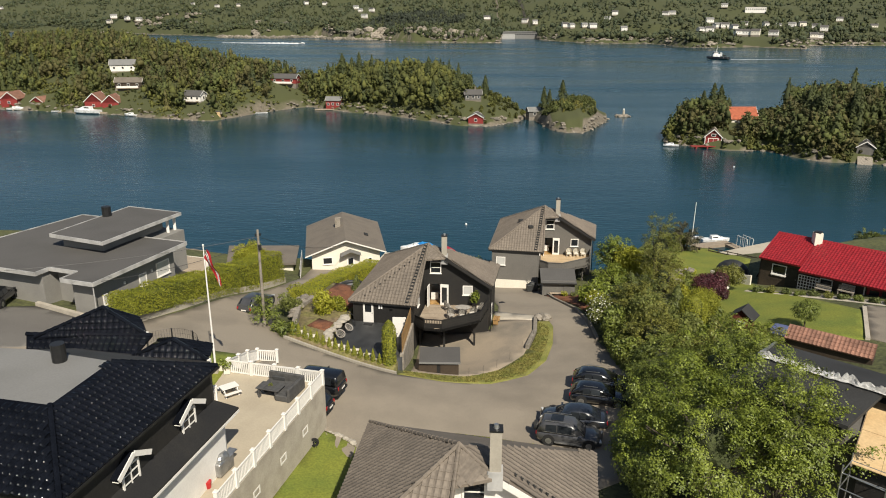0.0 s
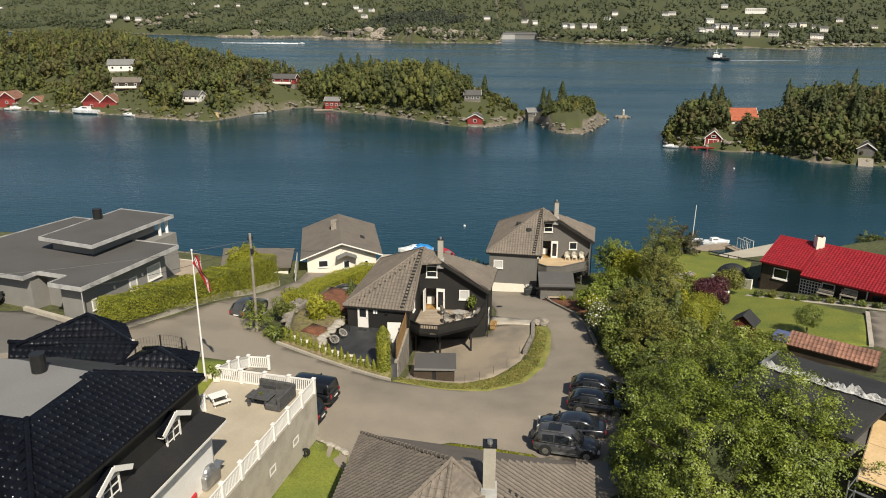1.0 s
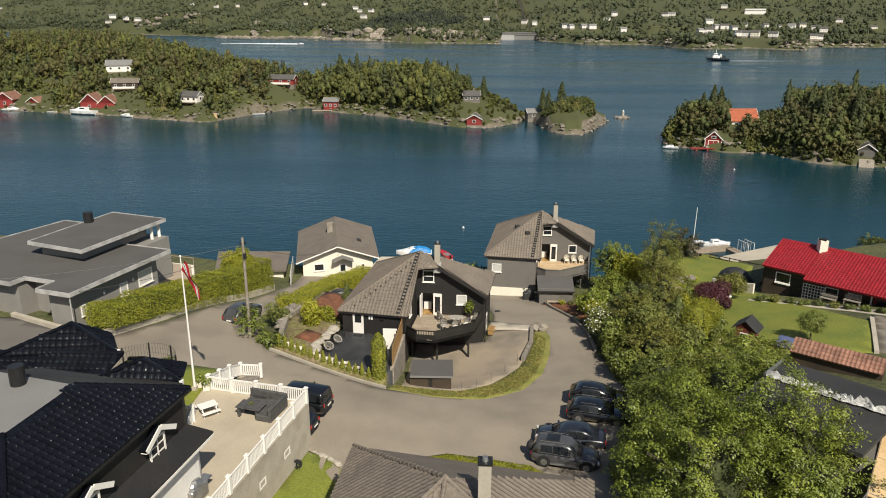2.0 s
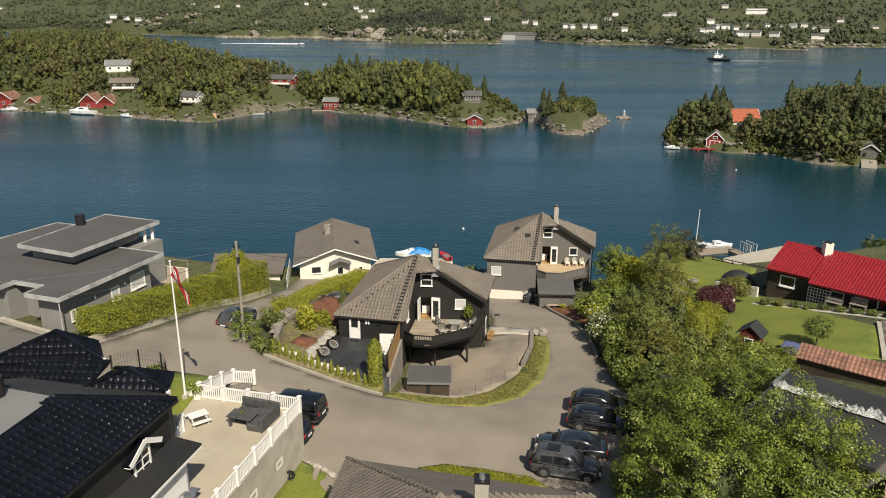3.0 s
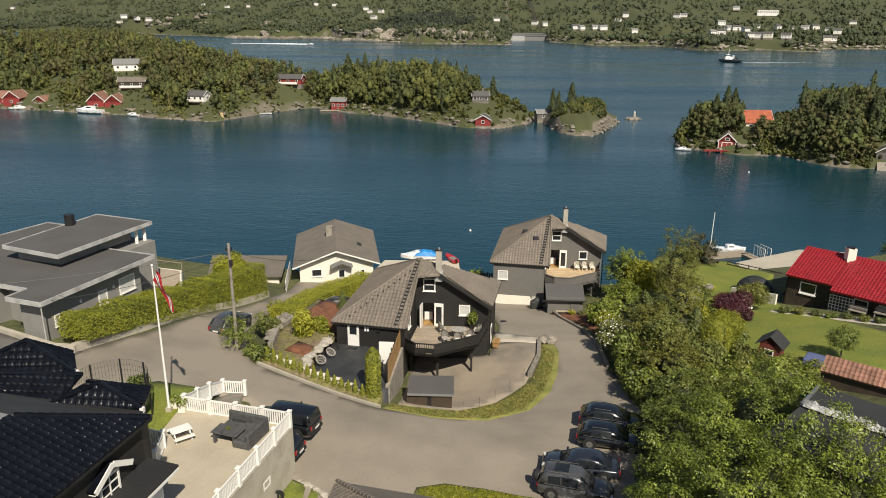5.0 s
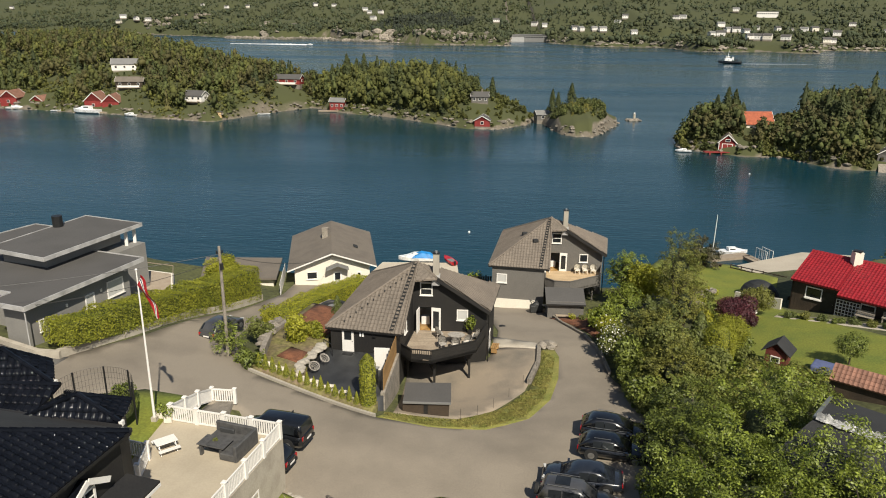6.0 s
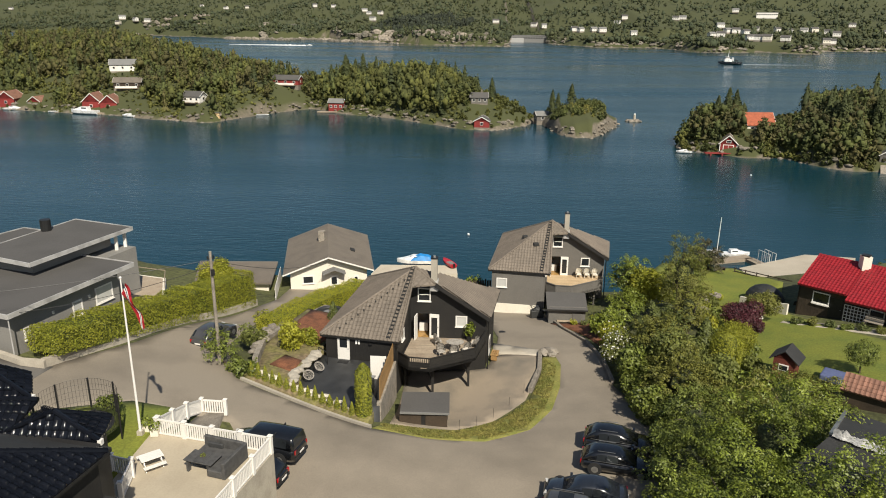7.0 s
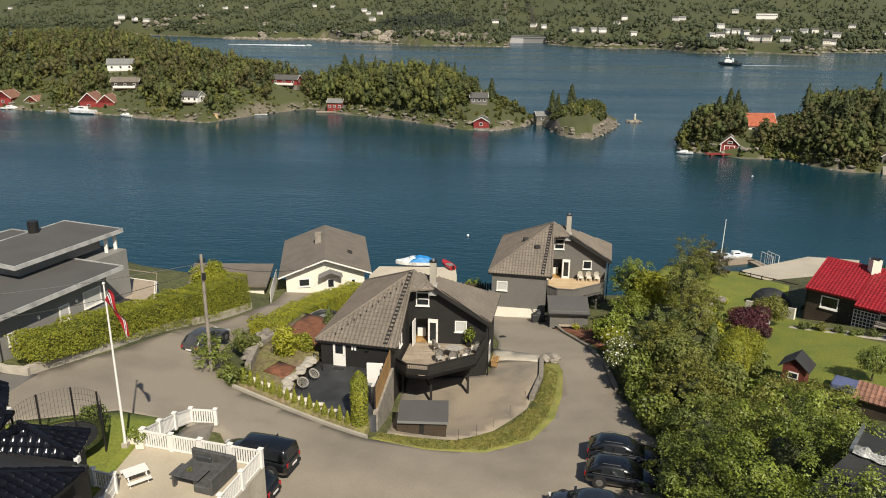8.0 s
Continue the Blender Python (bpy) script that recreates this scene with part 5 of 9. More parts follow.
# ---- retaining walls, kerbs, terrace and beds of the corner house ----
def wall_run(name, pts, w, lab, mat="concrete", up=0.6, down=1.2, cat="wall"):
    """A retaining wall that follows the ground: pts are plan points with the top's height."""
    bm = bmesh.new()
    rows = []
    for i, p in enumerate(pts):
        a, b = Vector(pts[max(0, i - 1)]), Vector(pts[min(len(pts) - 1, i + 1)])
        _, out = frame_axes(a, b)
        p = Vector(p)
        rows.append([bm.verts.new(v) for v in (p + out * w / 2, p - out * w / 2, p - out * w / 2 - Vector((0, 0, up + down)), p + out * w / 2 - Vector((0, 0, up + down)))])
    for r, s in zip(rows, rows[1:]):
        for k in range(4):
            bm.faces.new((r[k], r[(k + 1) % 4], s[(k + 1) % 4], s[k]))
    bm.faces.new(rows[0])
    bm.faces.new(rows[-1][::-1])
    return solid(name, bm, mat, lab, cat)


HEDGE_WALL = [(-28.6, 51.0), (-26.6, 57.2), (-25.1, 64), (-23.9, 70), (-22.9, 76.2)]
wall_run("hedge_wall", [(x, y, height(x + 1, y) + 0.75) for x, y in HEDGE_WALL], 0.4, "low grey concrete wall carrying a clipped hedge")
wall_run("hedge_wall_end", [(-37, 53.6, height(-37, 53) + 0.35), (-30, 50.9, height(-30, 50.9) + 0.5), (-28.4, 50.9, height(-28.4, 50.9) + 0.6)], 0.35, "low grey concrete wall beside the villa drive")
KERB = [(lerp(-17.1, -7.2, i / 10), lerp(55.15, 51.35, i / 10) + 0.18 * math.sin(math.pi * i / 10)) for i in range(11)]
wall_run("garden_kerb", [(x, y, height(x, y) + 0.24) for x, y in KERB], 0.18, "pale stone kerb below the garden bed", "chimney", 0.4)
wall_run("bed_wall", [(-16.6, 57.0, 21.9), (-17.2, 61.0, 21.6), (-16.4, 66.0, 20.9), (-14.6, 71.5, 20.2)], 0.4, "grey stone wall along the raised garden bed", "stone", 0.4)
wall_run("lane_kerb", [(6.1, 80.2, 16.5), (7.4, 75.0, 17.35), (9.1, 70.2, 18.2), (9.85, 65.6, 18.75), (9.95, 61, 19.15)], 0.22, "worn kerb along the lane bend", "stone", 0.3)

drape("parking_deck", [(-12.6, 60.6), (-6.7, 59.8), (-6.9, 53.0), (-8.2, 52.6), (-13.0, 54.8), (-13.2, 57)], "paving", "dark paved forecourt beside the black house", "paving",
      level=lambda x, y: 20.5, skirt=3.4)
def bed_level(x, y):
    """The bed rises from the kerb to its upper level."""
    top = 20.75 + 0.5 * smooth01((-9 - x) / 6) - 0.02 * (y - 55)
    away = max(0.0, 0.36 * (x + 17.1) + 0.93 * (y - 55.15))
    return min(top, height(x, y) + 0.2 + 0.55 * away)


drape("bed_soil", [(-17.0, 55.4), (-12.2, 53.6), (-7.6, 51.7), (-7.2, 52.6), (-8.3, 52.9), (-13.1, 55.0), (-13.3, 57), (-12.7, 60.8), (-12.0, 63.5), (-12.2, 67.6), (-15.6, 68.6), (-16.3, 66), (-17.1, 61), (-16.5, 57)],
      "ground", "planted garden bed with scrubby ground cover", "garden bed", level=lambda x, y: bed_level(x, y), skirt=2.5)
drape("mulch_bed", [(-15.9, 61.9), (-13.1, 61.0), (-12.2, 63.5), (-12.3, 67.4), (-15.2, 68.3), (-15.8, 65.5)], "mulch", "red-brown bark mulch bed beside the house", "mulch bed",
      level=lambda x, y: bed_level(x, y) + 0.06, skirt=0.1)
drape("mulch_bed", [(-15.6, 57.2), (-13.7, 56.3), (-13.5, 58.2), (-14.9, 58.9)], "mulch", "small patch of bark mulch under a shrub", "mulch bed",
      level=lambda x, y: bed_level(x, y) + 0.07, skirt=0.1)


def rough_stones(name, label, path, size, n, seed, mat="stone", spread=0.3, cat="stones", shared=None):
    """Single boulders scattered along a line, as parts of one rockery."""
    rnd = random.Random(seed)
    b = thing(name, label, cat, path[0])
    inv = b.matrix_basis.inverted()
    shapes = []
    for k in range(4):
        bm = bmesh.new()
        bmesh.ops.create_icosphere(bm, subdivisions=2, radius=1)
        for v in bm.verts:
            v.co *= 0.85 + 0.35 * noise.noise(v.co * 1.3 + Vector((k * 3.1 + seed, 0, 0)))
            v.co.z *= 0.7
        me = mesh_from("stone", bm)
        me.materials.append(M[mat])
        shapes.append(me)
    for i in range(n):
        f = (i + rnd.random() * 0.6) / n * (len(path) - 1)
        k = min(len(path) - 2, int(f))
        c = Vector(path[k]).lerp(Vector(path[k + 1]), f - k)
        s = size * rnd.uniform(0.6, 1.25)
        m = pose(c.x + rnd.uniform(-spread, spread), c.y + rnd.uniform(-spread, spread), c.z + s * 0.15, 0, 0, rnd.uniform(0, 360)) @ Matrix.Diagonal((s, s * rnd.uniform(0.7, 1.1), s * rnd.uniform(0.6, 0.9), 1))
        part("stone", shapes[i % 4], mat, b, at=inv @ m)
    return b


rough_stones("rockery", "pale boulders edging the garden bed above the kerb", [(lerp(-16.5, -8.7, i / 6), lerp(56.0, 53.0, i / 6) + 0.15 * math.sin(math.pi * i / 6), height(lerp(-16.5, -8.7, i / 6), lerp(55.6, 52.6, i / 6)) + 0.5) for i in range(7)], 0.36, 58, 1, "limestone", 0.12)
rough_stones("rockery", "pale rough slabs stepping up between bed and forecourt", [(-13.4, 55.3, 21.0), (-13.3, 56.6, 21.1), (-12.9, 58.4, 21.0), (-12.7, 60.2, 21.0)], 0.42, 16, 12, "chimney", 0.2)
rough_stones("rockery", "stones holding the bed by the parked car", [(-17.2, 58.5, 21.5), (-17.6, 62.5, 21.3), (-16.9, 66, 20.7)], 0.5, 16, 3)
rough_stones("lawn_edging", "pale stones edging the small lawn", [(-10.9, 42.0, 20.45), (-9.7, 41.55, 20.4), (-8.4, 40.6, 20.35)], 0.24, 13, 14, "chimney", 0.06)
rough_stones("stone_wall_end", "mossy boulders at the end of the yard wall", [(4.9, 66.9, 18.4), (5.9, 66.7, 18.4)], 0.62, 5, 4, "stone")
wall_run("yard_wall", [(4.75, 66.9, 18.55), (4.5, 63.6, 18.6), (3.6, 60.0, 18.7)], 0.35, "dark low wall between gravel yard and verge", "stone", 0.5, 1.5)
wall_run("forecourt_wall", [(-6.75, 59.6, 20.7), (-6.85, 56.5, 20.7), (-6.95, 53.2, 20.7)], 0.3, "rough stone retaining wall under the forecourt", "stone", 0.3, 3.4)


def board_fence():
    f = thing("board_fence", "horizontal oiled-wood screen fence above a stone wall", "fence", (-6.8, 56.5, 20.66))
    a, b = Vector((-6.8, 59.4, 0)), Vector((-6.95, 53.6, 0))
    for i in range(11):
        z = 20.74 + i * 0.152
        part("board", bar(bmesh.new(), (a.x, a.y, z), (b.x, b.y, z), 0.03, 0.138), "wood_warm", f, placed=True)
    for k in range(5):
        p = a.lerp(b, k / 4)
        part("post", boxes(((p.x - 0.07, p.y, 21.5), (0.09, 0.09, 1.72))), "black_wood", f, placed=True)
    part("end_panel", boxes(((-7.55, 57.0, 21.42), (1.15, 0.06, 1.82))), "white", f, "white painted panel inside the fence", placed=True)
    return f


board_fence()


def garden_shed():
    s = thing("tool_shed", "low dark tool shed with a flat grey felt roof", "shed", (-4.1, 54.8, 17.4))
    part("body", boxes(((-3.95, 55.1, 18.5), (3.0, 2.3, 2.4))), "black_wood", s, placed=True)
    part("roof", slab([Vector(p) for p in ((-5.6, 53.7, 19.8), (-2.2, 53.8, 19.8), (-2.35, 56.5, 19.95), (-5.7, 56.3, 19.95))], 0.12), "felt", s, placed=True)
    for x in (-5.0, -3.2):
        part("door", boxes(((x + 0.1, 53.93, 18.5), (1.5, 0.05, 2.1))), "brown_wood", s, placed=True)
    part("roof_trim", bar(bmesh.new(), (-5.6, 53.7, 19.75), (-2.2, 53.8, 19.75), 0.05, 0.16), "felt_light", s, placed=True)
    return s


garden_shed()


def lean_shed():
    s = thing("lean_to_shed", "grey lean-to shed under the neighbour's deck", "shed", (8.2, 79, 16.2))
    part("body", boxes(((8.0, 78.4, 17.0), (3.6, 2.2, 2.9))), "grey_wood", s, placed=True)
    part("roof", slab([Vector(p) for p in ((6.0, 76.95, 18.3), (9.95, 76.95, 18.3), (9.95, 79.75, 19.1), (6.0, 79.75, 19.1))], 0.12), "felt", s, placed=True)
    part("roof_trim", bar(bmesh.new(), (6.0, 76.93, 18.25), (9.95, 76.93, 18.25), 0.05, 0.14), "black_wood", s, placed=True)
    part("door", boxes(((9.0, 77.28, 17.15), (0.9, 0.05, 2.0))), "grey_wood", s, placed=True)
    part("bench", boxes(((8.0, 77.0, 17.1), (2.0, 0.4, 0.06)), ((7.2, 77.0, 16.8), (0.08, 0.35, 0.6)), ((8.8, 77.0, 16.8), (0.08, 0.35, 0.6))), "wood_deck", s, placed=True)
    return s


lean_shed()


def carport():
    s = thing("flat_roof_garage", "low garage with a brown flat roof behind the hedge", "garage", (-27, 86, 14))
    part("roof", slab([Vector(p) for p in ((-33.2, 88.0, 18.4), (-31.0, 80.6, 18.4), (-22.9, 81.6, 18.4), (-24.2, 88.6, 18.4))], 0.2), "shingle", s, placed=True)
    part("wall", prism([(-32.6, 87.5), (-30.6, 81.2), (-23.4, 82.1), (-24.6, 88.1)], 11, 18.3), "cream", s, placed=True)
    return s


carport()


def white_fence():
    f = thing("white_gate_fence", "white board fence at the bungalow's drive", "fence", (-22.3, 82, 16.8))
    a, b = Vector((-21.7, 78.9, 0)), Vector((-23.6, 87.5, 0))
    for k in range(22):
        p = a.lerp(b, (k + 0.5) / 22)
        z = height(p.x, p.y)
        part("board", boxes(((p.x, p.y, z + 0.75), (0.04, 0.36, 1.5), 12)), "white", f, placed=True)
    for z in (0.35, 1.2):
        part("rail", bar(bmesh.new(), (a.x - 0.05, a.y, height(a.x, a.y) + z), (b.x - 0.05, b.y, height(b.x, b.y) + z), 0.05, 0.1), "white", f, placed=True)
    return f


white_fence()


def slope_fence():
    f = thing("dark_fence", "dark wooden deck fence behind the corner house", "fence", (-2, 88, 14))
    a, b = Vector((-5.5, 88.5, 0)), Vector((1.6, 89.5, 0))
    for k in range(26):
        p = a.lerp(b, (k + 0.5) / 26)
        part("board", boxes(((p.x, p.y, 15.9), (0.22, 0.03, 1.5), 8)), "brown_wood", f, placed=True)
    for k in range(5):
        p = a.lerp(b, k / 4)
        part("post", boxes(((p.x, p.y + 0.08, 14.6), (0.12, 0.12, 4.4), 8)), "brown_wood", f, placed=True)
    return f


slope_fence()

vt = thing("villa_terrace", "white walled terrace beside the grey villa", "terrace", (-29.5, 68, 20))
part("wall", prism([(-33.4, 71.9), (-29.3, 70.9), (-27.4, 66.4), (-28.9, 64.9), (-31.5, 66.0)], 18.5, 22.55), "cream", vt, placed=True)
part("floor", prism([(-33.2, 71.7), (-29.5, 70.7), (-27.7, 66.5), (-29.0, 65.2), (-31.4, 66.2)], 22.5, 22.565), "wood_deck", vt, placed=True)
for a, b in (((-33.4, 71.9), (-29.3, 70.9)), ((-29.3, 70.9), (-27.4, 66.4))):
    part("handrail", bar(bmesh.new(), (*a, 23.3), (*b, 23.3), 0.06, 0.06), "wood_deck", vt, placed=True)


# ---- plants ----
def leaves_mesh(name, centres, normals, size, rng, squash=0.62, bend=0.25):
    """Many small folded leaves: one quad each, at the centres, facing roughly along the normals."""
    n = len(centres)
    nrm = normals / (np.linalg.norm(normals, axis=1, keepdims=True) + 1e-9)
    rnd = rng.normal(size=(n, 3))
    u = np.cross(nrm, rnd)
    u /= np.linalg.norm(u, axis=1, keepdims=True) + 1e-9
    v = np.cross(nrm, u)
    s = (size * rng.uniform(0.6, 1.35, n))[:, None]
    a, b = u * s, v * s * squash
    lift = nrm * s * bend
    verts = np.stack([centres - a, centres - b + lift, centres + a, centres + b + lift], 1).reshape(-1, 3)
    me = bpy.data.meshes.new(name)
    idx = np.arange(n * 4, dtype=np.int32)
    me.vertices.add(n * 4)
    me.vertices.foreach_set("co", verts.astype(np.float32).ravel())
    me.loops.add(n * 4)
    me.loops.foreach_set("vertex_index", idx)
    me.polygons.add(n)
    me.polygons.foreach_set("loop_start", np.arange(0, n * 4, 4, dtype=np.int32))
    me.update(calc_edges=True)
    return me


def lobe_points(lobes, per_m2, rng, inner=0.25, wild=0.75):
    """Points and outward directions on and inside a set of uneven lobes (centre, radii)."""
    cs, ns = [], []
    for c, r in lobes:
        r = np.array(r if hasattr(r, "__len__") else (r, r, r), float)
        area = 4 * math.pi * (np.prod(r) ** (2 / 3))
        n = max(12, int(area * per_m2))
        d = rng.normal(size=(n, 3))
        d /= np.linalg.norm(d, axis=1, keepdims=True)
        bumps = np.array([noise.noise(Vector(q) * 2.2 + Vector(c)) for q in d])
        depth = 1 - inner * rng.random(n) ** 2 + 0.45 * bumps + 0.08 * rng.normal(size=n)
        cs.append(np.array(c) + d * r * depth[:, None])
        ns.append(d + wild * rng.normal(size=(n, 3)) + np.array((0, 0, 0.35)))
    return np.concatenate(cs), np.concatenate(ns)


def crown_lobes(c, r, n, rng, flat=0.8, lobe=0.45):
    """Lobes that fill an uneven crown round c with radius r (a number or three)."""
    r = np.array(r if hasattr(r, "__len__") else (r, r, r * flat), float)
    out = []
    for _ in range(n):
        d = rng.normal(size=3)
        d /= np.linalg.norm(d)
        p = np.array(c) + d * r * rng.uniform(0.45, 0.82)
        out.append((tuple(p), float(np.mean(r)) * lobe * rng.uniform(0.7, 1.25)))
    out.append((tuple(c), tuple(r * 0.6)))
    return out


def trunk_mesh(base, top, r, limbs, rng, bend=0.3):
    """A tapered, slightly crooked trunk with limbs reaching to points."""
    bm = bmesh.new()
    base, top = Vector(base), Vector(top)
    n = 5
    pts = [base.lerp(top, i / n) + Vector((rng.uniform(-bend, bend), rng.uniform(-bend, bend), 0)) * (0 < i < n) for i in range(n + 1)]
    for i in range(n):
        rod(bm, pts[i], pts[i + 1], r * (1 - 0.8 * i / n), 7, r * (1 - 0.8 * (i + 1) / n))
    for k, q in enumerate(limbs):
        s = pts[1 + k % (n - 1)]
        q = Vector(q)
        mid = s.lerp(q, 0.5) + Vector((0, 0, 0.15 * (q - s).length))
        rr = r * 0.38
        rod(bm, s, mid, rr, 5, rr * 0.6)
        rod(bm, mid, q, rr * 0.6, 5, rr * 0.2)
    return bm


def spray_points(centre, radius, per_m2, leaves, spray, rng, seed, gap=-0.25):
    """Leaf places and directions of a crown made of many small leafy sprays with gaps between them."""
    r = np.array(radius, float)
    area = 4 * math.pi * (np.prod(r) ** (2 / 3))
    cs, ns = [], []
    for k in range(int(area * per_m2)):
        d = rng.normal(size=3)
        d /= np.linalg.norm(d)
        if d[2] < -0.55:
            continue
        q = Vector(d)
        uneven = 1 + 0.30 * noise.noise(q * 1.6 + Vector((seed, 0, 0))) + 0.16 * noise.noise(q * 4.1 + Vector((0, seed, 0)))
        if noise.noise(q * 3.2 + Vector((0, 0, seed))) < gap:
            uneven *= rng.uniform(0.62, 0.84)
        depth = uneven * (1 - 0.45 * rng.random() ** 1.6)
        c = np.array(centre) + d * r * depth
        size = spray * rng.uniform(0.55, 1.3)
        lean = d * np.array((1, 1, 0.6)) + 0.35 * rng.normal(size=3)
        lean /= np.linalg.norm(lean)
        side = np.cross(lean, (0.13, 0.21, 0.97))
        side /= np.linalg.norm(side) + 1e-9
        up = np.cross(side, lean)
        n = int(leaves * rng.uniform(0.6, 1.3) * (size / spray) ** 2)
        g = np.clip(rng.normal(size=(n, 3)), -1.9, 1.9)
        f = g * np.array((0.42, 0.34, 0.12)) * size
        droop = (0.22 - 0.2 * (g[:, :1] ** 2 + g[:, 1:2] ** 2)) * 0.5 * size
        cs.append(c + f[:, :1] * lean + f[:, 1:2] * side + (f[:, 2:] + droop) * up)
        ns.append(0.75 * up + 0.3 * d + 0.4 * (g[:, :1] * lean + g[:, 1:2] * side) + 0.3 * rng.normal(size=(n, 3)))
    return np.concatenate(cs), np.concatenate(ns)


def broadleaf(name, label, base, crown, radius, mat, leaf=0.16, density=26, limbs=14, seed=1, category="tree", flat=0.8, trunk=0.22, spray=0.55, gap=-0.25):
    """A tree or tall shrub with trunk, limbs and a crown of single leaves set in sprays."""
    rng = np.random.default_rng(seed)
    t = thing(name, label, category, base)
    r = np.array(radius if hasattr(radius, "__len__") else (radius, radius, radius * flat), float)
    ls = crown_lobes(crown, radius, min(limbs, 14), rng, flat)
    part("trunk", trunk_mesh(base, crown, trunk, [c for c, _ in ls[:14]], rng), "bark", t, placed=True)
    # added solid core: blocks sun, and its dark colour fills gaps as shade
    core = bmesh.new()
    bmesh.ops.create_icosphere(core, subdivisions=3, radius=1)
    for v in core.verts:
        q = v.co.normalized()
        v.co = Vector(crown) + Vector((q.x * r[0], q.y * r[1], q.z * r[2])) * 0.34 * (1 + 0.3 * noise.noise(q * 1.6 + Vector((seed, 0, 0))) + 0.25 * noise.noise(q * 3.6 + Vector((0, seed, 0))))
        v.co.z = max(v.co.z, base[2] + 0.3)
    part("dark_core", core, "leaf_shade", t, placed=True)
    per = 0.8 / spray ** 2
    cs, ns = spray_points(crown, r, per, density * spray ** 2 * 1.25, spray, rng, seed, gap)
    keep = cs[:, 2] > base[2] + 0.05
    part("crown", leaves_mesh("crown", cs[keep] - np.array(base), ns[keep], leaf, rng, 0.5), mat, t)
    return t


def shrub(label, at, r, mat, leaf=0.09, density=60, lobes=7, seed=1, name="shrub", flat=0.8, extra=None):
    rng = np.random.default_rng(seed)
    rr = r if hasattr(r, "__len__") else (r, r, r * flat)
    t = thing(name, label, "shrub", at)
    c = (0, 0, rr[2] * 0.85)
    ls = crown_lobes(c, rr, lobes, rng, 1.0, 0.5)
    cs, ns = lobe_points(ls, density, rng, 0.35)
    keep = cs[:, 2] > -0.1
    part("stem", trunk_mesh((0, 0, -0.1), (0, 0, rr[2]), 0.05 + 0.03 * rr[0], [p for p, _ in ls[:6]], rng, 0.05), "bark", t)
    part("foliage", leaves_mesh("foliage", cs[keep], ns[keep], leaf, rng), mat, t)
    if extra:
        k = rng.choice(len(cs), min(len(cs), extra[1]), replace=False)
        part("blossom", leaves_mesh("blossom", cs[k] * 1.02, ns[k], leaf * 0.9, rng), extra[0], t)
    return t


def column_bush(label, at, r, h, mat, seed, leaf=0.07, density=90, name="thuja", group="", blunt=False):
    """A narrow pointed evergreen."""
    rng = np.random.default_rng(seed)
    t = thing(name, label, "shrub", at, 0, group)
    n = int(density * 2 * math.pi * r * h)
    f = rng.random(n) ** 0.9
    a = rng.uniform(0, math.tau, n)
    prof = np.minimum(1.0, (1 - f) * (5.0 if blunt else 1.25)) ** (0.6 if blunt else 0.75) * np.minimum(1.0, (0.85 if blunt else 0.7) + 2 * f)
    if blunt:
        prof *= 0.88 + 0.14 * np.abs(np.sin(a * 3.5 + seed))
    rad = r * prof * (0.8 + 0.25 * rng.random(n))
    cs = np.stack([rad * np.cos(a), rad * np.sin(a), f * h], 1)
    ns = np.stack([np.cos(a), np.sin(a), np.full(n, 0.5)], 1) + 0.5 * rng.normal(size=(n, 3))
    part("stem", rod(bmesh.new(), (0, 0, -0.1), (0, 0, h * 0.8), 0.04, 6, 0.01), "bark", t)
    # added solid core behind the foliage; its dark green stands for inner shade
    part("dark_core", rod(bmesh.new(), (0, 0, 0.05), (0, 0, h * 0.86), r * 0.72, 9, r * (0.6 if blunt else 0.08)), "leaf_dark", t)
    part("foliage", leaves_mesh("foliage", cs, ns, leaf, rng), mat, t)
    return t


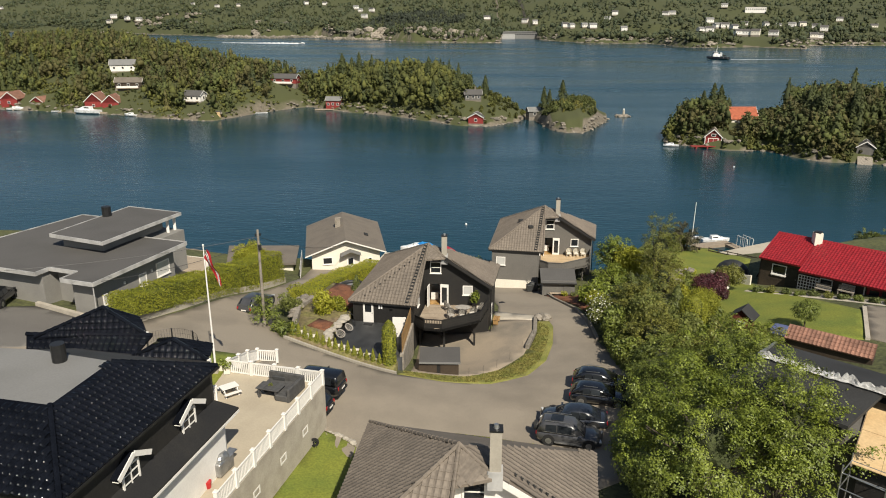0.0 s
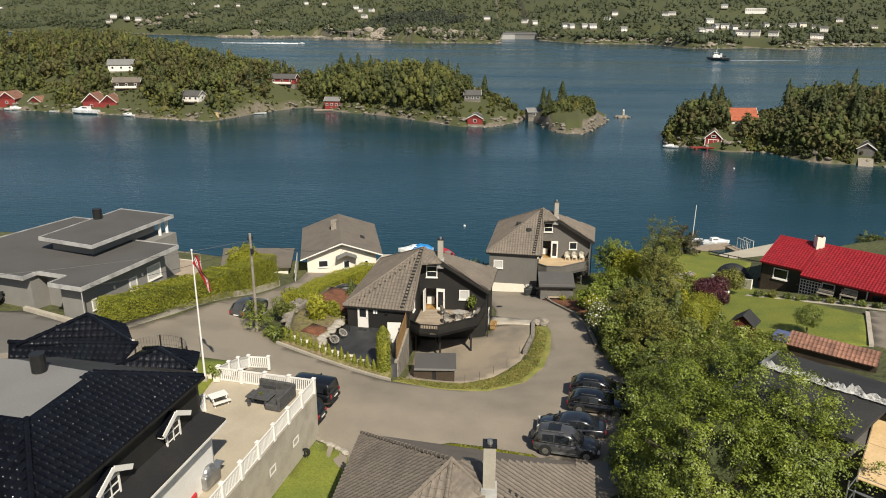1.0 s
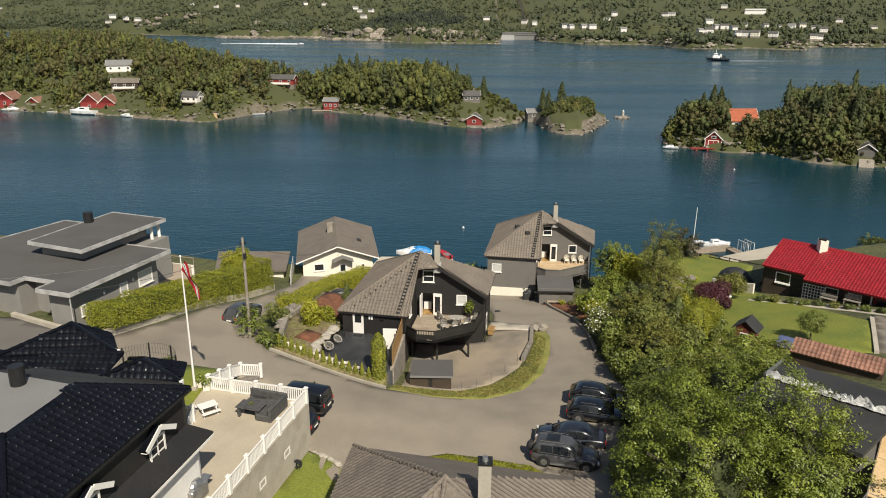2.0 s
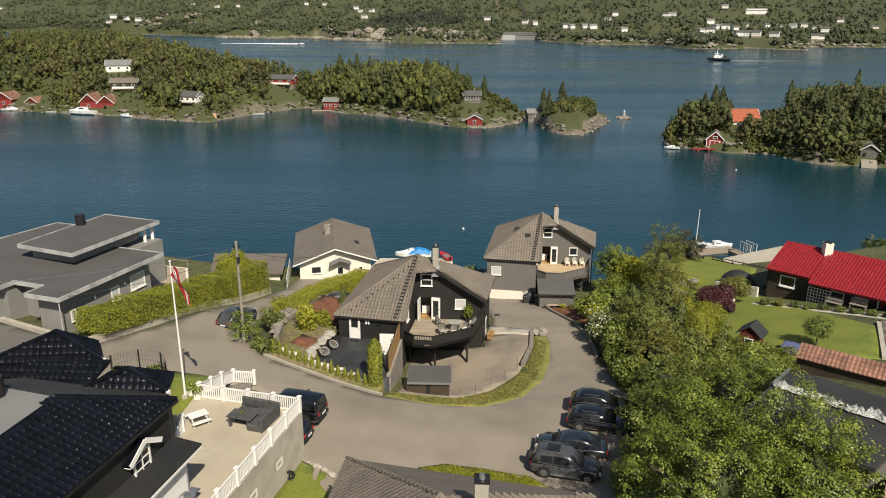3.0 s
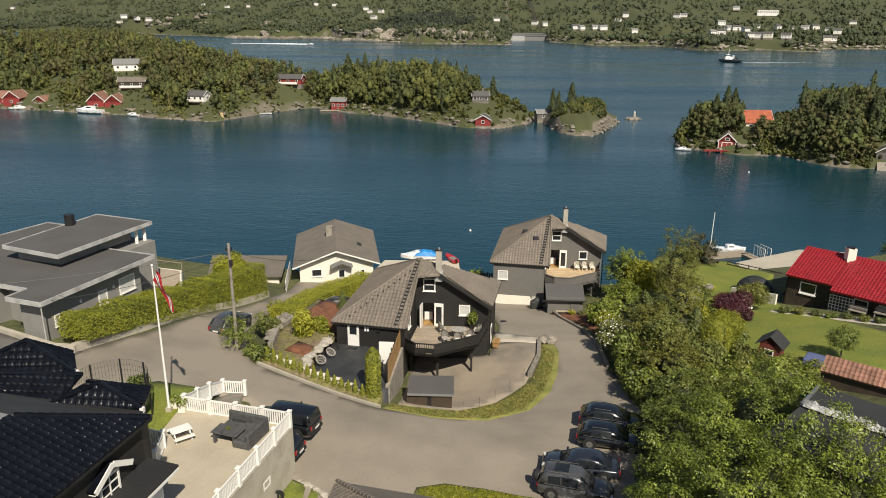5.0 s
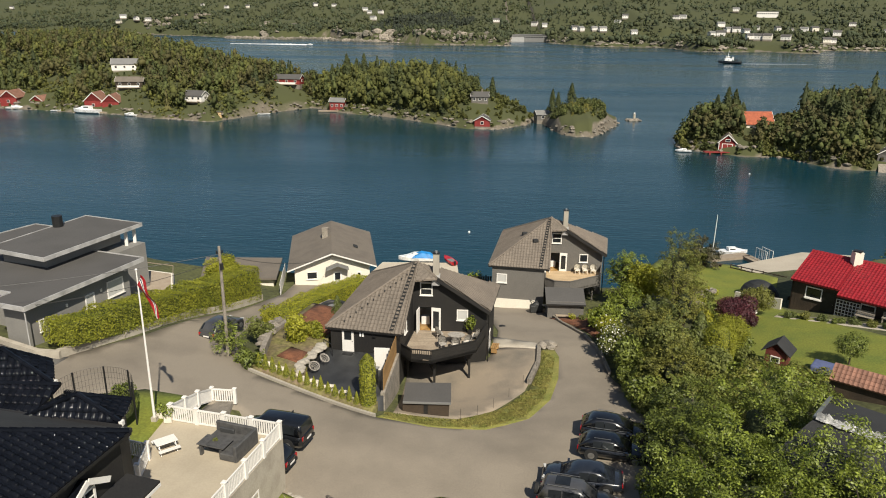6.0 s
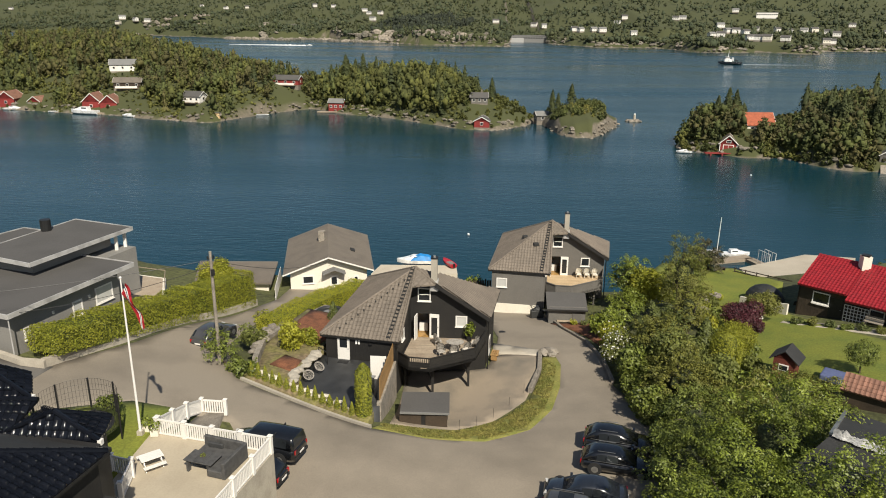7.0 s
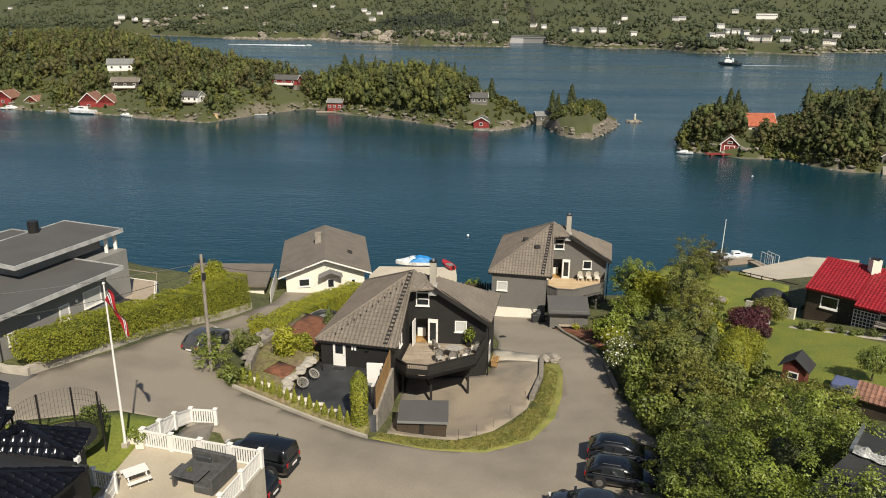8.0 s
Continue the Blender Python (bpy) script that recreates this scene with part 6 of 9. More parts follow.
def hedge(name, label, path, w, h, mat, seed, leaf=0.13, density=46):
    """A clipped hedge along plan points with the base height; h: heights at the points."""
    rng = np.random.default_rng(seed)
    t = thing(name, label, "hedge", path[0])
    cs, ns = [], []
    core = bmesh.new()
    rows = []
    for i, p in enumerate(path):
        a, b = Vector(path[max(0, i - 1)]), Vector(path[min(len(path) - 1, i + 1)])
        d, out = frame_axes(a, b)
        p = Vector(p) + (d * 0.4 if i == 0 else d * -0.4 if i == len(path) - 1 else Vector())
        rows.append([core.verts.new(p + out * s * w * 0.40 + Vector((0, 0, z))) for s, z in ((1, -0.2), (1, h[i] * 0.9), (-1, h[i] * 0.9), (-1, -0.2))])
    for r, s in zip(rows, rows[1:]):
        for k in range(4):
            core.faces.new((r[k], r[(k + 1) % 4], s[(k + 1) % 4], s[k]))
    core.faces.new(rows[0])
    core.faces.new(rows[-1][::-1])
    for i, (p, q) in enumerate(zip(path, path[1:])):
        p, q = Vector(p), Vector(q)
        d, out = frame_axes(p, q)
        L = math.dist(p.xy, q.xy)
        n = int(density * L * (w + 2 * max(h[i], h[i + 1])))
        f = rng.random(n)
        hh = h[i] + (h[i + 1] - h[i]) * f
        s = rng.random(n) * (w + 2 * hh)
        side = np.where(s < hh, 1, np.where(s > hh + w, -1, 0))
        across = np.where(side == 1, w / 2, np.where(side == -1, -w / 2, w / 2 - (s - hh)))
        z = np.where(side == 1, s, np.where(side == -1, w + 2 * hh - s, hh))
        base = np.array(p)[None] * (1 - f[:, None]) + np.array(q)[None] * f[:, None]
        wav = np.array([noise.noise((x * 0.9, y * 0.9, zz * 0.9 + seed)) for x, y, zz in zip(base[:, 0], base[:, 1], z)])
        o = np.array(out)
        cs.append(base + o * (across * (1 + 0.16 * wav))[:, None] + np.array((0, 0, 1)) * (z * (1 + 0.12 * wav))[:, None] + rng.normal(size=(n, 3)) * 0.06)
        ns.append(o * side[:, None] + np.array((0, 0, 1)) * (side == 0)[:, None] + np.array((0, 0, 0.3)) + 0.42 * rng.normal(size=(n, 3)))
    for p, q, hh in ((path[0], path[1], h[0]), (path[-1], path[-2], h[-1])):
        d, out = frame_axes(p, q)
        n = int(density * w * hh * 1.3)
        a, z = rng.uniform(-0.5, 0.5, n) * w, rng.random(n) * hh
        cs.append(np.array(p) + np.array(out) * a[:, None] + np.array((0, 0, 1)) * z[:, None] + rng.normal(size=(n, 3)) * 0.1)
        ns.append(-np.array(d) + np.array((0, 0, 0.3)) + 0.42 * rng.normal(size=(n, 3)))
    cs, ns = np.concatenate(cs), np.concatenate(ns)
    # core is added to stop see-through, dark as the hedge's shaded inside
    part("dark_core", core, "leaf_dark", t, placed=True)
    part("foliage", leaves_mesh("foliage", cs - np.array(path[0]), ns, leaf, rng), mat, t)
    return t


hedge("hedge", "broad clipped green hedge on a low concrete wall", [(-28.9, 51.6, 24.3), (-27.6, 56.8, 23.2), (-26.2, 63.6, 21.4), (-25.1, 69.6, 19.9), (-24.0, 76.0, 18.3)], 2.5, [1.5, 1.9, 2.3, 2.8, 3.4], "leaf_hedge", 11, 0.062, 210)
hedge("hedge", "low yellow-green hedge along the bungalow's drive", [(-18.0, 65.2, 20.2), (-17.0, 70, 19.1), (-15.9, 76, 17.9), (-13.4, 83.8, 16.7)], 2.4, [1.1, 1.5, 1.7, 1.5], "leaf_yellow", 12, 0.058, 220)
shrub("tall loose golden conifer standing up from the hedge", (-26.4, 75.0, 18.5), (1.5, 1.4, 2.7), "leaf_yellow", 0.085, 95, 16, 13, name="golden_conifer")
shrub("loose green shrub at the hedge end", (-29.5, 81, 18.0), 1.3, "leaf_bright", seed=14, leaf=0.12, density=35)
broadleaf("shrub_tree", "bushy green shrub tree beside the utility pole", (-18.9, 57.2, 21.2), (-19.2, 57.2, 22.5), (1.35, 1.2, 1.6), "leaf_bright", 0.06, 170, 16, 15, "shrub", 1.0, 0.1, spray=0.36)
shrub("low ground-covering shrub by the kerb", (-17.3, 56.0, 21.2), (1.2, 0.9, 0.5), "leaf_mid", seed=16)
shrub("grey-green shrub beside the parked car", (-18.0, 60.6, 21.3), (1.2, 1.2, 0.7), "leaf_grey", seed=17)
shrub("round yellow-green shrub in the bed", (-14.7, 60.2, 21.1), (1.05, 1.05, 1.25), "leaf_yellow", seed=18, density=80)
shrub("small olive shrub in the bed", (-13.5, 61.5, 20.95), (0.75, 0.75, 0.8), "leaf_hedge", seed=19, density=80)
shrub("dwarf shrub at the hedge foot", (-18.6, 66.4, 20.0), (1.1, 1.0, 0.8), "leaf_hedge", seed=20)
column_bush("small dark conifer on the mulch", (-12.9, 66.6, 20.7), 0.55, 1.9, "leaf_dark", 21, name="conifer")
column_bush("tall clipped green thuja column by the screen fence", (-7.85, 52.5, 20.1), 0.56, 3.9, "leaf_hedge", 22, 0.055, 260, blunt=True)
rng0 = random.Random(5)
KX, KY = (lambda f: lerp(-16.4, -8.65, f)), (lambda f: lerp(55.5, 52.5, f) + 0.15 * math.sin(math.pi * f))
for i in range(15):
    f = i / 14
    column_bush("small pointed thuja in a row above the kerb", (KX(f), KY(f), height(KX(f), KY(f)) + 0.22), rng0.uniform(0.23, 0.29), rng0.uniform(1.1, 1.45), "leaf_hedge", 30 + i, 0.032, 520, group="thuja row above the kerb")

# the belt of trees and shrubs east of the lane
broadleaf("big_tree", "large bright-green ash tree with a tall spreading crown", (11.8, 33.4, 20.6), (11.4, 33.2, 26.4), (4.4, 4.3, 4.9), "leaf_bright", 0.066, 215, 60, 41, trunk=0.32, spray=0.72, gap=-0.14)
broadleaf("big_tree", "bright-green ash tree with bare twigs beside the felt roof", (14.6, 32.4, 20.6), (15.3, 33.0, 26.4), (3.7, 3.9, 4.0), "leaf_bright", 0.066, 215, 50, 42, trunk=0.25, spray=0.72, gap=-0.06)
broadleaf("big_tree", "bright-green tree rising behind the ash trees", (14.4, 42.8, 20.4), (14.8, 42.4, 25.2), (3.7, 3.5, 3.8), "leaf_bright", 0.07, 200, 50, 43, trunk=0.25, spray=0.7, gap=-0.14)
broadleaf("tree", "dense mid-green tree behind the parked cars", (11.4, 44.4, 20.2), (11.2, 44.3, 22.7), (2.6, 3.4, 2.7), "leaf_mid", 0.072, 190, 36, 44, spray=0.65, gap=-0.16)
broadleaf("tree", "dark grey-green tree at the felt roof's edge", (17.2, 46.4, 20.4), (17.9, 46.2, 23.8), (2.5, 2.9, 2.9), "leaf_mid", 0.07, 190, 30, 46, spray=0.6, gap=-0.18)
broadleaf("tree", "mid-green tree on the bank behind the parking", (13.4, 50.4, 20.0), (13.4, 50.2, 22.0), (2.6, 3.2, 2.3), "leaf_mid", 0.074, 180, 30, 146, spray=0.6, gap=-0.18)
broadleaf("tree", "low olive tree between the bank and the pantile shed", (17.0, 51.4, 20.2), (17.0, 51.2, 21.9), (2.4, 2.4, 1.9), "leaf_olive", 0.074, 180, 30, 142, spray=0.6, gap=-0.18)
broadleaf("tree", "grey-green willow-like tree above the pantile shed", (19.6, 52.5, 20.4), (20.5, 54.6, 21.9), (3.4, 2.0, 1.8), "leaf_olive", 0.075, 190, 36, 45)
broadleaf("tree", "olive-green tree on the bank of the lane", (13.8, 56.5, 19.6), (13.8, 56.0, 21.7), (2.5, 3.2, 2.3), "leaf_olive", 0.085, 200, 28, 47)
broadleaf("tree", "leafy olive shrub tree over the lane kerb", (13.8, 62.5, 19.2), (13.8, 62.3, 21.4), (2.4, 2.9, 2.2), "leaf_olive", 0.085, 200, 26, 48)
broadleaf("tree", "tall airy olive-green birch tree", (18.0, 75.0, 18.3), (18.2, 75.0, 22.9), (2.2, 2.1, 4.4), "leaf_olive", 0.07, 150, 44, 49)
broadleaf("tree", "tall airy olive tree behind the shrubs", (17.5, 70.0, 18.8), (17.5, 70.0, 21.6), (2.0, 1.9, 3.0), "leaf_olive", 0.08, 160, 34, 50)
broadleaf("tree", "dark-green tree in the middle of the belt", (14.6, 67.5, 19.0), (14.6, 67.5, 21.0), (2.3, 2.4, 1.9), "leaf_dark", 0.085, 180, 24, 51)
broadleaf("tree", "green tree beside the grey house", (14.4, 82.0, 16.6), (14.6, 82.0, 20.3), (1.9, 1.9, 2.5), "leaf_bright", 0.085, 190, 24, 52)
broadleaf("tree", "green tree below the grey house", (13.4, 76.8, 17.4), (13.6, 76.8, 19.2), (1.9, 2.1, 1.6), "leaf_bright", 0.085, 190, 24, 53)
shrub("yellow-leaved shrub behind the trees", (16.2, 80.5, 17.6), (1.9, 1.7, 2.6), "leaf_yellow", 0.12, 44, 12, 54)
broadleaf("tree", "dark broad conifer at the shore end of the garden", (26.4, 95.5, height(26.4, 95.5) - 0.1), (26.4, 95.5, 18.2), (2.1, 1.9, 2.4), "leaf_brown", 0.09, 170, 22, 55)
broadleaf("tree", "green tree at the garden edge", (19.6, 79.0, 18.2), (19.6, 79.0, 21.2), (2.0, 2.0, 2.6), "leaf_mid", 0.11, 120, 20, 56)
column_bush("dark clipped yew column", (18.0, 66.0, 19.3), 1.0, 3.2, "leaf_dark", 57, 0.1, 80, name="yew")
column_bush("broad weeping golden-green conifer", (18.6, 62.6, 19.6), 1.25, 3.1, "leaf_hedge", 58, 0.06, 260, name="golden_conifer", blunt=True)
shrub("rounded yellow-green conifer shrub", (19.9, 65.4, 19.3), (1.5, 1.5, 1.5), "leaf_hedge", 0.06, 170, 12, 358)
shrub("round purple-leaved maple shrub on the lawn", (23.2, 71.8, 19.0), (1.6, 1.5, 1.4), "leaf_purple", 0.07, 190, 14, 59, name="purple_shrub")
shrub("rounded green shrub beside the purple one", (25.6, 74.8, 19.2), (1.3, 1.3, 1.2), "leaf_olive", 0.07, 190, 10, 60)
shrub("rhododendron with pale blossom at the lane", (10.7, 68.0, 18.8), (1.2, 1.3, 1.2), "leaf_hedge", 0.11, 60, 9, 61, extra=("flower_white", 220))
shrub("white-flowering shrub over the lane kerb", (10.6, 64.6, 19.1), (1.0, 1.1, 1.5), "leaf_grey", 0.1, 60, 9, 62, extra=("flower_white", 500))
shrub("light green shrub by the lane bend", (11.2, 71.0, 18.4), (1.4, 1.3, 1.4), "leaf_bright", 0.11, 60, 9, 63)
shrub("low green shrub by the lane bend", (10.5, 73.8, 17.8), (0.9, 0.9, 0.8), "leaf_hedge", 0.1, 60, 8, 64)
shrub("green shrub over the lane edge", (11.4, 60.5, 19.4), (1.4, 1.5, 1.5), "leaf_mid", 0.12, 55, 10, 65)
shrub("green shrub at the parking edge", (11.6, 54.8, 19.6), (1.5, 1.6, 1.6), "leaf_mid", 0.12, 55, 10, 66)
shrub("bramble shrub in the belt", (14.6, 60.5, 19.4), (2.2, 2.2, 2.0), "leaf_grey", 0.12, 50, 12, 67)
shrub("bramble shrub behind the hut", (19.6, 57.6, 20.2), (1.8, 1.2, 0.7), "leaf_grey", 0.12, 50, 12, 68)
shrub("bramble shrub under the willow", (18.4, 56.0, 20.2), (2.0, 1.8, 1.1), "leaf_bright", 0.12, 50, 12, 69)
shrub("olive shrub in the belt", (16.2, 57.5, 19.9), (2.0, 2.2, 1.6), "leaf_grey", 0.12, 50, 12, 70)
for i, (x, y, r, m) in enumerate(((20.6, 70.4, 0.9, "leaf_mid"), (22.0, 69.6, 0.7, "leaf_grey"), (21.2, 78.5, 1.0, "leaf_hedge"), (23.0, 81.0, 0.8, "leaf_grey"), (24.0, 83.5, 0.7, "leaf_yellow"), (21.0, 84.2, 1.0, "leaf_bright"), (20.4, 73.2, 1.1, "leaf_yellow"), (20.2, 76.0, 1.2, "leaf_olive"), (22.3, 76.6, 0.8, "leaf_mid"), (23.6, 78.4, 0.8, "leaf_olive"), (21.6, 67.2, 0.8, "leaf_olive"), (21.4, 65.0, 0.9, "leaf_mid"), (21.0, 62.6, 0.8, "leaf_grey"))):
    shrub("low mixed shrub in the rock garden", (x, y, height(x, y)), r, m, 0.1, 60, 8, 80 + i, flat=0.7)
d0 = Vector((0.76, -0.65, 0))
for i in range(11):
    p = Vector((28.4, 73.6, 0)) + d0 * i * 1.35
    shrub("small clipped border shrub below the red-roofed house", (p.x, p.y, height(p.x, p.y)), (0.6, 0.5, 0.3), ("leaf_dark", "leaf_olive", "leaf_dark", "leaf_mid")[i % 4], 0.055, 300, 6, 100 + i)
top = thing("topiary", "ball-clipped standard tree on the lawn", "tree", (27.4, 59.9, height(27.4, 59.9)))
part("trunk", rod(bmesh.new(), (0, 0, -0.1), (0, 0, 1.3), 0.07, 8, 0.05), "bark", top)
rngt = np.random.default_rng(115)
cs, ns = lobe_points([((0, 0, 1.7), (1.0, 1.0, 0.8))], 330, rngt, 0.3)
part("crown", leaves_mesh("crown", cs, ns, 0.06, rngt), "leaf_mid", top)
for i, (x, y) in enumerate(((-31, 98), (-28, 101), (-25, 103), (-22, 104.5), (-34, 94), (-20, 106))):
    shrub("yellow-green shore shrub below the bungalow", (x, y, height(x, y) - 0.2), (1.8, 1.5, 1.4), "leaf_yellow", 0.14, 36, 8, 120 + i)
for i, (x, y) in enumerate(((-1.6, 90.5),)):
    shrub("green shrub on the slope below the houses", (x, y, height(x, y)), (1.3, 1.2, 1.6), "leaf_bright", 0.13, 40, 8, 130 + i)
broadleaf("tree", "dark-green tree on the shore", (63.5, 118, height(63.5, 118) - 0.1), (63.5, 118, 10.6), (4.0, 3.4, 3.0), "leaf_dark", 0.13, 95, 18, 140)
broadleaf("tree", "dark-green tree beyond the red-roofed house", (70, 112, height(70, 112) - 0.1), (70, 112, 11.5), (4.2, 3.6, 4.2), "leaf_dark", 0.13, 80, 18, 141)

for i, (x, y, r) in enumerate(((11.0, 58.9, 0.9), (11.3, 56.6, 1.0), (11.7, 53.8, 1.1), (12.1, 51.3, 1.2), (12.1, 48.6, 1.2), (11.0, 46.0, 1.3), (10.2, 42.6, 1.4), (9.6, 39.6, 1.6), (11.5, 62.2, 0.9), (9.2, 36.6, 1.8), (11.4, 40.8, 1.8))):
    shrub("leafy shrub along the parking edge", (x, y, height(x, y)), (r, r * 1.2, r), ("leaf_mid", "leaf_bright", "leaf_grey")[i % 3], 0.085, 95, 9, 150 + i)


for i, (x, y, r, m) in enumerate(((8.6, 76.2, 0.45, "leaf_yellow"), (9.6, 76.0, 0.4, "leaf_grey"), (10.3, 74.6, 0.5, "leaf_hedge"), (10.0, 73.2, 0.4, "leaf_grey"), (10.8, 72.4, 0.6, "leaf_yellow"))):
    shrub("small low plant on the mulch strip", (x, y, height(x, y) + 0.1), (r, r, r * 0.6), m, 0.06, 120, 5, 190 + i)


# ---- far woods ----
def quads_and_cores(name, cs, ns, size, rng, cores, squash=0.7, bend=0.18):
    """One mesh of single leaves and of the leafy masses behind them: cores are (points, triangles) pairs."""
    n = len(cs)
    nrm = ns / (np.linalg.norm(ns, axis=1, keepdims=True) + 1e-9)
    u = np.cross(nrm, rng.normal(size=(n, 3)))
    u /= np.linalg.norm(u, axis=1, keepdims=True) + 1e-9
    v = np.cross(nrm, u)
    s = (size * rng.uniform(0.6, 1.35, n))[:, None]
    a, b, lift = u * s, v * s * squash, nrm * s * bend
    leaf = np.stack([cs - a, cs - b + lift, cs + a, cs + b + lift], 1).reshape(-1, 3)
    verts, loops, starts = [leaf], [np.arange(n * 4)], [np.arange(0, n * 4, 4)]
    k, at = n * 4, n * 4
    for pts, tris in cores:
        verts.append(pts)
        loops.append((tris + k).ravel())
        starts.append(at + 3 * np.arange(len(tris)))
        k += len(pts)
        at += 3 * len(tris)
    verts, loops, starts = np.concatenate(verts), np.concatenate(loops), np.concatenate(starts)
    me = bpy.data.meshes.new(name)
    me.vertices.add(len(verts))
    me.vertices.foreach_set("co", verts.astype(np.float32).ravel())
    me.loops.add(len(loops))
    me.loops.foreach_set("vertex_index", loops.astype(np.int32))
    me.polygons.add(len(starts))
    me.polygons.foreach_set("loop_start", starts.astype(np.int32))
    me.update(calc_edges=True)
    me.shade_smooth()
    return me


def round_template(level):
    bm = bmesh.new()
    bmesh.ops.create_icosphere(bm, subdivisions=level, radius=1)
    bm.verts.ensure_lookup_table()
    out = np.array([v.co[:] for v in bm.verts]), np.array([[v.index for v in f.verts] for f in bm.faces])
    bm.free()
    return out


def spire_template(tiers=3, seg=7):
    """A conifer's mass: stacked skirts that narrow to a point."""
    pts, tris = [], []
    for t in range(tiers):
        z0, z1, r = t / tiers * 0.92, min(1.0, (t + 1.45) / tiers), 1 - t / tiers * 0.86
        k = len(pts)
        for q in range(seg):
            a = math.tau * (q + 0.4 * t) / seg
            pts.append((r * math.cos(a), r * math.sin(a), z0))
        pts.append((0, 0, z1))
        tris += [(k + q, k + (q + 1) % seg, k + seg) for q in range(seg)]
    return np.array(pts), np.array(tris)


ROUND_FAR, SPIRE = round_template(1), spire_template()


def wood(name, label, spots, mat, seed, leaves=(54, 70), leaf=0.5, conifer=0.3, kind="stuff", soft=0.7, far=False):
    """Many trees, each an uneven leafy mass with loose leaves over it: spots are x, y, ground height, tree height."""
    rng = np.random.default_rng(seed)
    cs, ns, cores = [], [], []
    for x, y, z, h in spots:
        n = int(rng.integers(*leaves))
        if rng.random() < conifer:
            wide = rng.uniform(0.17, 0.25) * h
            pts, tris = SPIRE
            pts = pts * np.array((wide * 0.8, wide * 0.8, h * 0.96)) * (1 + 0.16 * rng.normal(size=(len(pts), 1)) * (pts[:, 2:] < 0.9))
            cores.append((pts + np.array((x, y, z + 0.05 * h)), tris))
            f = rng.random(n) ** 0.8
            a = rng.uniform(0, math.tau, n)
            rad = wide * (1 - f) ** 0.9 * (0.9 + 0.3 * np.sin(f * 26))
            c = np.stack([x + rad * np.cos(a), y + rad * np.sin(a), z + h * (0.06 + 0.96 * f)], 1)
            d = np.stack([np.cos(a), np.sin(a), np.full(n, 0.6)], 1) + 0.3 * rng.normal(size=(n, 3))
        else:
            clumps = 1 if far else 4
            size = np.array((0.40, 0.40, 0.40) if far else (0.31, 0.31, 0.42)) * h * rng.uniform(0.8, 1.2, 3)
            mid = np.array((x, y, z + h * 0.52))
            each = max(3, n // clumps)
            pts, tris = ROUND_FAR
            c, d = [], []
            for k in range(clumps):
                f = (k + 0.5) / clumps
                turn = k * 2.4 + rng.uniform(0, 1.2)
                reach = 0.0 if far else math.sqrt(max(0.05, 1 - (1.7 * f - 0.85) ** 2)) * rng.uniform(0.35, 0.75)
                own = mid + size * np.array((reach * math.cos(turn), reach * math.sin(turn), 0.0 if far else 1.5 * f - 0.72))
                big = size * rng.uniform(0.5, 0.75) * (1.5 if far else 1.0)
                cores.append((own + pts * big * ((0.8 if far else 0.56) + 0.2 * rng.normal(size=(len(pts), 1))), tris))
                e = rng.normal(size=(each, 3))
                e /= np.linalg.norm(e, axis=1, keepdims=True)
                c.append(own + e * big * rng.uniform(0.55, 1.2, (each, 1)))
                d.append(e + soft * rng.normal(size=(each, 3)) + np.array((0, 0, 0.25)))
            c, d = np.concatenate(c), np.concatenate(d)
        cs.append(c)
        ns.append(d)
    cs, ns = np.concatenate(cs), np.concatenate(ns)
    me = quads_and_cores(name, cs, ns, leaf, rng, cores)
    return tagged(part(name, me, mat), label, "woodland", "", kind)


CLEAR = [(-199, 402, 10), (-182, 372, 10), (-138, 346, 8), (-107, 393, 10), (-77, 370, 6), (-188, 356, 12), (-7, 343, 6), (-5, 323, 7), (21, 342, 5), (83.5, 275, 5), (95, 288, 4), (126, 251, 5), (-238, 367, 10), (-225, 366, 8), (-245, 366, 6)]


def scatter(n, box_, test, tall, seed, edge=0.9):
    rnd = random.Random(seed)
    out = []
    x0, x1, y0, y1 = box_
    while len(out) < n:
        x, y = rnd.uniform(x0, x1), rnd.uniform(y0, y1)
        n -= 0.02
        z = height(x, y)
        if z < edge or any((x - a) ** 2 + (y - b) ** 2 < 0.5 * r * r for a, b, r in CLEAR):
            continue
        h = tall(x, y, z, rnd)
        if h and h > 2.2 and any(b - 40 < y < b + 2 and abs(x - a * y / b) < 0.8 * r for a, b, r in CLEAR):
            h = rnd.uniform(0.8, 2.0) if rnd.random() < 0.5 else 0
        if h and test(x, y, z, rnd):
            out.append((x, y, z - 0.2, h))
    return out


def west_tall(x, y, z, rnd):
    p = noise.noise((x * 0.03, y * 0.03, 2.0))
    if z < 2.6:
        return rnd.uniform(1.2, 3.0)
    return max(2.4, 7.8 + 5.0 * p + rnd.uniform(-1.5, 2.8))


def middle_tall(x, y, z, rnd):
    if z < 3.0:
        return rnd.uniform(1.0, 2.5)
    return rnd.uniform(8, 13) if x < -20 else rnd.uniform(5, 9) if x < -9 and y > 338 else rnd.uniform(1.2, 3.0)


def east_tall(x, y, z, rnd):
    if z < 1.4:
        return rnd.uniform(1.5, 3)
    f = x / (y - 4)
    if f < 0.318:
        return rnd.uniform(6, 10) * (0.6 if x < 74 else 1)
    if f < 0.402:
        return rnd.uniform(4.5, 7) if y < 281 else rnd.uniform(0.8, 1.4)
    return rnd.uniform(5.5, 9.5)


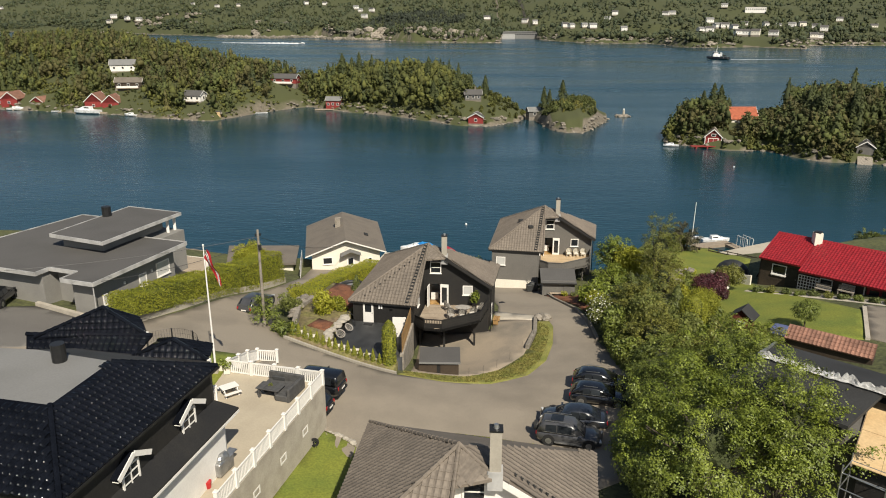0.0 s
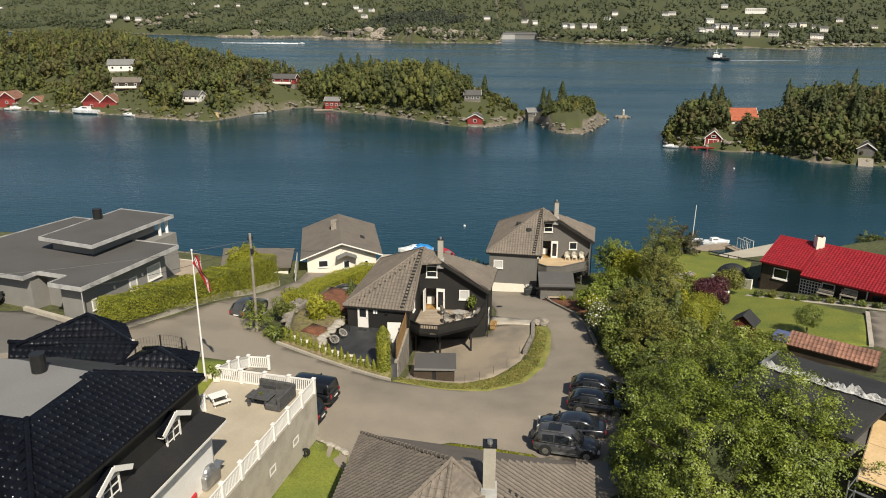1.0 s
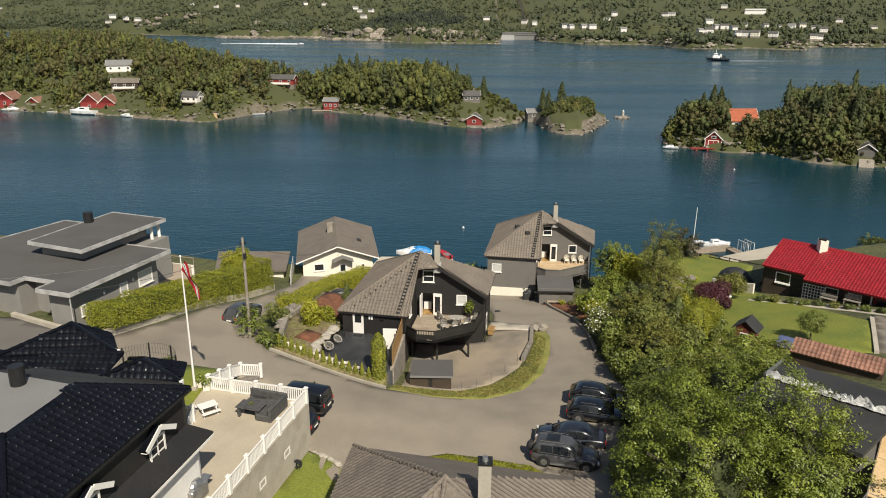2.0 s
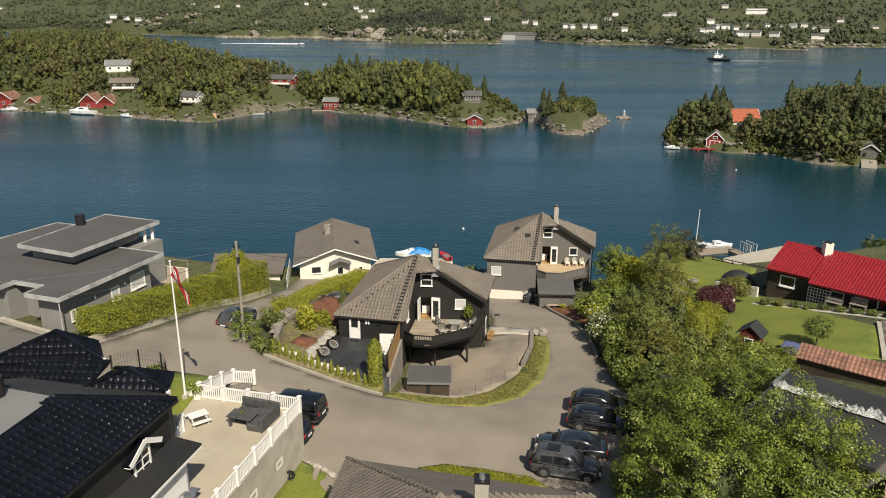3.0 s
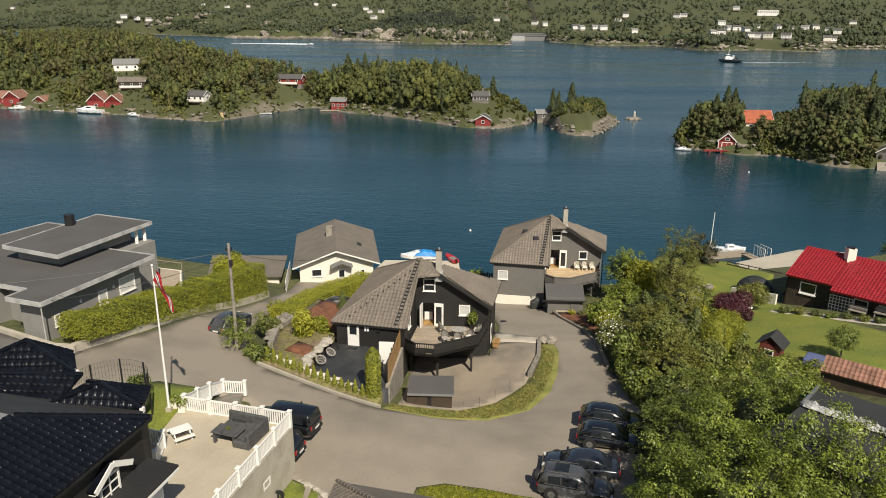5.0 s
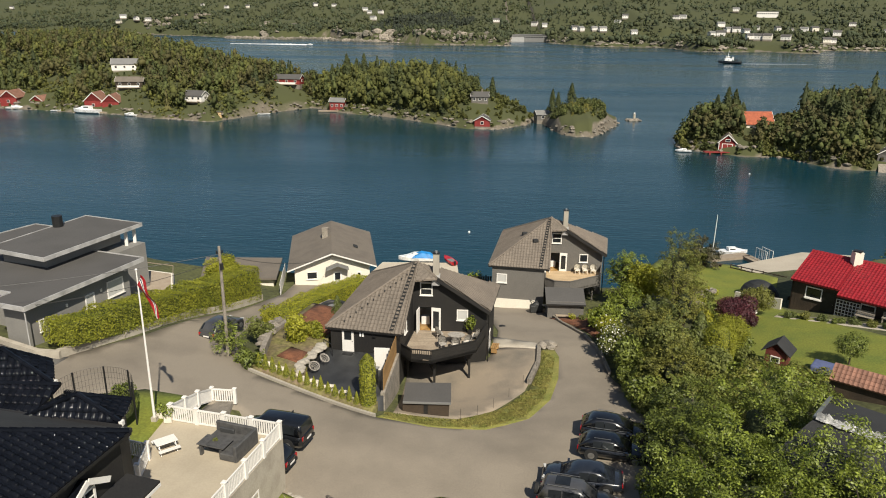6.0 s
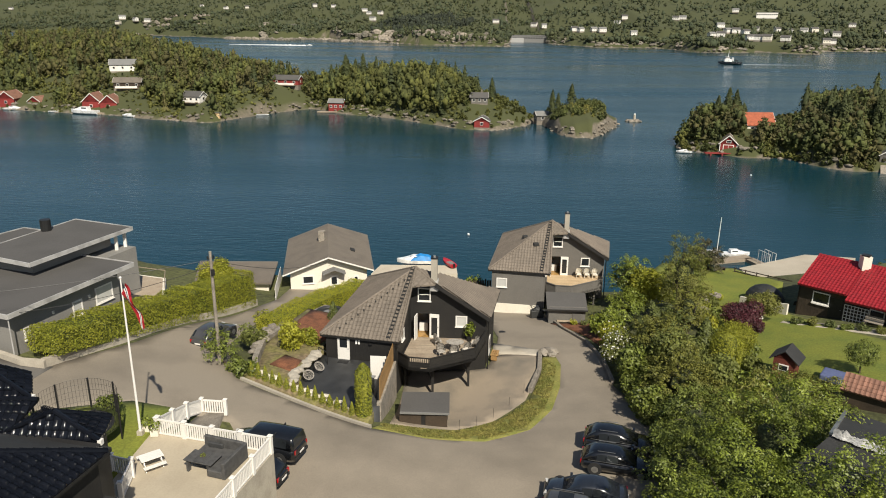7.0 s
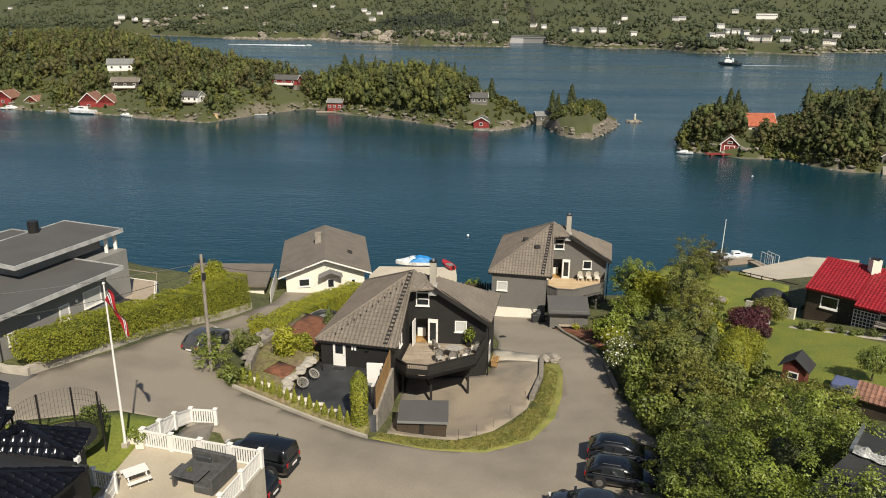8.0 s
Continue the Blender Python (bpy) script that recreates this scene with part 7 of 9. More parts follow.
ok = lambda x, y, z, rnd: noise.noise((x * 0.05, y * 0.05, 6.0)) > -0.36
dry = lambda *a: True
WEST = (-330, -92, 330, 640)
wood("woodland", "mixed birch and pine woodland on the rocky headland", scatter(760, WEST, ok, west_tall, 1), "wood_far", 201, conifer=0.05)
wood("woodland", "olive-brown birch scrub on the rocky headland", scatter(620, WEST, ok, west_tall, 41), "wood_olive", 241, conifer=0.05)
wood("woodland", "deep green pines on the rocky headland", scatter(520, WEST, ok, west_tall, 42), "wood_deep", 242, conifer=0.3)
wood("woodland", "dark spruce scattered through the headland wood", scatter(150, (-330, -92, 350, 620), ok, lambda x, y, z, r: r.uniform(7, 11) if z > 4 else 0, 2), "needle", 202, (60, 80), 0.5, 1.0)
wood("woodland", "light birch wood on the middle island", scatter(560, (-92, 20, 320, 440), ok, middle_tall, 3), "wood_far", 203, conifer=0.02)
wood("woodland", "deep green trees on the middle island", scatter(170, (-92, -8, 330, 440), ok, middle_tall, 33), "wood_deep", 233, conifer=0.15)
wood("woodland", "dark spruce on the middle island", scatter(26, (-84, -14, 350, 435), ok, lambda x, y, z, r: r.uniform(11, 15) if z > 5 else 0, 4), "needle", 204, (100, 130), 0.48, 1.0)
wood("woodland", "scrub on the islet", scatter(130, (24, 49, 318, 368), ok, lambda x, y, z, r: r.uniform(1.4, 3.6), 5, 3.5), "wood_deep", 205, leaf=0.4, conifer=0.0)
wood("woodland", "dense green wood on the eastern island", scatter(470, (67, 145, 240, 332), dry, east_tall, 6, 0.5), "wood_deep", 206, conifer=0.02)
wood("woodland", "olive-green trees on the eastern island", scatter(300, (67, 145, 240, 332), dry, east_tall, 43, 0.5), "wood_olive", 243, conifer=0.05)
def bank_spots(n, line, x0, x1, seed, tall=(1.6, 5.6), deep=15):
    """Bushes on the bank close behind a shoreline, clear of the houses and of the view to them."""
    rnd = random.Random(seed)
    out = []
    while len(out) < n:
        x = rnd.uniform(x0, x1)
        f = rnd.random() ** 1.3
        y = line_at(line, x) + 0.2 + f * deep
        if any(abs(x - a * y / b) < 0.8 * r and y < b + 4 for a, b, r in CLEAR):
            continue
        out.append((x, y, max(0.2, height(x, y)) - 0.5, lerp(tall[0], tall[1], rnd.random() * (0.35 + 0.65 * f)) * (0.45 if 73 < x < 80 else 1)))
    return out


wood("woodland", "bushes and small trees down to the eastern island's shore", bank_spots(260, FRONT_E, 69, 150, 61), "wood_far", 261, conifer=0.0)
wood("woodland", "dark bushes down to the eastern island's shore", bank_spots(180, FRONT_E, 86, 150, 62), "wood_deep", 262, conifer=0.04)
wood("woodland", "leafy bushes along the headland's shore", bank_spots(1300, FRONT_W, -330, -15, 64, (1.0, 3.6), 24), "wood_far", 264, (10, 14), 0.42, 0.0, far=True)
wood("woodland", "yellowish scrub on the islet", scatter(110, (30, 49, 318, 368), dry, lambda x, y, z, r: r.uniform(0.8, 2.0), 63, 1.2), "leaf_dry", 263, leaf=0.3, conifer=0.0)
wood("woodland", "dark spruce on the eastern island", scatter(16, (110, 215, 250, 300), dry, lambda x, y, z, r: r.uniform(11, 15) if z > 3.5 else 0, 7), "needle", 207, (100, 130), 0.48, 1.0)


def spruce(label, x, y, h, seed):
    """A spruce with tiers of drooping boughs."""
    rng = np.random.default_rng(seed)
    z = max(0.3, height(x, y))
    t = thing("spruce", label, "tree", (x, y, z))
    n = 950
    f = rng.random(n) ** 0.8
    a = rng.uniform(0, math.tau, n)
    tier = (f * h * 0.75) % 1.0
    rad = rng.uniform(0.24, 0.31) * h * (1 - f) ** 0.75 * (1.08 - 0.4 * tier) * (0.85 + 0.22 * np.sin(a * 3 + seed + f * 9))
    cs = np.stack([rad * np.cos(a), rad * np.sin(a), h * (0.07 + 0.95 * f)], 1)
    ns = np.stack([np.cos(a), np.sin(a), np.full(n, 0.55)], 1) + 0.3 * rng.normal(size=(n, 3))
    pts, tris = spire_template(6, 9)
    core = pts * np.array((0.15 * h, 0.15 * h, 0.93 * h)) + np.array((0, 0, 0.07 * h))
    part("trunk", rod(bmesh.new(), (0, 0, -0.5), (0, 0, h * 0.85), 0.22, 7, 0.05), "bark", t)
    part("crown", quads_and_cores("crown", cs, ns, 0.36, rng, [(core, tris)]), "needle", t)


for i, (x, y, h) in enumerate(((25.6, 338, 9.5), (34.5, 345, 9.5), (28.4, 342, 6), (88.4, 297, 13.5), (91.8, 299, 12.5), (83.5, 293, 11), (77, 290, 8.5), (-82, 384, 15), (-75, 386, 18), (-70.5, 389, 15), (-66.5, 388, 17), (-28.3, 360, 16), (-24.5, 340, 12), (-22.6, 336, 9.5), (-1, 350, 9), (116, 265, 14), (120, 270, 12), (126.5, 262, 14), (124, 258, 11))):
    spruce("tall dark spruce on the rocky island shore", x, y, h, 300 + i)


def far_spots(n, seed, test=lambda x, y: True, tall=(5, 13)):
    rnd = random.Random(seed)
    out = []
    while len(out) < n:
        d = rnd.random() ** 1.6 * 1500
        x = rnd.uniform(-1500, 1150) * (0.85 + d / 3000)
        y = line_at(FRONT_F, x) + 8 + d
        z = far_height(x, y)
        g = noise.noise((x * 0.008, y * 0.008, 3.3))
        if z < 2.5 or g < -0.3 and rnd.random() < 0.7 or not test(x, y):
            continue
        if any(-45 < y - b < 9 and abs(x - a * y / b) < 11 for a, b in FAR_HOUSES):
            if rnd.random() < 0.85:
                continue
            out.append((x, y, z - 0.5, rnd.uniform(2, 3.5)))
            continue
        if any(0.25 < math.dist((x, y), (a, b)) / r < 0.9 and y < b for a, b, r, h in KNOLLS if h < 24):
            continue
        out.append((x, y, z - 0.5, rnd.uniform(*tall)))
    return out


def knoll_spots(a, b, r, n, seed):
    rnd = random.Random(seed)
    out = []
    while len(out) < n:
        x, y = a + rnd.uniform(-1, 1) * r, b + rnd.uniform(-1, 1) * r
        if math.dist((x, y), (a, b)) < r:
            out.append((x, y, far_height(x, y) - 0.5, rnd.uniform(8, 15)))
    return out


wood("woodland", "low scrub and bushes over the headland", scatter(1700, (-330, -70, 328, 520), dry, lambda x, y, z, r: r.uniform(1.2, 3.0), 31), "wood_far", 231, (7, 11), 0.4, 0.0, far=True)
wood("woodland", "hillside woods across the fjord", far_spots(6600, 8), "far_wood", 208, (5, 8), 2.0, 0.12, far=True)
wood("woodland", "deep green hillside woods across the fjord", far_spots(3600, 18, tall=(6, 15)), "far_wood_deep", 218, (5, 8), 2.0, 0.25, far=True)
wood("woodland", "dark conifer stands across the fjord", far_spots(1500, 9, lambda x, y: noise.noise((x * 0.004, y * 0.004, 9.1)) > 0.02), "needle", 209, (6, 9), 1.8, 0.9, far=True)
# the knoll's cloud shadow is put into this wood's darker foliage colour
wood("woodland", "dense spruce wood on a knoll across the fjord, cloud shadow in its colour", knoll_spots(-150, 1560, 105, 900, 10), "shaded_spruce", 219, (6, 9), 1.8, 0.8, far=True)


def shore_rocks(name, label, lines, n, size, seed, spread, mat="rock", gap=-1.0):
    """Loose boulders and ledges along shorelines."""
    rnd = random.Random(seed)
    bm = bmesh.new()
    verts, faces = [], []
    bmesh.ops.create_icosphere(bm, subdivisions=1, radius=1)
    base = [v.co.copy() for v in bm.verts]
    tri = [[v.index for v in f.verts] for f in bm.faces]
    bm.free()
    for _ in range(n):
        line = rnd.choice(lines)
        x = rnd.uniform(max(line[0][0], -420), min(line[-1][0], 640))
        y = line_at(line, x) + rnd.uniform(-0.3, 1.0) * spread
        if noise.noise((x * 0.012, 1.0, seed)) < gap:
            continue
        z = max(0.0, height(x, y))
        s = size * rnd.uniform(0.4, 1.3)
        turn = rnd.uniform(0, math.tau)
        k = len(verts)
        for v in base:
            q = v * (0.75 + 0.45 * rnd.random())
            a, b = q.x * s * 1.6, q.y * s
            verts.append((x + a * math.cos(turn) - b * math.sin(turn), y + a * math.sin(turn) + b * math.cos(turn), z + q.z * s * 0.55))
        faces += [[k + i for i in f] for f in tri]
    me = bpy.data.meshes.new(name)
    me.from_pydata(verts, [], faces)
    tagged(part(name, me, mat), label, "rocks", "", "stuff")


shore_rocks("shore_rocks", "pale broken rocks along the island shores", [FRONT_W, FRONT_W, FRONT_W, FRONT_E], 480, 1.0, 21, 4)
shore_rocks("shore_rocks", "low pale rocks round the islet", [FRONT_I], 60, 0.9, 23, 3)
def cliff_rocks(name, label, seed):
    """Broken crags over the fjord-side faces of the rocky knolls."""
    rnd = random.Random(seed)
    base, tri = ROUND_FAR
    verts, faces = [], []
    for a, b, r, h in KNOLLS:
        if h in (34, 26, 22) and a > -200 and b > 1400:
            continue
        for _ in range(46 if b < 1600 else 26):
            turn, q = rnd.uniform(1.08, 1.92) * math.pi, rnd.uniform(0.5, 1.06)
            x, y = a + r * q * math.cos(turn), b + r * q * math.sin(turn)
            z = max(0.0, far_height(x, y))
            s = rnd.uniform(2.5, 6.5)
            k = len(verts)
            for v in base:
                w = v * (0.7 + 0.5 * rnd.random())
                verts.append((x + w[0] * s * 1.3, y + w[1] * s * 0.8, z + w[2] * s * 0.85))
            faces += [[k + int(i) for i in f] for f in tri]
    me = bpy.data.meshes.new(name)
    me.from_pydata(verts, [], faces)
    tagged(part(name, me, "far_rock"), label, "rocks", "", "stuff")


cliff_rocks("shore_crags", "bare pale rock crags on the far shore knolls", 24)
shore_rocks("shore_rocks", "pale cliffs and rocks along the far shore", [FRONT_F], 620, 3.2, 22, 26, "far_rock", -0.1)


def grass(name, label, poly, n, h, mat, seed, lift=0.07):
    """Single upright grass blades inside a plan polygon."""
    rng = np.random.default_rng(seed)
    rnd = random.Random(seed)
    xs, ys = [p[0] for p in poly], [p[1] for p in poly]
    cs = []
    while len(cs) < n:
        x, y = rnd.uniform(min(xs), max(xs)), rnd.uniform(min(ys), max(ys))
        if in_poly(x, y, poly) and noise.noise((x * 1.4, y * 1.4, seed)) > -0.35:
            cs.append((x, y, height(x, y) + lift + h * 0.35))
    cs = np.array(cs)
    ns = rng.normal(size=(n, 3)) * np.array((1, 1, 0.25))
    me = leaves_mesh(name, cs, ns, h, rng, 0.22)
    return tagged(part(name, me, mat), label, "grass", "", "stuff")


grass("verge_grass", "dry yellow-green grass blades on the verge", [(-7.0, 51.45), (-3.6, 51.05), (0.2, 51.6), (3.0, 53.8), (4.5, 56.9), (5.4, 60.6), (5.9, 64.4), (5.0, 66.0), (4.7, 63), (3.6, 58.9), (1.3, 55.4), (-1.8, 53.0), (-6.6, 52.6)],
      11000, 0.10, "leaf_dry", 401)


grass("verge_grass", "green and yellow weeds on the strip behind the brown-roofed house", [(-3.7, 41.2), (-3.5, 42.2), (-2.1, 42.75), (0.2, 42.6), (3.1, 42.1), (4.0, 41.2), (3.4, 40.6), (-3.0, 40.8)],
      4500, 0.11, "leaf_hedge", 402, 0.09)


# ---- cars ----
def loft(stations):
    """A closed body through cross-sections: each is a list of points of the same count."""
    bm = bmesh.new()
    rows = [[bm.verts.new(p) for p in s] for s in stations]
    n = len(rows[0])
    for r, s in zip(rows, rows[1:]):
        for k in range(n):
            bm.faces.new((r[k], r[(k + 1) % n], s[(k + 1) % n], s[k]))
    bm.faces.new(rows[0][::-1])
    bm.faces.new(rows[-1])
    return bm


def car(label, x, y, rz, L=4.6, W=1.82, H=1.5, paint_="car_black", kind="estate", trim=False, z=None, name="car", glass="glass"):
    zc = height(x, y) + 0.06 if z is None else z
    c = thing(name, label, "car", (x, y, zc), rz, "parked cars")
    h, w = L / 2, W / 2
    belt = H * (0.55 if kind == "suv" else 0.58)

    def ring(px, hw, lo, hi, tuck=0.86):
        return [(px, -hw * tuck, lo), (px, -hw, lo + (hi - lo) * 0.35), (px, -hw * 0.97, hi - 0.06), (px, -hw * 0.84, hi), (px, hw * 0.84, hi), (px, hw * 0.97, hi - 0.06), (px, hw, lo + (hi - lo) * 0.35), (px, hw * tuck, lo)]

    body = loft([ring(-h, w * 0.72, 0.44, belt * 0.86), ring(-h + 0.06, w * 0.88, 0.28, belt * 0.95), ring(-h + 0.25, w * 0.96, 0.22, belt), ring(-h * 0.5, w, 0.20, belt + 0.02), ring(0, w, 0.20, belt), ring(h * 0.42, w, 0.20, belt * 0.98),
                 ring(h * 0.66, w * 0.98, 0.20, belt * 0.91), ring(h * 0.84, w * 0.93, 0.22, belt * 0.82), ring(h - 0.08, w * 0.80, 0.26, belt * 0.70), ring(h, w * 0.62, 0.34, belt * 0.60)])
    part("body", body, paint_, c, smooth=True)
    x0, x1, x2, x3 = {"pickup": (-h + 0.06, -h + 0.2, h * 0.22, h * 0.48), "hatch": (-h + 0.10, -h + 0.75, h * 0.04, h * 0.50),
                      "sedan": (-h + 0.45, -h + 1.45, h * 0.04, h * 0.54), "suv": (-h + 0.06, -h + 0.42, h * 0.06, h * 0.48)}.get(kind, (-h + 0.08, -h + 0.85, -h * 0.04, h * 0.50))
    rows = []
    for px, hi, wl, wt in ((x0, belt + 0.05, 0.86, 0.80), (lerp(x0, x1, 0.85), lerp(belt, H, 0.88), 0.92, 0.72), (x1 + 0.12, H - 0.05, 0.935, 0.70), ((x1 + x2) / 2, H, 0.945, 0.70), (x2 - 0.12, H - 0.04, 0.935, 0.69), (lerp(x2, x3, 0.12), lerp(H, belt, 0.10), 0.925, 0.69), (x3, belt + 0.01, 0.86, 0.78)):
        lo = belt - 0.06
        mid = lerp(lo, hi, 0.8)
        ys = ((-wl, lo), (-lerp(wl, wt, 0.72), mid), (-wt * 0.9, hi - 0.045), (-wt * 0.5, hi), (wt * 0.5, hi), (wt * 0.9, hi - 0.045), (lerp(wl, wt, 0.72), mid), (wl, lo))
        rows.append([(px, w * a_, b_) for a_, b_ in ys])
    part("cabin", loft(rows), paint_, c, smooth=True)

    def pane(name_, quad, away):
        vs = [Vector(q) + Vector(away) for q in quad]
        part(name_, slab(vs, 0.02), glass, c, "dark tinted car glass")

    def on_side(r0, r1, f, g, s):
        a_, b_ = Vector(rows[r0][0]).lerp(Vector(rows[r0][1]), g), Vector(rows[r1][0]).lerp(Vector(rows[r1][1]), g)
        q = a_.lerp(b_, f)
        return Vector((q.x, s * -q.y, q.z))

    for s in (-1, 1):
        for r0, r1, f0_, f1_ in ((1, 3, 0.25, 0.96), (3, 5, 0.04, 0.93)):
            pane("side_window", [on_side(r0, r1, f0_, 0.2, s), on_side(r0, r1, f1_, 0.2, s), on_side(r0, r1, f1_, 0.96, s), on_side(r0, r1, f0_, 0.96, s)], (0, s * 0.012, 0.008))
    fl = [Vector(rows[5][2]) * 1.0, Vector(rows[5][5]), Vector(rows[6][5]), Vector(rows[6][2])]
    pane("windscreen", [fl[0].lerp(fl[3], 0.06), fl[1].lerp(fl[2], 0.06), fl[1].lerp(fl[2], 0.9), fl[0].lerp(fl[3], 0.9)], (0.012, 0, 0.012))
    bl = [Vector(rows[1][2]), Vector(rows[1][5]), Vector(rows[0][5]), Vector(rows[0][2])]
    pane("rear_window", [bl[0].lerp(bl[3], 0.04), bl[1].lerp(bl[2], 0.04), bl[1].lerp(bl[2], 0.75), bl[0].lerp(bl[3], 0.75)], (-0.012, 0, 0.012))
    tyre = mesh_from("tyre", bevelled(rod(bmesh.new(), (0, -0.11, 0), (0, 0.11, 0), 0.33, 18), 0.03))
    tyre.materials.append(M["rubber"])
    rim = bmesh.new()
    rod(rim, (0, -0.115, 0), (0, 0.115, 0), 0.21, 12)
    rim = mesh_from("rim", rim)
    rim.materials.append(M["metal"])
    for sx in (-0.60, 0.62):
        for sy in (-1, 1):
            wh = part("wheel", tyre, "rubber", c, at=pose(h * sx, sy * (w - 0.1), 0.33))
            part("rim", rim, "metal", wh)
    for s in (-1, 1):
        part("headlight", boxes(((h - 0.13, s * w * 0.62, belt * 0.66), (0.16, 0.34, 0.13), -s * 14)), "curtain_glass", c)
        part("tail_light", boxes(((-h + 0.05, s * w * 0.68, belt * 0.8), (0.1, 0.22, 0.22), s * 10)), "car_red_light", c)
        part("mirror", boxes(((h * 0.36, s * (w + 0.08), belt + 0.06), (0.14, 0.2, 0.13))), paint_, c)
    part("bumper", boxes(((-h + 0.02, 0, 0.42), (0.12, W * 0.78, 0.18))), "rubber", c)
    part("plate", boxes(((-h - 0.045, 0, belt * 0.62), (0.02, 0.5, 0.11))), "white", c, "plain pale plate bar")
    if trim:
        for s in (-1, 1):
            part("roof_rail", bar(bmesh.new(), (x1 + 0.1, s * w * 0.64, H), (x2 - 0.1, s * w * 0.64, H), 0.025, 0.03), "metal", c)
            part("window_trim", bar(bmesh.new(), (x0 + 0.35, s * w * 0.925, belt + 0.06), (x3 - 0.3, s * w * 0.925, belt + 0.05), 0.015, 0.025), "metal", c)
    for sx in (-0.60, 0.62):
        for sy in (-1, 1):
            part("wheel_arch", rod(bmesh.new(), (h * sx, sy * (w - 0.16), 0.36), (h * sx, sy * (w + 0.004), 0.36), 0.42, 18), "rubber", c)
    if kind == "suv":
        sp = part("spare_wheel", tyre, "rubber", c, at=pose(-h - 0.12, 0.0, 0.85, 0, 0, 90))
        part("rim", rim, "metal", sp)
        part("sunroof", slab([Vector((x1 + 0.5, -0.4, H + 0.012)), Vector((x1 + 1.3, -0.4, H + 0.012)), Vector((x1 + 1.3, 0.4, H + 0.012)), Vector((x1 + 0.5, 0.4, H + 0.012))], 0.02), glass, c)
        for sy in (-1, 1):
            part("side_step", boxes(((0, sy * (w + 0.03), 0.32), (L * 0.42, 0.16, 0.05))), "metal", c)
    if kind == "pickup":
        part("canopy_seam", boxes((((x1 + x2) / 2 - 0.2, 0, H * 0.8), (0.04, W * 0.8, H * 0.38))), "rubber", c)
    return c


car("grey off-road car with a spare wheel parked nose to the hedge", 5.45, 42.75, -12, 4.3, 1.84, 1.62, "car_grey", "suv", trim=True)
car("dark blue saloon parked nose out beside the grey estate", 5.95, 45.0, 172, 4.6, 1.8, 1.42, "car_blue", "sedan")
car("black estate car with bright window trim", 8.2, 48.0, -11, 4.3, 1.8, 1.42, "car_black", trim=True)
car("black estate car with a silver side strip", 8.7, 50.4, -11, 4.4, 1.8, 1.46, "car_black", trim=True)
car("black pickup with a hard canopy beside the terrace", -12.6, 46.35, 167, 4.7, 1.86, 1.78, "car_black", "pickup", name="pickup")
car("small black car half hidden behind the terrace wall", -12.45, 43.85, 167, 3.6, 1.55, 1.42, "car_black", "hatch")
car("dark grey hatchback parked beside the shrub tree", -21.25, 61.3, 74, 4.1, 1.78, 1.5, "car_grey", "hatch")
car("black car parked on the villa's drive", -40.2, 53.6, 100, 4.5, 1.8, 1.5, "car_black", "estate")


# ---- poles, flag and wires ----
def flagpole():
    p = thing("flagpole", "tall white flagpole on the small lawn", "flagpole", (-18.3, 43.1, 23.9))
    part("pole", rod(bmesh.new(), (0, 0, 0), (0, 0, 9.0), 0.075, 12, 0.035), "white", p)
    bm = bmesh.new()
    bmesh.ops.create_uvsphere(bm, u_segments=10, v_segments=6, radius=0.07, matrix=Matrix.Translation((0, 0, 9.05)))
    part("knob", bm, "white", p)
    part("base_plate", boxes(((0, 0, 0.15), (0.3, 0.3, 0.3))), "concrete", p)
    return p


flagpole()


def pennant():
    f = thing("pennant", "long red, white and blue pennant hanging from the flagpole", "flag", (-18.3, 43.1, 32.45))
    n = 26
    bands = (("flag_red", 0.0, 0.36), ("white", 0.36, 0.46), ("flag_blue", 0.46, 0.54), ("white", 0.54, 0.64), ("flag_red", 0.64, 1.0))
    for mat, b0, b1 in bands:
        bm = bmesh.new()
        rows = []
        for i in range(n + 1):
            s = i / n
            x = 0.1 + 0.74 * s + 0.12 * s * s
            z = -0.05 - 2.15 * s ** 1.2
            w = lerp(0.58, 0.14, s)
            tilt = 0.35 + 0.55 * s
            wave = 0.10 * math.sin(s * 11) * (0.3 + s)
            row = []
            for b in (b0, b1):
                o = (0.5 - b) * w
                row.append(bm.verts.new((x + o * math.sin(tilt) * 1.0, wave + 0.1 * math.sin(b * 4 + s * 9), z + o * math.cos(tilt))))
            rows.append(row)
        for r, q in zip(rows, rows[1:]):
            bm.faces.new((r[0], q[0], q[1], r[1]))
        bmesh.ops.solidify(bm, geom=list(bm.faces), thickness=0.012)
        part("stripe", bm, mat, f)
    return f


pennant()


def utility_pole():
    p = thing("utility_pole", "weathered wooden utility pole beside the shrub tree", "pole", (-19.2, 56.9, 21.2))
    part("pole", rod(bmesh.new(), (0, 0, -0.3), (0, 0, 8.7), 0.14, 10, 0.10), "stone", p)
    part("bracket", boxes(((0, 0, 8.2), (0.45, 0.08, 0.1), 30)), "dark_metal", p)
    for s in (-0.2, 0.2):
        part("insulator", rod(bmesh.new(), (s * 0.86, s * 0.5, 8.15), (s * 0.86, s * 0.5, 8.4), 0.05, 8), "dark_metal", p)
    part("box", boxes(((0.12, -0.12, 7.2), (0.25, 0.2, 0.45), 30)), "dark_metal", p)
    return p


utility_pole()


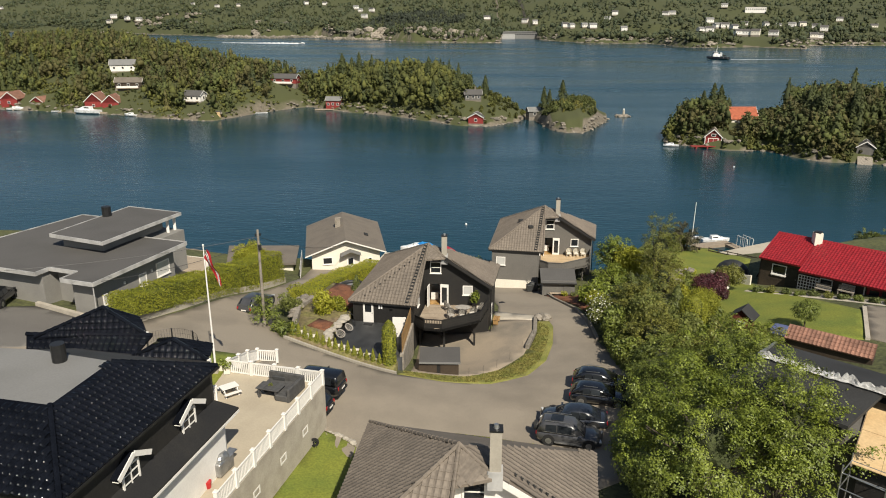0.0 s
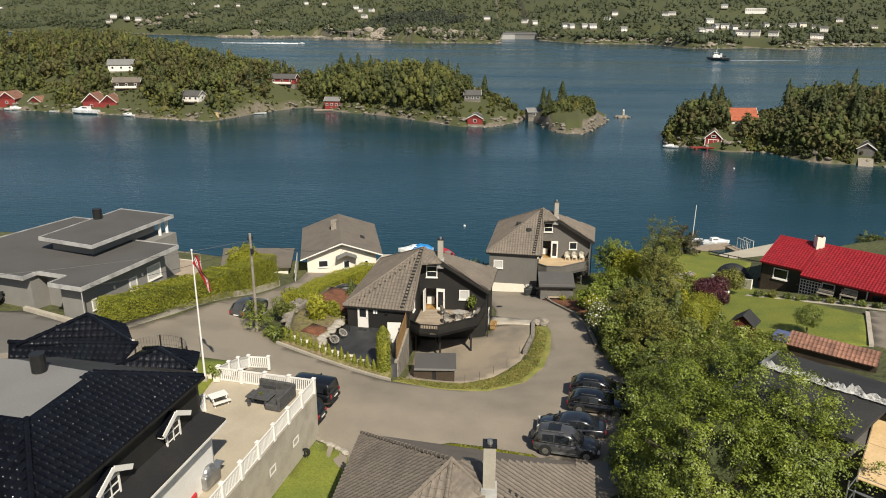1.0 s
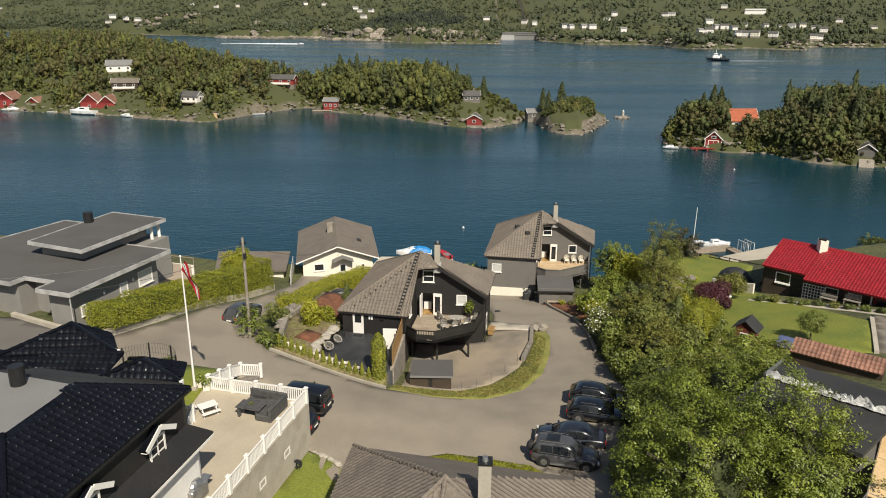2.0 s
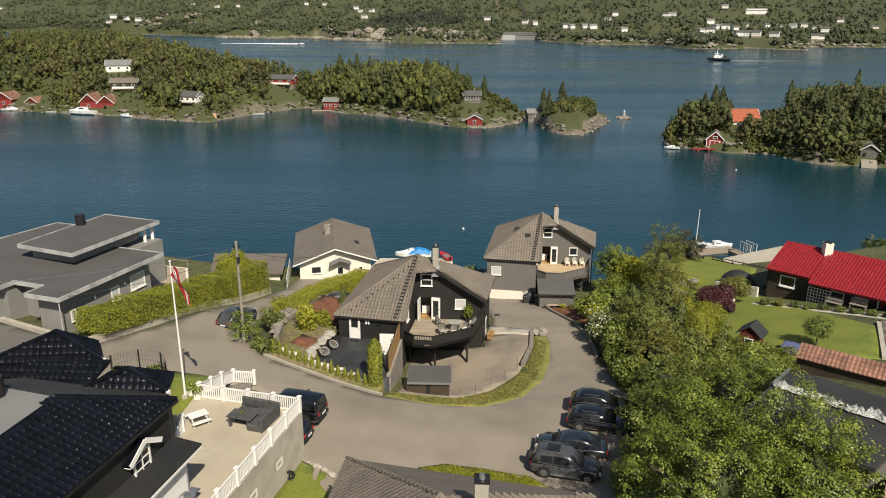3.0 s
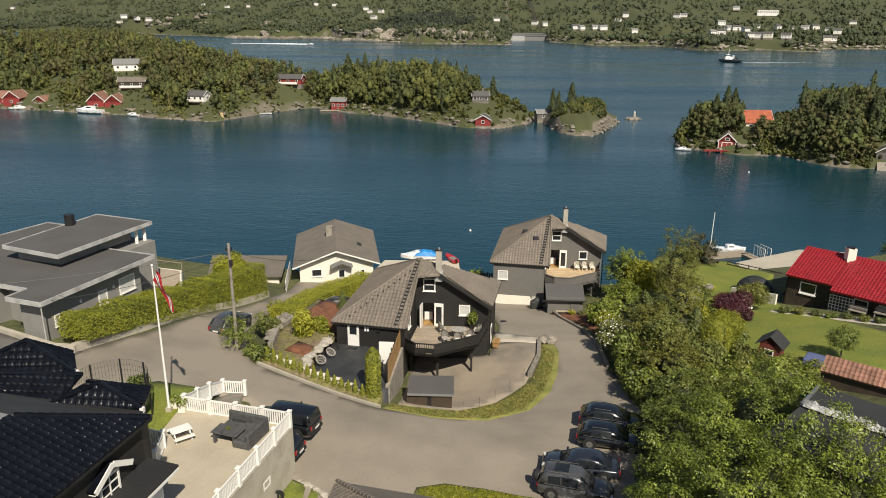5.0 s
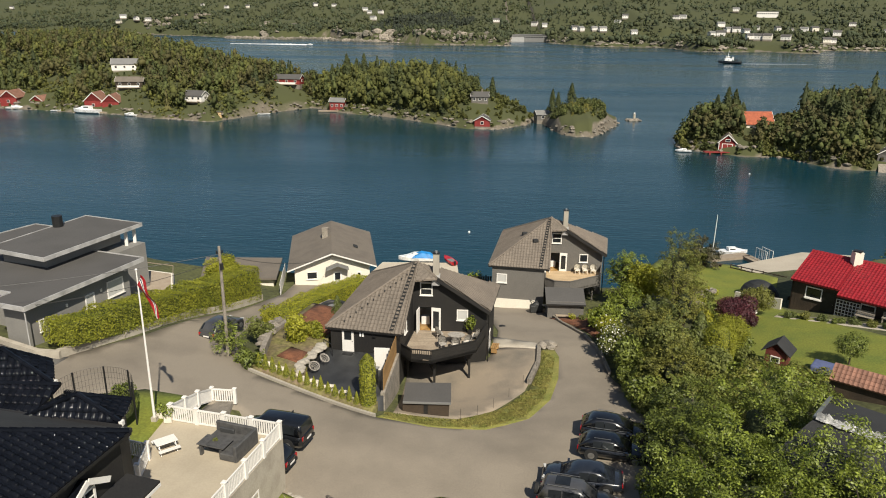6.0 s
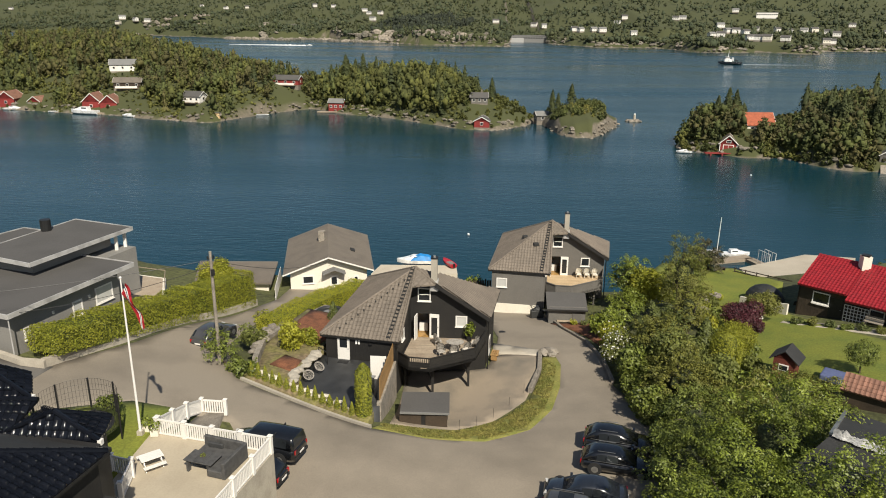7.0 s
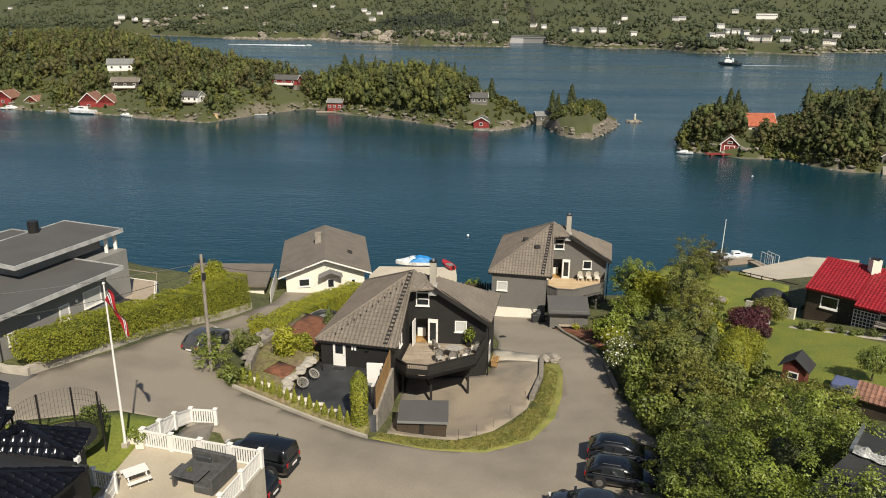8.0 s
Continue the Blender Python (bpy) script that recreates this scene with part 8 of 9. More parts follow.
def wire(a, b, sag, label):
    a, b = Vector(a), Vector(b)
    bm = bmesh.new()
    n = 14
    pts = [a.lerp(b, i / n) - Vector((0, 0, sag * 4 * (i / n) * (1 - i / n))) for i in range(n + 1)]
    bm.free()
    bm = loft([[p + Vector((0.018 * math.cos(k * math.pi / 2), 0, 0.018 * math.sin(k * math.pi / 2))) for k in range(4)] for p in pts])
    tagged(part("overhead_wire", bm, "dark_metal"), label, "wire")


wire((-19.3, 56.8, 29.3), (-46, 41.5, 30.6), 0.9, "thin black overhead wire from the utility pole")
wire((-19.0, 57.0, 29.2), (-16.9, 84.6, 20.2), 0.8, "thin black overhead wire to the bungalow gable")
wire((-19.0, 57.0, 28.9), (-30.5, 52.0, 26.9), 0.4, "thin black overhead wire to the villa eave")


def mast():
    p = thing("slim_mast", "slim white mast at the garden's shore edge", "mast", (27.2, 95.2, height(27.2, 95.2)))
    part("pole", rod(bmesh.new(), (0, 0, -0.5), (0.15, 0, 23.3 - height(27.2, 95.2)), 0.09, 8, 0.04), "white", p)
    return p


mast()
tagged(part("slanted_pole", rod(bmesh.new(), (12.9, 84.3, 19.4), (15.6, 81.6, 18.9), 0.06, 8), "white"), "white pole leaning out from the grey house's deck", "pole")
tagged(part("marker_post", rod(bmesh.new(), (18.4, 63.4, 18.9), (18.4, 63.4, 21.2), 0.13, 8), "concrete"), "pale concrete post among the shrubs", "post")


# ---- terrace things ----
def terrace_table():
    t = thing("garden_table", "low dark grey garden table on the terrace", "table", (-13.8, 40.45, 23.86), -14)
    for i in range(3):
        part("top_panel", bevelled(boxes(((-0.54 + i * 0.54, 0, 0.64), (0.53, 1.0, 0.05))), 0.01), "sofa_grey", t)
    part("apron", boxes(((0, 0, 0.57), (1.4, 0.8, 0.08))), "dark_metal", t)
    for sx in (-1, 1):
        for sy in (-1, 1):
            part("leg", boxes(((sx * 0.6, sy * 0.36, 0.28), (0.12, 0.22, 0.56))), "sofa_grey", t)
    return t


terrace_table()
shrub("small potted succulent on the garden table", (-13.8, 40.5, 24.52), (0.14, 0.14, 0.1), "leaf_grey", 0.05, 200, 4, 160, name="pot_plant")


def terrace_sofa():
    s = thing("garden_sofa", "dark grey L-shaped garden sofa on the terrace", "sofa", (-13.3, 41.35, 23.86), -14)
    part("seat", bevelled(boxes(((0, 0, 0.22), (2.3, 0.85, 0.40))), 0.05), "sofa_grey", s)
    part("backrest", bevelled(boxes(((0, 0.48, 0.47), (2.3, 0.2, 0.92))), 0.04), "sofa_grey", s)
    part("chaise", bevelled(boxes(((0.75, -0.95, 0.22), (0.85, 1.2, 0.40))), 0.05), "sofa_grey", s)
    part("side_back", bevelled(boxes(((1.25, -0.5, 0.47), (0.2, 2.1, 0.92))), 0.04), "sofa_grey", s)
    part("cushion", bevelled(boxes(((-0.4, 0.3, 0.55), (0.9, 0.16, 0.3))), 0.05), "paving", s)
    return s


terrace_sofa()


def picnic_table():
    t = thing("picnic_table", "small white picnic table with fixed benches", "table", (-16.5, 40.5, 23.86), 42)
    for i in range(4):
        part("top_board", boxes(((0, -0.27 + i * 0.18, 0.56), (1.1, 0.165, 0.035))), "white", t)
    for s in (-1, 1):
        part("bench", boxes(((0, s * 0.62, 0.32), (1.1, 0.24, 0.035))), "white", t)
        part("brace", boxes(((s * 0.42, 0, 0.3), (0.05, 1.4, 0.07))), "white", t)
        for q in (-1, 1):
            part("leg", bar(bmesh.new(), (s * 0.42, q * 0.5, 0.0), (s * 0.42, q * 0.2, 0.55), 0.05, 0.07), "white", t)
    return t


picnic_table()
for i, (x, y) in enumerate(((-18.15, 43.55), (-17.55, 43.2))):
    pt = thing("planter", "pale square planter with a small plant by the flagpole", "planter", (x, y, 23.9), 10 * i)
    part("pot", prism([(-0.2, -0.2), (0.2, -0.2), (0.2, 0.2), (-0.2, 0.2)], 0, 0.45), "cream", pt)
    rngp = np.random.default_rng(170 + i)
    cs, ns = lobe_points([((0, 0, 0.6), (0.3, 0.3, 0.22))], 150, rngp)
    part("plant", leaves_mesh("plant", cs, ns, 0.07, rngp), "leaf_bright", pt)


def barbecue(label, at, rz, cover):
    b = thing("barbecue", label, "barbecue", at, rz)
    part("body", bevelled(boxes(((0, 0, 0.45), (1.3, 0.6, 0.8))), 0.06), cover, b)
    bm = bmesh.new()
    bmesh.ops.create_uvsphere(bm, u_segments=14, v_segments=8, radius=1, matrix=Matrix.Translation((0, 0, 0.82)) @ Matrix.Diagonal((0.5, 0.32, 0.35, 1)))
    for v in bm.verts:
        v.co += v.normal * 0.05 * noise.noise(v.co * 5)
    part("lid", bm, cover, b)
    part("side_shelf", boxes(((0.85, 0, 0.78), (0.4, 0.5, 0.04))), "metal", b)
    return b


barbecue("gas barbecue under a crumpled silver cover", (-14.05, 32.3, 23.86), 75, "metal")
barbecue("black gas barbecue on the dark forecourt", (-8.0, 55.0, 20.51), 80, "black_cover")
part_b = thing("bucket", "small red bucket on the terrace by the house wall", "bucket", (-14.35, 30.9, 23.86))
part("pail", rod(bmesh.new(), (0, 0, 0), (0, 0, 0.4), 0.15, 14, 0.2), "red_paint", part_b)


def trampoline():
    t = thing("trampoline", "round black trampoline with a safety net", "trampoline", (-21.15, 42.2, 23.95))
    bm = bmesh.new()
    bmesh.ops.create_circle(bm, cap_ends=True, segments=36, radius=1.75, matrix=Matrix.Translation((0, 0, 0.85)))
    bmesh.ops.solidify(bm, geom=list(bm.faces), thickness=0.03)
    part("mat", bm, "rubber", t)
    bm = bmesh.new()
    r1 = [bm.verts.new((1.75 * math.cos(a * math.tau / 36), 1.75 * math.sin(a * math.tau / 36), 0.88)) for a in range(36)]
    r2 = [bm.verts.new((2.05 * math.cos(a * math.tau / 36), 2.05 * math.sin(a * math.tau / 36), 0.86)) for a in range(36)]
    for k in range(36):
        bm.faces.new((r1[k], r1[(k + 1) % 36], r2[(k + 1) % 36], r2[k]))
    bmesh.ops.solidify(bm, geom=list(bm.faces), thickness=0.05)
    part("edge_pad", bm, "leaf_dark", t, "dark green padded rim")
    for k in range(8):
        a = k * math.tau / 8 + 0.2
        c, s = math.cos(a), math.sin(a)
        part("pole", rod(bmesh.new(), (2.1 * c, 2.1 * s, 0), (2.1 * c, 2.1 * s, 2.65), 0.05, 6), "dark_metal", t)
    net = bmesh.new()
    for z in [0.95 + 0.34 * i for i in range(6)]:
        for k in range(24):
            a, b = k * math.tau / 24, (k + 1) * math.tau / 24
            rod(net, (2.05 * math.cos(a), 2.05 * math.sin(a), z), (2.05 * math.cos(b), 2.05 * math.sin(b), z), 0.006, 3)
    for k in range(72):
        a = k * math.tau / 72
        rod(net, (2.05 * math.cos(a), 2.05 * math.sin(a), 0.9), (2.05 * math.cos(a), 2.05 * math.sin(a), 2.65), 0.008, 3)
    tagged(part("net", net, "dark_metal", t), kind="stuff")
    return t


trampoline()
shrub("small green shrub beside the trampoline net", (-20.9, 44.6, 23.9), (0.8, 0.7, 0.9), "leaf_mid", 0.09, 70, 7, 171)


# ---- the corner house's front, deck and forecourt ----
fx = Vector((5.35, -0.75, 0)).normalized()
f0 = Vector((-12.1, 60.25, 0))
p0 = f0 + fx * 0.95
door(home, (p0.x, p0.y, 20.5), fx, 0.95, 1.9, "white", (0.52, 0.93), name="front_door")
sd = HP(6.95, 7.6, 0.0)
sv = (HP(7.4, 11.1, 0) - HP(6.75, 5.75, 0)).normalized()
door(home, (sd.x + 0.02, sd.y, 17.5), sv, 0.95, 2.05, "white", (0.5, 0.9), name="side_door")
nb = thing("house_number", "two plain white bars on the black wall", "sign", (-9.2, 60.0, 22.6))
for k in range(2):
    q = f0 + fx * (2.45 + 0.22 * k) + Vector((fx.y, -fx.x, 0)) * 0.05
    part("bar", boxes(((q.x, q.y, 22.05), (0.14, 0.03, 0.36), -8)), "ink", nb, placed=True)
q = f0 + fx * 3.6 + Vector((fx.y, -fx.x, 0)) * 0.1
part("wall_lamp", boxes(((q.x, q.y, 22.0), (0.25, 0.14, 0.1), -8)), "dark_metal", home, placed=True)
gr = thing("step_rail", "thin black metal rail beside the entrance", "railing", (-12.4, 59.6, 20.51))
for x, y in ((-12.6, 59.9), (-11.75, 59.0)):
    part("post", boxes(((x, y, 21.0), (0.05, 0.05, 1.0))), "dark_metal", gr, placed=True)
part("rail", bar(bmesh.new(), (-12.6, 59.9, 21.5), (-11.75, 59.0, 21.5), 0.05, 0.05), "dark_metal", gr, placed=True)
part("doormat", boxes(((p0.x + 0.5, p0.y - 0.6, 20.52), (0.8, 0.45, 0.02), -8)), "rubber")
tagged(bpy.data.objects["doormat"], "dark rubber doormat before the white door", "doormat")


def wicker_chair(label, at, rz, cushion=True, mat="wicker", group="wicker chairs on the deck"):
    c = thing("wicker_chair", label, "chair", at, rz, group)
    part("seat", bevelled(boxes(((0, 0, 0.4), (0.56, 0.56, 0.09))), 0.03), mat, c)
    bm = bmesh.new()
    rows = []
    for z, r in ((0.42, 0.33), (0.65, 0.37), (0.86, 0.38), (1.0, 0.34)):
        rows.append([bm.verts.new((r * math.sin(a), -r * math.cos(a) * 0.95, z - 0.24 * (abs(a) / 1.75) ** 2 * (z > 0.6))) for a in np.linspace(-1.75, 1.75, 11)])
    for r, s in zip(rows, rows[1:]):
        for k in range(10):
            bm.faces.new((r[k], r[k + 1], s[k + 1], s[k]))
    bmesh.ops.solidify(bm, geom=list(bm.faces), thickness=0.035)
    part("backrest", bm, mat, c)
    for sx in (-1, 1):
        for sy in (-1, 1):
            part("leg", rod(bmesh.new(), (sx * 0.24, sy * 0.24, 0), (sx * 0.25, sy * 0.25, 0.4), 0.025, 6), mat, c)
    if cushion:
        part("cushion", bevelled(boxes(((0, 0.02, 0.48), (0.5, 0.5, 0.09))), 0.035), "cushion", c)
    return c


zf = 17.38 + 2.97
wicker_chair("grey wicker armchair on the raised deck", (-3.75, 63.5, zf), -70, False)
wicker_chair("grey wicker armchair near the deck parapet", (-3.35, 61.5, zf), -150, False)
wicker_chair("grey wicker armchair with a pale cushion", (-1.35, 61.9, zf), 130)
wicker_chair("grey wicker armchair with a pale blanket", (-2.3, 61.2, zf), 180)
wicker_chair("grey wicker armchair beside the parapet", (-0.75, 63.3, zf), 80)


def round_table():
    t = thing("round_table", "oval grey wicker table on the deck", "table", (-2.3, 62.6, zf))
    bm = bmesh.new()
    bmesh.ops.create_cone(bm, cap_ends=True, segments=28, radius1=0.6, radius2=0.62, depth=0.05, matrix=Matrix.Translation((0, 0, 0.73)) @ Matrix.Diagonal((1.15, 0.9, 1, 1)))
    part("tabletop", bm, "wicker", t)
    part("apron", rod(bmesh.new(), (0, 0, 0.6), (0, 0, 0.7), 0.5, 20), "wicker", t)
    for k in range(4):
        a = k * math.pi / 2 + 0.7
        part("leg", rod(bmesh.new(), (0.42 * math.cos(a), 0.36 * math.sin(a), 0), (0.42 * math.cos(a), 0.36 * math.sin(a), 0.7), 0.035, 8), "wicker", t)
    return t


round_table()
pl = thing("potted_plant", "leafy green plant in a pot on the deck", "plant", (-1.25, 64.5, zf))
part("pot", rod(bmesh.new(), (0, 0, 0), (0, 0, 0.4), 0.18, 14, 0.24), "dark_metal", pl)
rngq = np.random.default_rng(180)
cs, ns = lobe_points([((0, 0, 0.95), (0.42, 0.42, 0.5)), ((0.1, 0, 1.3), 0.3)], 70, rngq, 0.6)
part("foliage", leaves_mesh("foliage", cs, ns, 0.14, rngq, 0.3), "leaf_bright", pl)
for i, (x, y, a) in enumerate(((-12.2, 57.6, 70), (-12.6, 56.3, 40))):
    e = thing("basket_chair", "round open-work rattan basket chair on the forecourt", "chair", (x, y, 20.51), a, "basket chairs")
    bm = bmesh.new()
    rings = [(0.1, 0.03), (0.22, 0.09), (0.31, 0.18), (0.37, 0.3), (0.39, 0.36)]
    for q, (r, z) in enumerate(rings):
        for w in range(16):
            a0, a1 = w * math.tau / 16, (w + 1) * math.tau / 16
            rod(bm, (r * math.cos(a0), r * math.sin(a0), z), (r * math.cos(a1), r * math.sin(a1), z), 0.028 if q > 2 else 0.014, 4)
    for w in range(16):
        c_, s_ = math.cos(w * math.tau / 16), math.sin(w * math.tau / 16)
        for (r, z), (r2, z2) in zip(rings, rings[1:]):
            rod(bm, (r * c_, r * s_, z), (r2 * c_, r2 * s_, z2), 0.012, 3)
    bmesh.ops.transform(bm, matrix=pose(0, 0, 0.3, 38), verts=bm.verts)
    part("basket", bm, "wicker", e)
    for k in range(3):
        aa = k * math.tau / 3
        part("leg", rod(bmesh.new(), (0.1 * math.cos(aa), 0.1 * math.sin(aa), 0.3), (0.38 * math.cos(aa), 0.38 * math.sin(aa), 0), 0.02, 6), "dark_metal", e)
tub = thing("hot_tub", "round black hot tub with pale water", "hot tub", (-13.75, 68.9, 19.75))
part("tub", rod(bmesh.new(), (0, 0, -0.8), (0, 0, 0.85), 1.15, 28), "black_cover", tub)
rimb = bmesh.new()
for k in range(28):
    a, b = k * math.tau / 28, (k + 1) * math.tau / 28
    rod(rimb, (1.1 * math.cos(a), 1.1 * math.sin(a), 0.88), (1.1 * math.cos(b), 1.1 * math.sin(b), 0.88), 0.17, 8)
part("rim", rimb, "black_cover", tub)
part("water", rod(bmesh.new(), (0, 0, 0.85), (0, 0, 0.87), 0.58, 28), "felt_light", tub)
pal = thing("pallet_bench", "pale wooden crate bench by the house corner", "bench", (0.9, 66.4, 18.0), 80)
for i in range(4):
    part("slat", boxes(((0, -0.24 + i * 0.16, 0.45), (1.1, 0.13, 0.04))), "wood_warm", pal)
for s in (-1, 1):
    part("leg", boxes(((s * 0.45, 0, 0.2), (0.08, 0.5, 0.46))), "wood_warm", pal)
posts = thing("wire_fence", "thin wire fence posts along the yard's edge", "fence", (2.0, 57.0, 18.8))
for i in range(6):
    f = i / 5
    x, y = lerp(-1.5, 4.3, f), 53.5 + 9.0 * f ** 1.35
    z = height(x, y)
    part("post", rod(bmesh.new(), (x, y, z - 0.1), (x, y, z + 0.8), 0.012, 6), "dark_metal", posts, placed=True)

# ---- the grey house's front ----
ga, gb = NP(-5.45, 1.03, 0), NP(-0.1, 0.28, 0)
gd = (gb - ga).normalized()
gz = NP(0, 0, 0).z
part("plinth", prism([tuple((ga + gd * a + Vector((gd.y, -gd.x, 0)) * o).xy) for a, o in ((0.3, 0.0), (5.0, 0.0), (5.0, 0.08), (0.3, 0.08))], gz - 1.2, gz + 1.5), "cream", neighbour, "cream plinth wall", placed=True)
w0 = ga + gd * 0.5
window(neighbour, (w0.x, w0.y, gz + 3.3), gd, 1.1, 1.0, "curtain_glass")
for c_ in ("EL", "mid"):
    q = NP(-5.85, 0.95, 5.1).lerp(NP(1.0, 5.8, 9.0), 0.62).lerp(NP(-3.8, 13.8, 5.1), 0.12) if c_ == "EL" else NP(-5.85, 0.95, 5.1).lerp(NP(0.35, 0, 5.1), 0.5).lerp(NP(1.0, 5.8, 9.0), 0.5)
    part("roof_vent", bevelled(boxes(((q.x, q.y, q.z + 0.14), (0.55, 0.5, 0.3), 10)), 0.03), "felt_black", neighbour, placed=True)
binp = thing("wheelie_bin", "dark green wheelie bin beside the drive", "bin", (1.5, 84.2, height(1.5, 84.2) + 0.06), 10)
part("body", prism([(-0.25, -0.3), (0.25, -0.3), (0.25, 0.3), (-0.25, 0.3)], 0.05, 1.0), "paving", binp)
part("lid", boxes(((0, 0.02, 1.04), (0.56, 0.68, 0.07))), "black_cover", binp)
hr = thing("handrail", "thin grey metal handrail beside the drive steps", "handrail", (4.0, 82, 15.8))
part("rail", rod(bmesh.new(), (2.7, 83.2, 17.0), (6.2, 79.8, 16.9), 0.035, 6), "metal", hr, placed=True)
for x, y in ((2.7, 83.2), (4.4, 81.5), (6.2, 79.8)):
    part("post", rod(bmesh.new(), (x, y, 15.4), (x, y, 17.0), 0.03, 6), "metal", hr, placed=True)
for i in range(3):
    p = NP(4.0 + 0.85 * i, 4.9, 2.98)
    wicker_chair("pale wicker chair on the grey house's deck", tuple(p), 180, True, "cream", "chairs on the grey deck")


# ---- garden things ----
def playhouse():
    p = thing("playhouse", "small red playhouse with a black roof on the lawn", "playhouse", (22.4, 60.5, 20.3), -35)
    part("body", boxes(((0, 0, 0.75), (1.5, 1.5, 1.7))), "play_red", p)
    for s in (-1, 1):
        part("roof", slab([Vector((0, -0.95, 2.35)), Vector((s * 1.05, -0.95, 1.5)), Vector((s * 1.05, 0.95, 1.5)), Vector((0, 0.95, 2.35))], 0.08), "felt_black", p)
    bm = bmesh.new()
    for y in (-0.74, 0.74):
        vs = [bm.verts.new(v) for v in ((-0.75, y, 1.55), (0.75, y, 1.55), (0, y, 2.2))]
        bm.faces.new(vs)
    bmesh.ops.solidify(bm, geom=list(bm.faces), thickness=0.04)
    part("gable", bm, "play_red", p)
    fr = part("window", boxes(((0.0, -0.77, 0.95), (0.7, 0.06, 0.5))), "white", p)
    part("pane", boxes(((0.0, -0.80, 0.95), (0.54, 0.03, 0.34))), "glass", fr)
    return p


playhouse()


def bench(label, at, rz):
    b = thing("garden_bench", label, "bench", at, rz)
    for i in range(3):
        part("seat_slat", boxes(((0, -0.15 + i * 0.15, 0.43), (1.5, 0.12, 0.04))), "stone", b)
    for i in range(3):
        part("back_slat", boxes(((0, 0.27, 0.58 + i * 0.14), (1.5, 0.04, 0.1))), "stone", b)
    for s in (-1, 1):
        part("leg", boxes(((s * 0.65, 0.05, 0.22), (0.07, 0.45, 0.44))), "stone", b)
    return b


dn = Vector((0.76, -0.65, 0))
for s, lab in ((6.9, "weathered grey garden bench by the red-roofed house"), (9.0, "weathered grey garden seat by the red-roofed house")):
    p = Vector((28.6, 75.7, 0)) + dn * s
    bench(lab, (p.x, p.y, height(p.x, p.y)), -40)
drape("house_paving", [tuple((Vector((28.3, 75.4, 0)) + dn * a + Vector((-0.65, -0.76, 0)) * b).xy) for a, b in ((0, 0.4), (20, 0.4), (20, 1.9), (0, 1.9))], "concrete", "pale paving slabs along the house front", "paving", lift=0.05)
cov = thing("pool_cover", "low blue-grey covered pool at the lawn edge", "pool", (26.0, 58.4, 20.95), -35)
part("cover", bevelled(boxes(((0, 0, 0.2), (3.6, 1.6, 0.5))), 0.1, 2), "pool_cover", cov)
shel = thing("garden_shelter", "black domed garden shelter beside the house", "shelter", (28.6, 82.2, 18.0), -40)
sb = bmesh.new()
bmesh.ops.create_uvsphere(sb, u_segments=18, v_segments=10, radius=1, matrix=Matrix.Diagonal((2.0, 1.5, 1.7, 1)))
bmesh.ops.delete(sb, geom=[v for v in sb.verts if v.co.z < -0.1], context="VERTS")
part("canopy", sb, "black_cover", shel)
wall_run("garden_wall", [(25.6, 80.6, 18.95), (27.4, 78.2, 19.4), (28.6, 76.4, 19.9)], 0.22, "low white garden wall beside the shelter", "cream", 0.5, 0.6)
rough_stones("rock_garden", "grey rocks among low plants in the garden", [(20.4, 74.5, 19.2), (21.6, 80.0, 18.6), (24.2, 84.0, 18.2)], 0.36, 18, 7, "stone", 0.9)


# ---- shore: quays, boats ----
def hull(L, W, H, mat, parent, name="hull"):
    st = []
    for f, wf, lo in ((0, 0.86, 0.05), (0.15, 0.95, 0), (0.45, 1.0, 0), (0.7, 0.84, 0.02), (0.88, 0.5, 0.12), (1.0, 0.06, 0.4)):
        x, hw = (f - 0.5) * L, W / 2 * wf
        sheer = H * (1 + 0.25 * f * f)
        st.append([(x, -hw * 0.35, lo * H), (x, -hw * 0.85, H * 0.35 + lo * H * 0.5), (x, -hw, sheer), (x, hw, sheer), (x, hw * 0.85, H * 0.35 + lo * H * 0.5), (x, hw * 0.35, lo * H)])
    return part(name, loft(st), mat, parent)


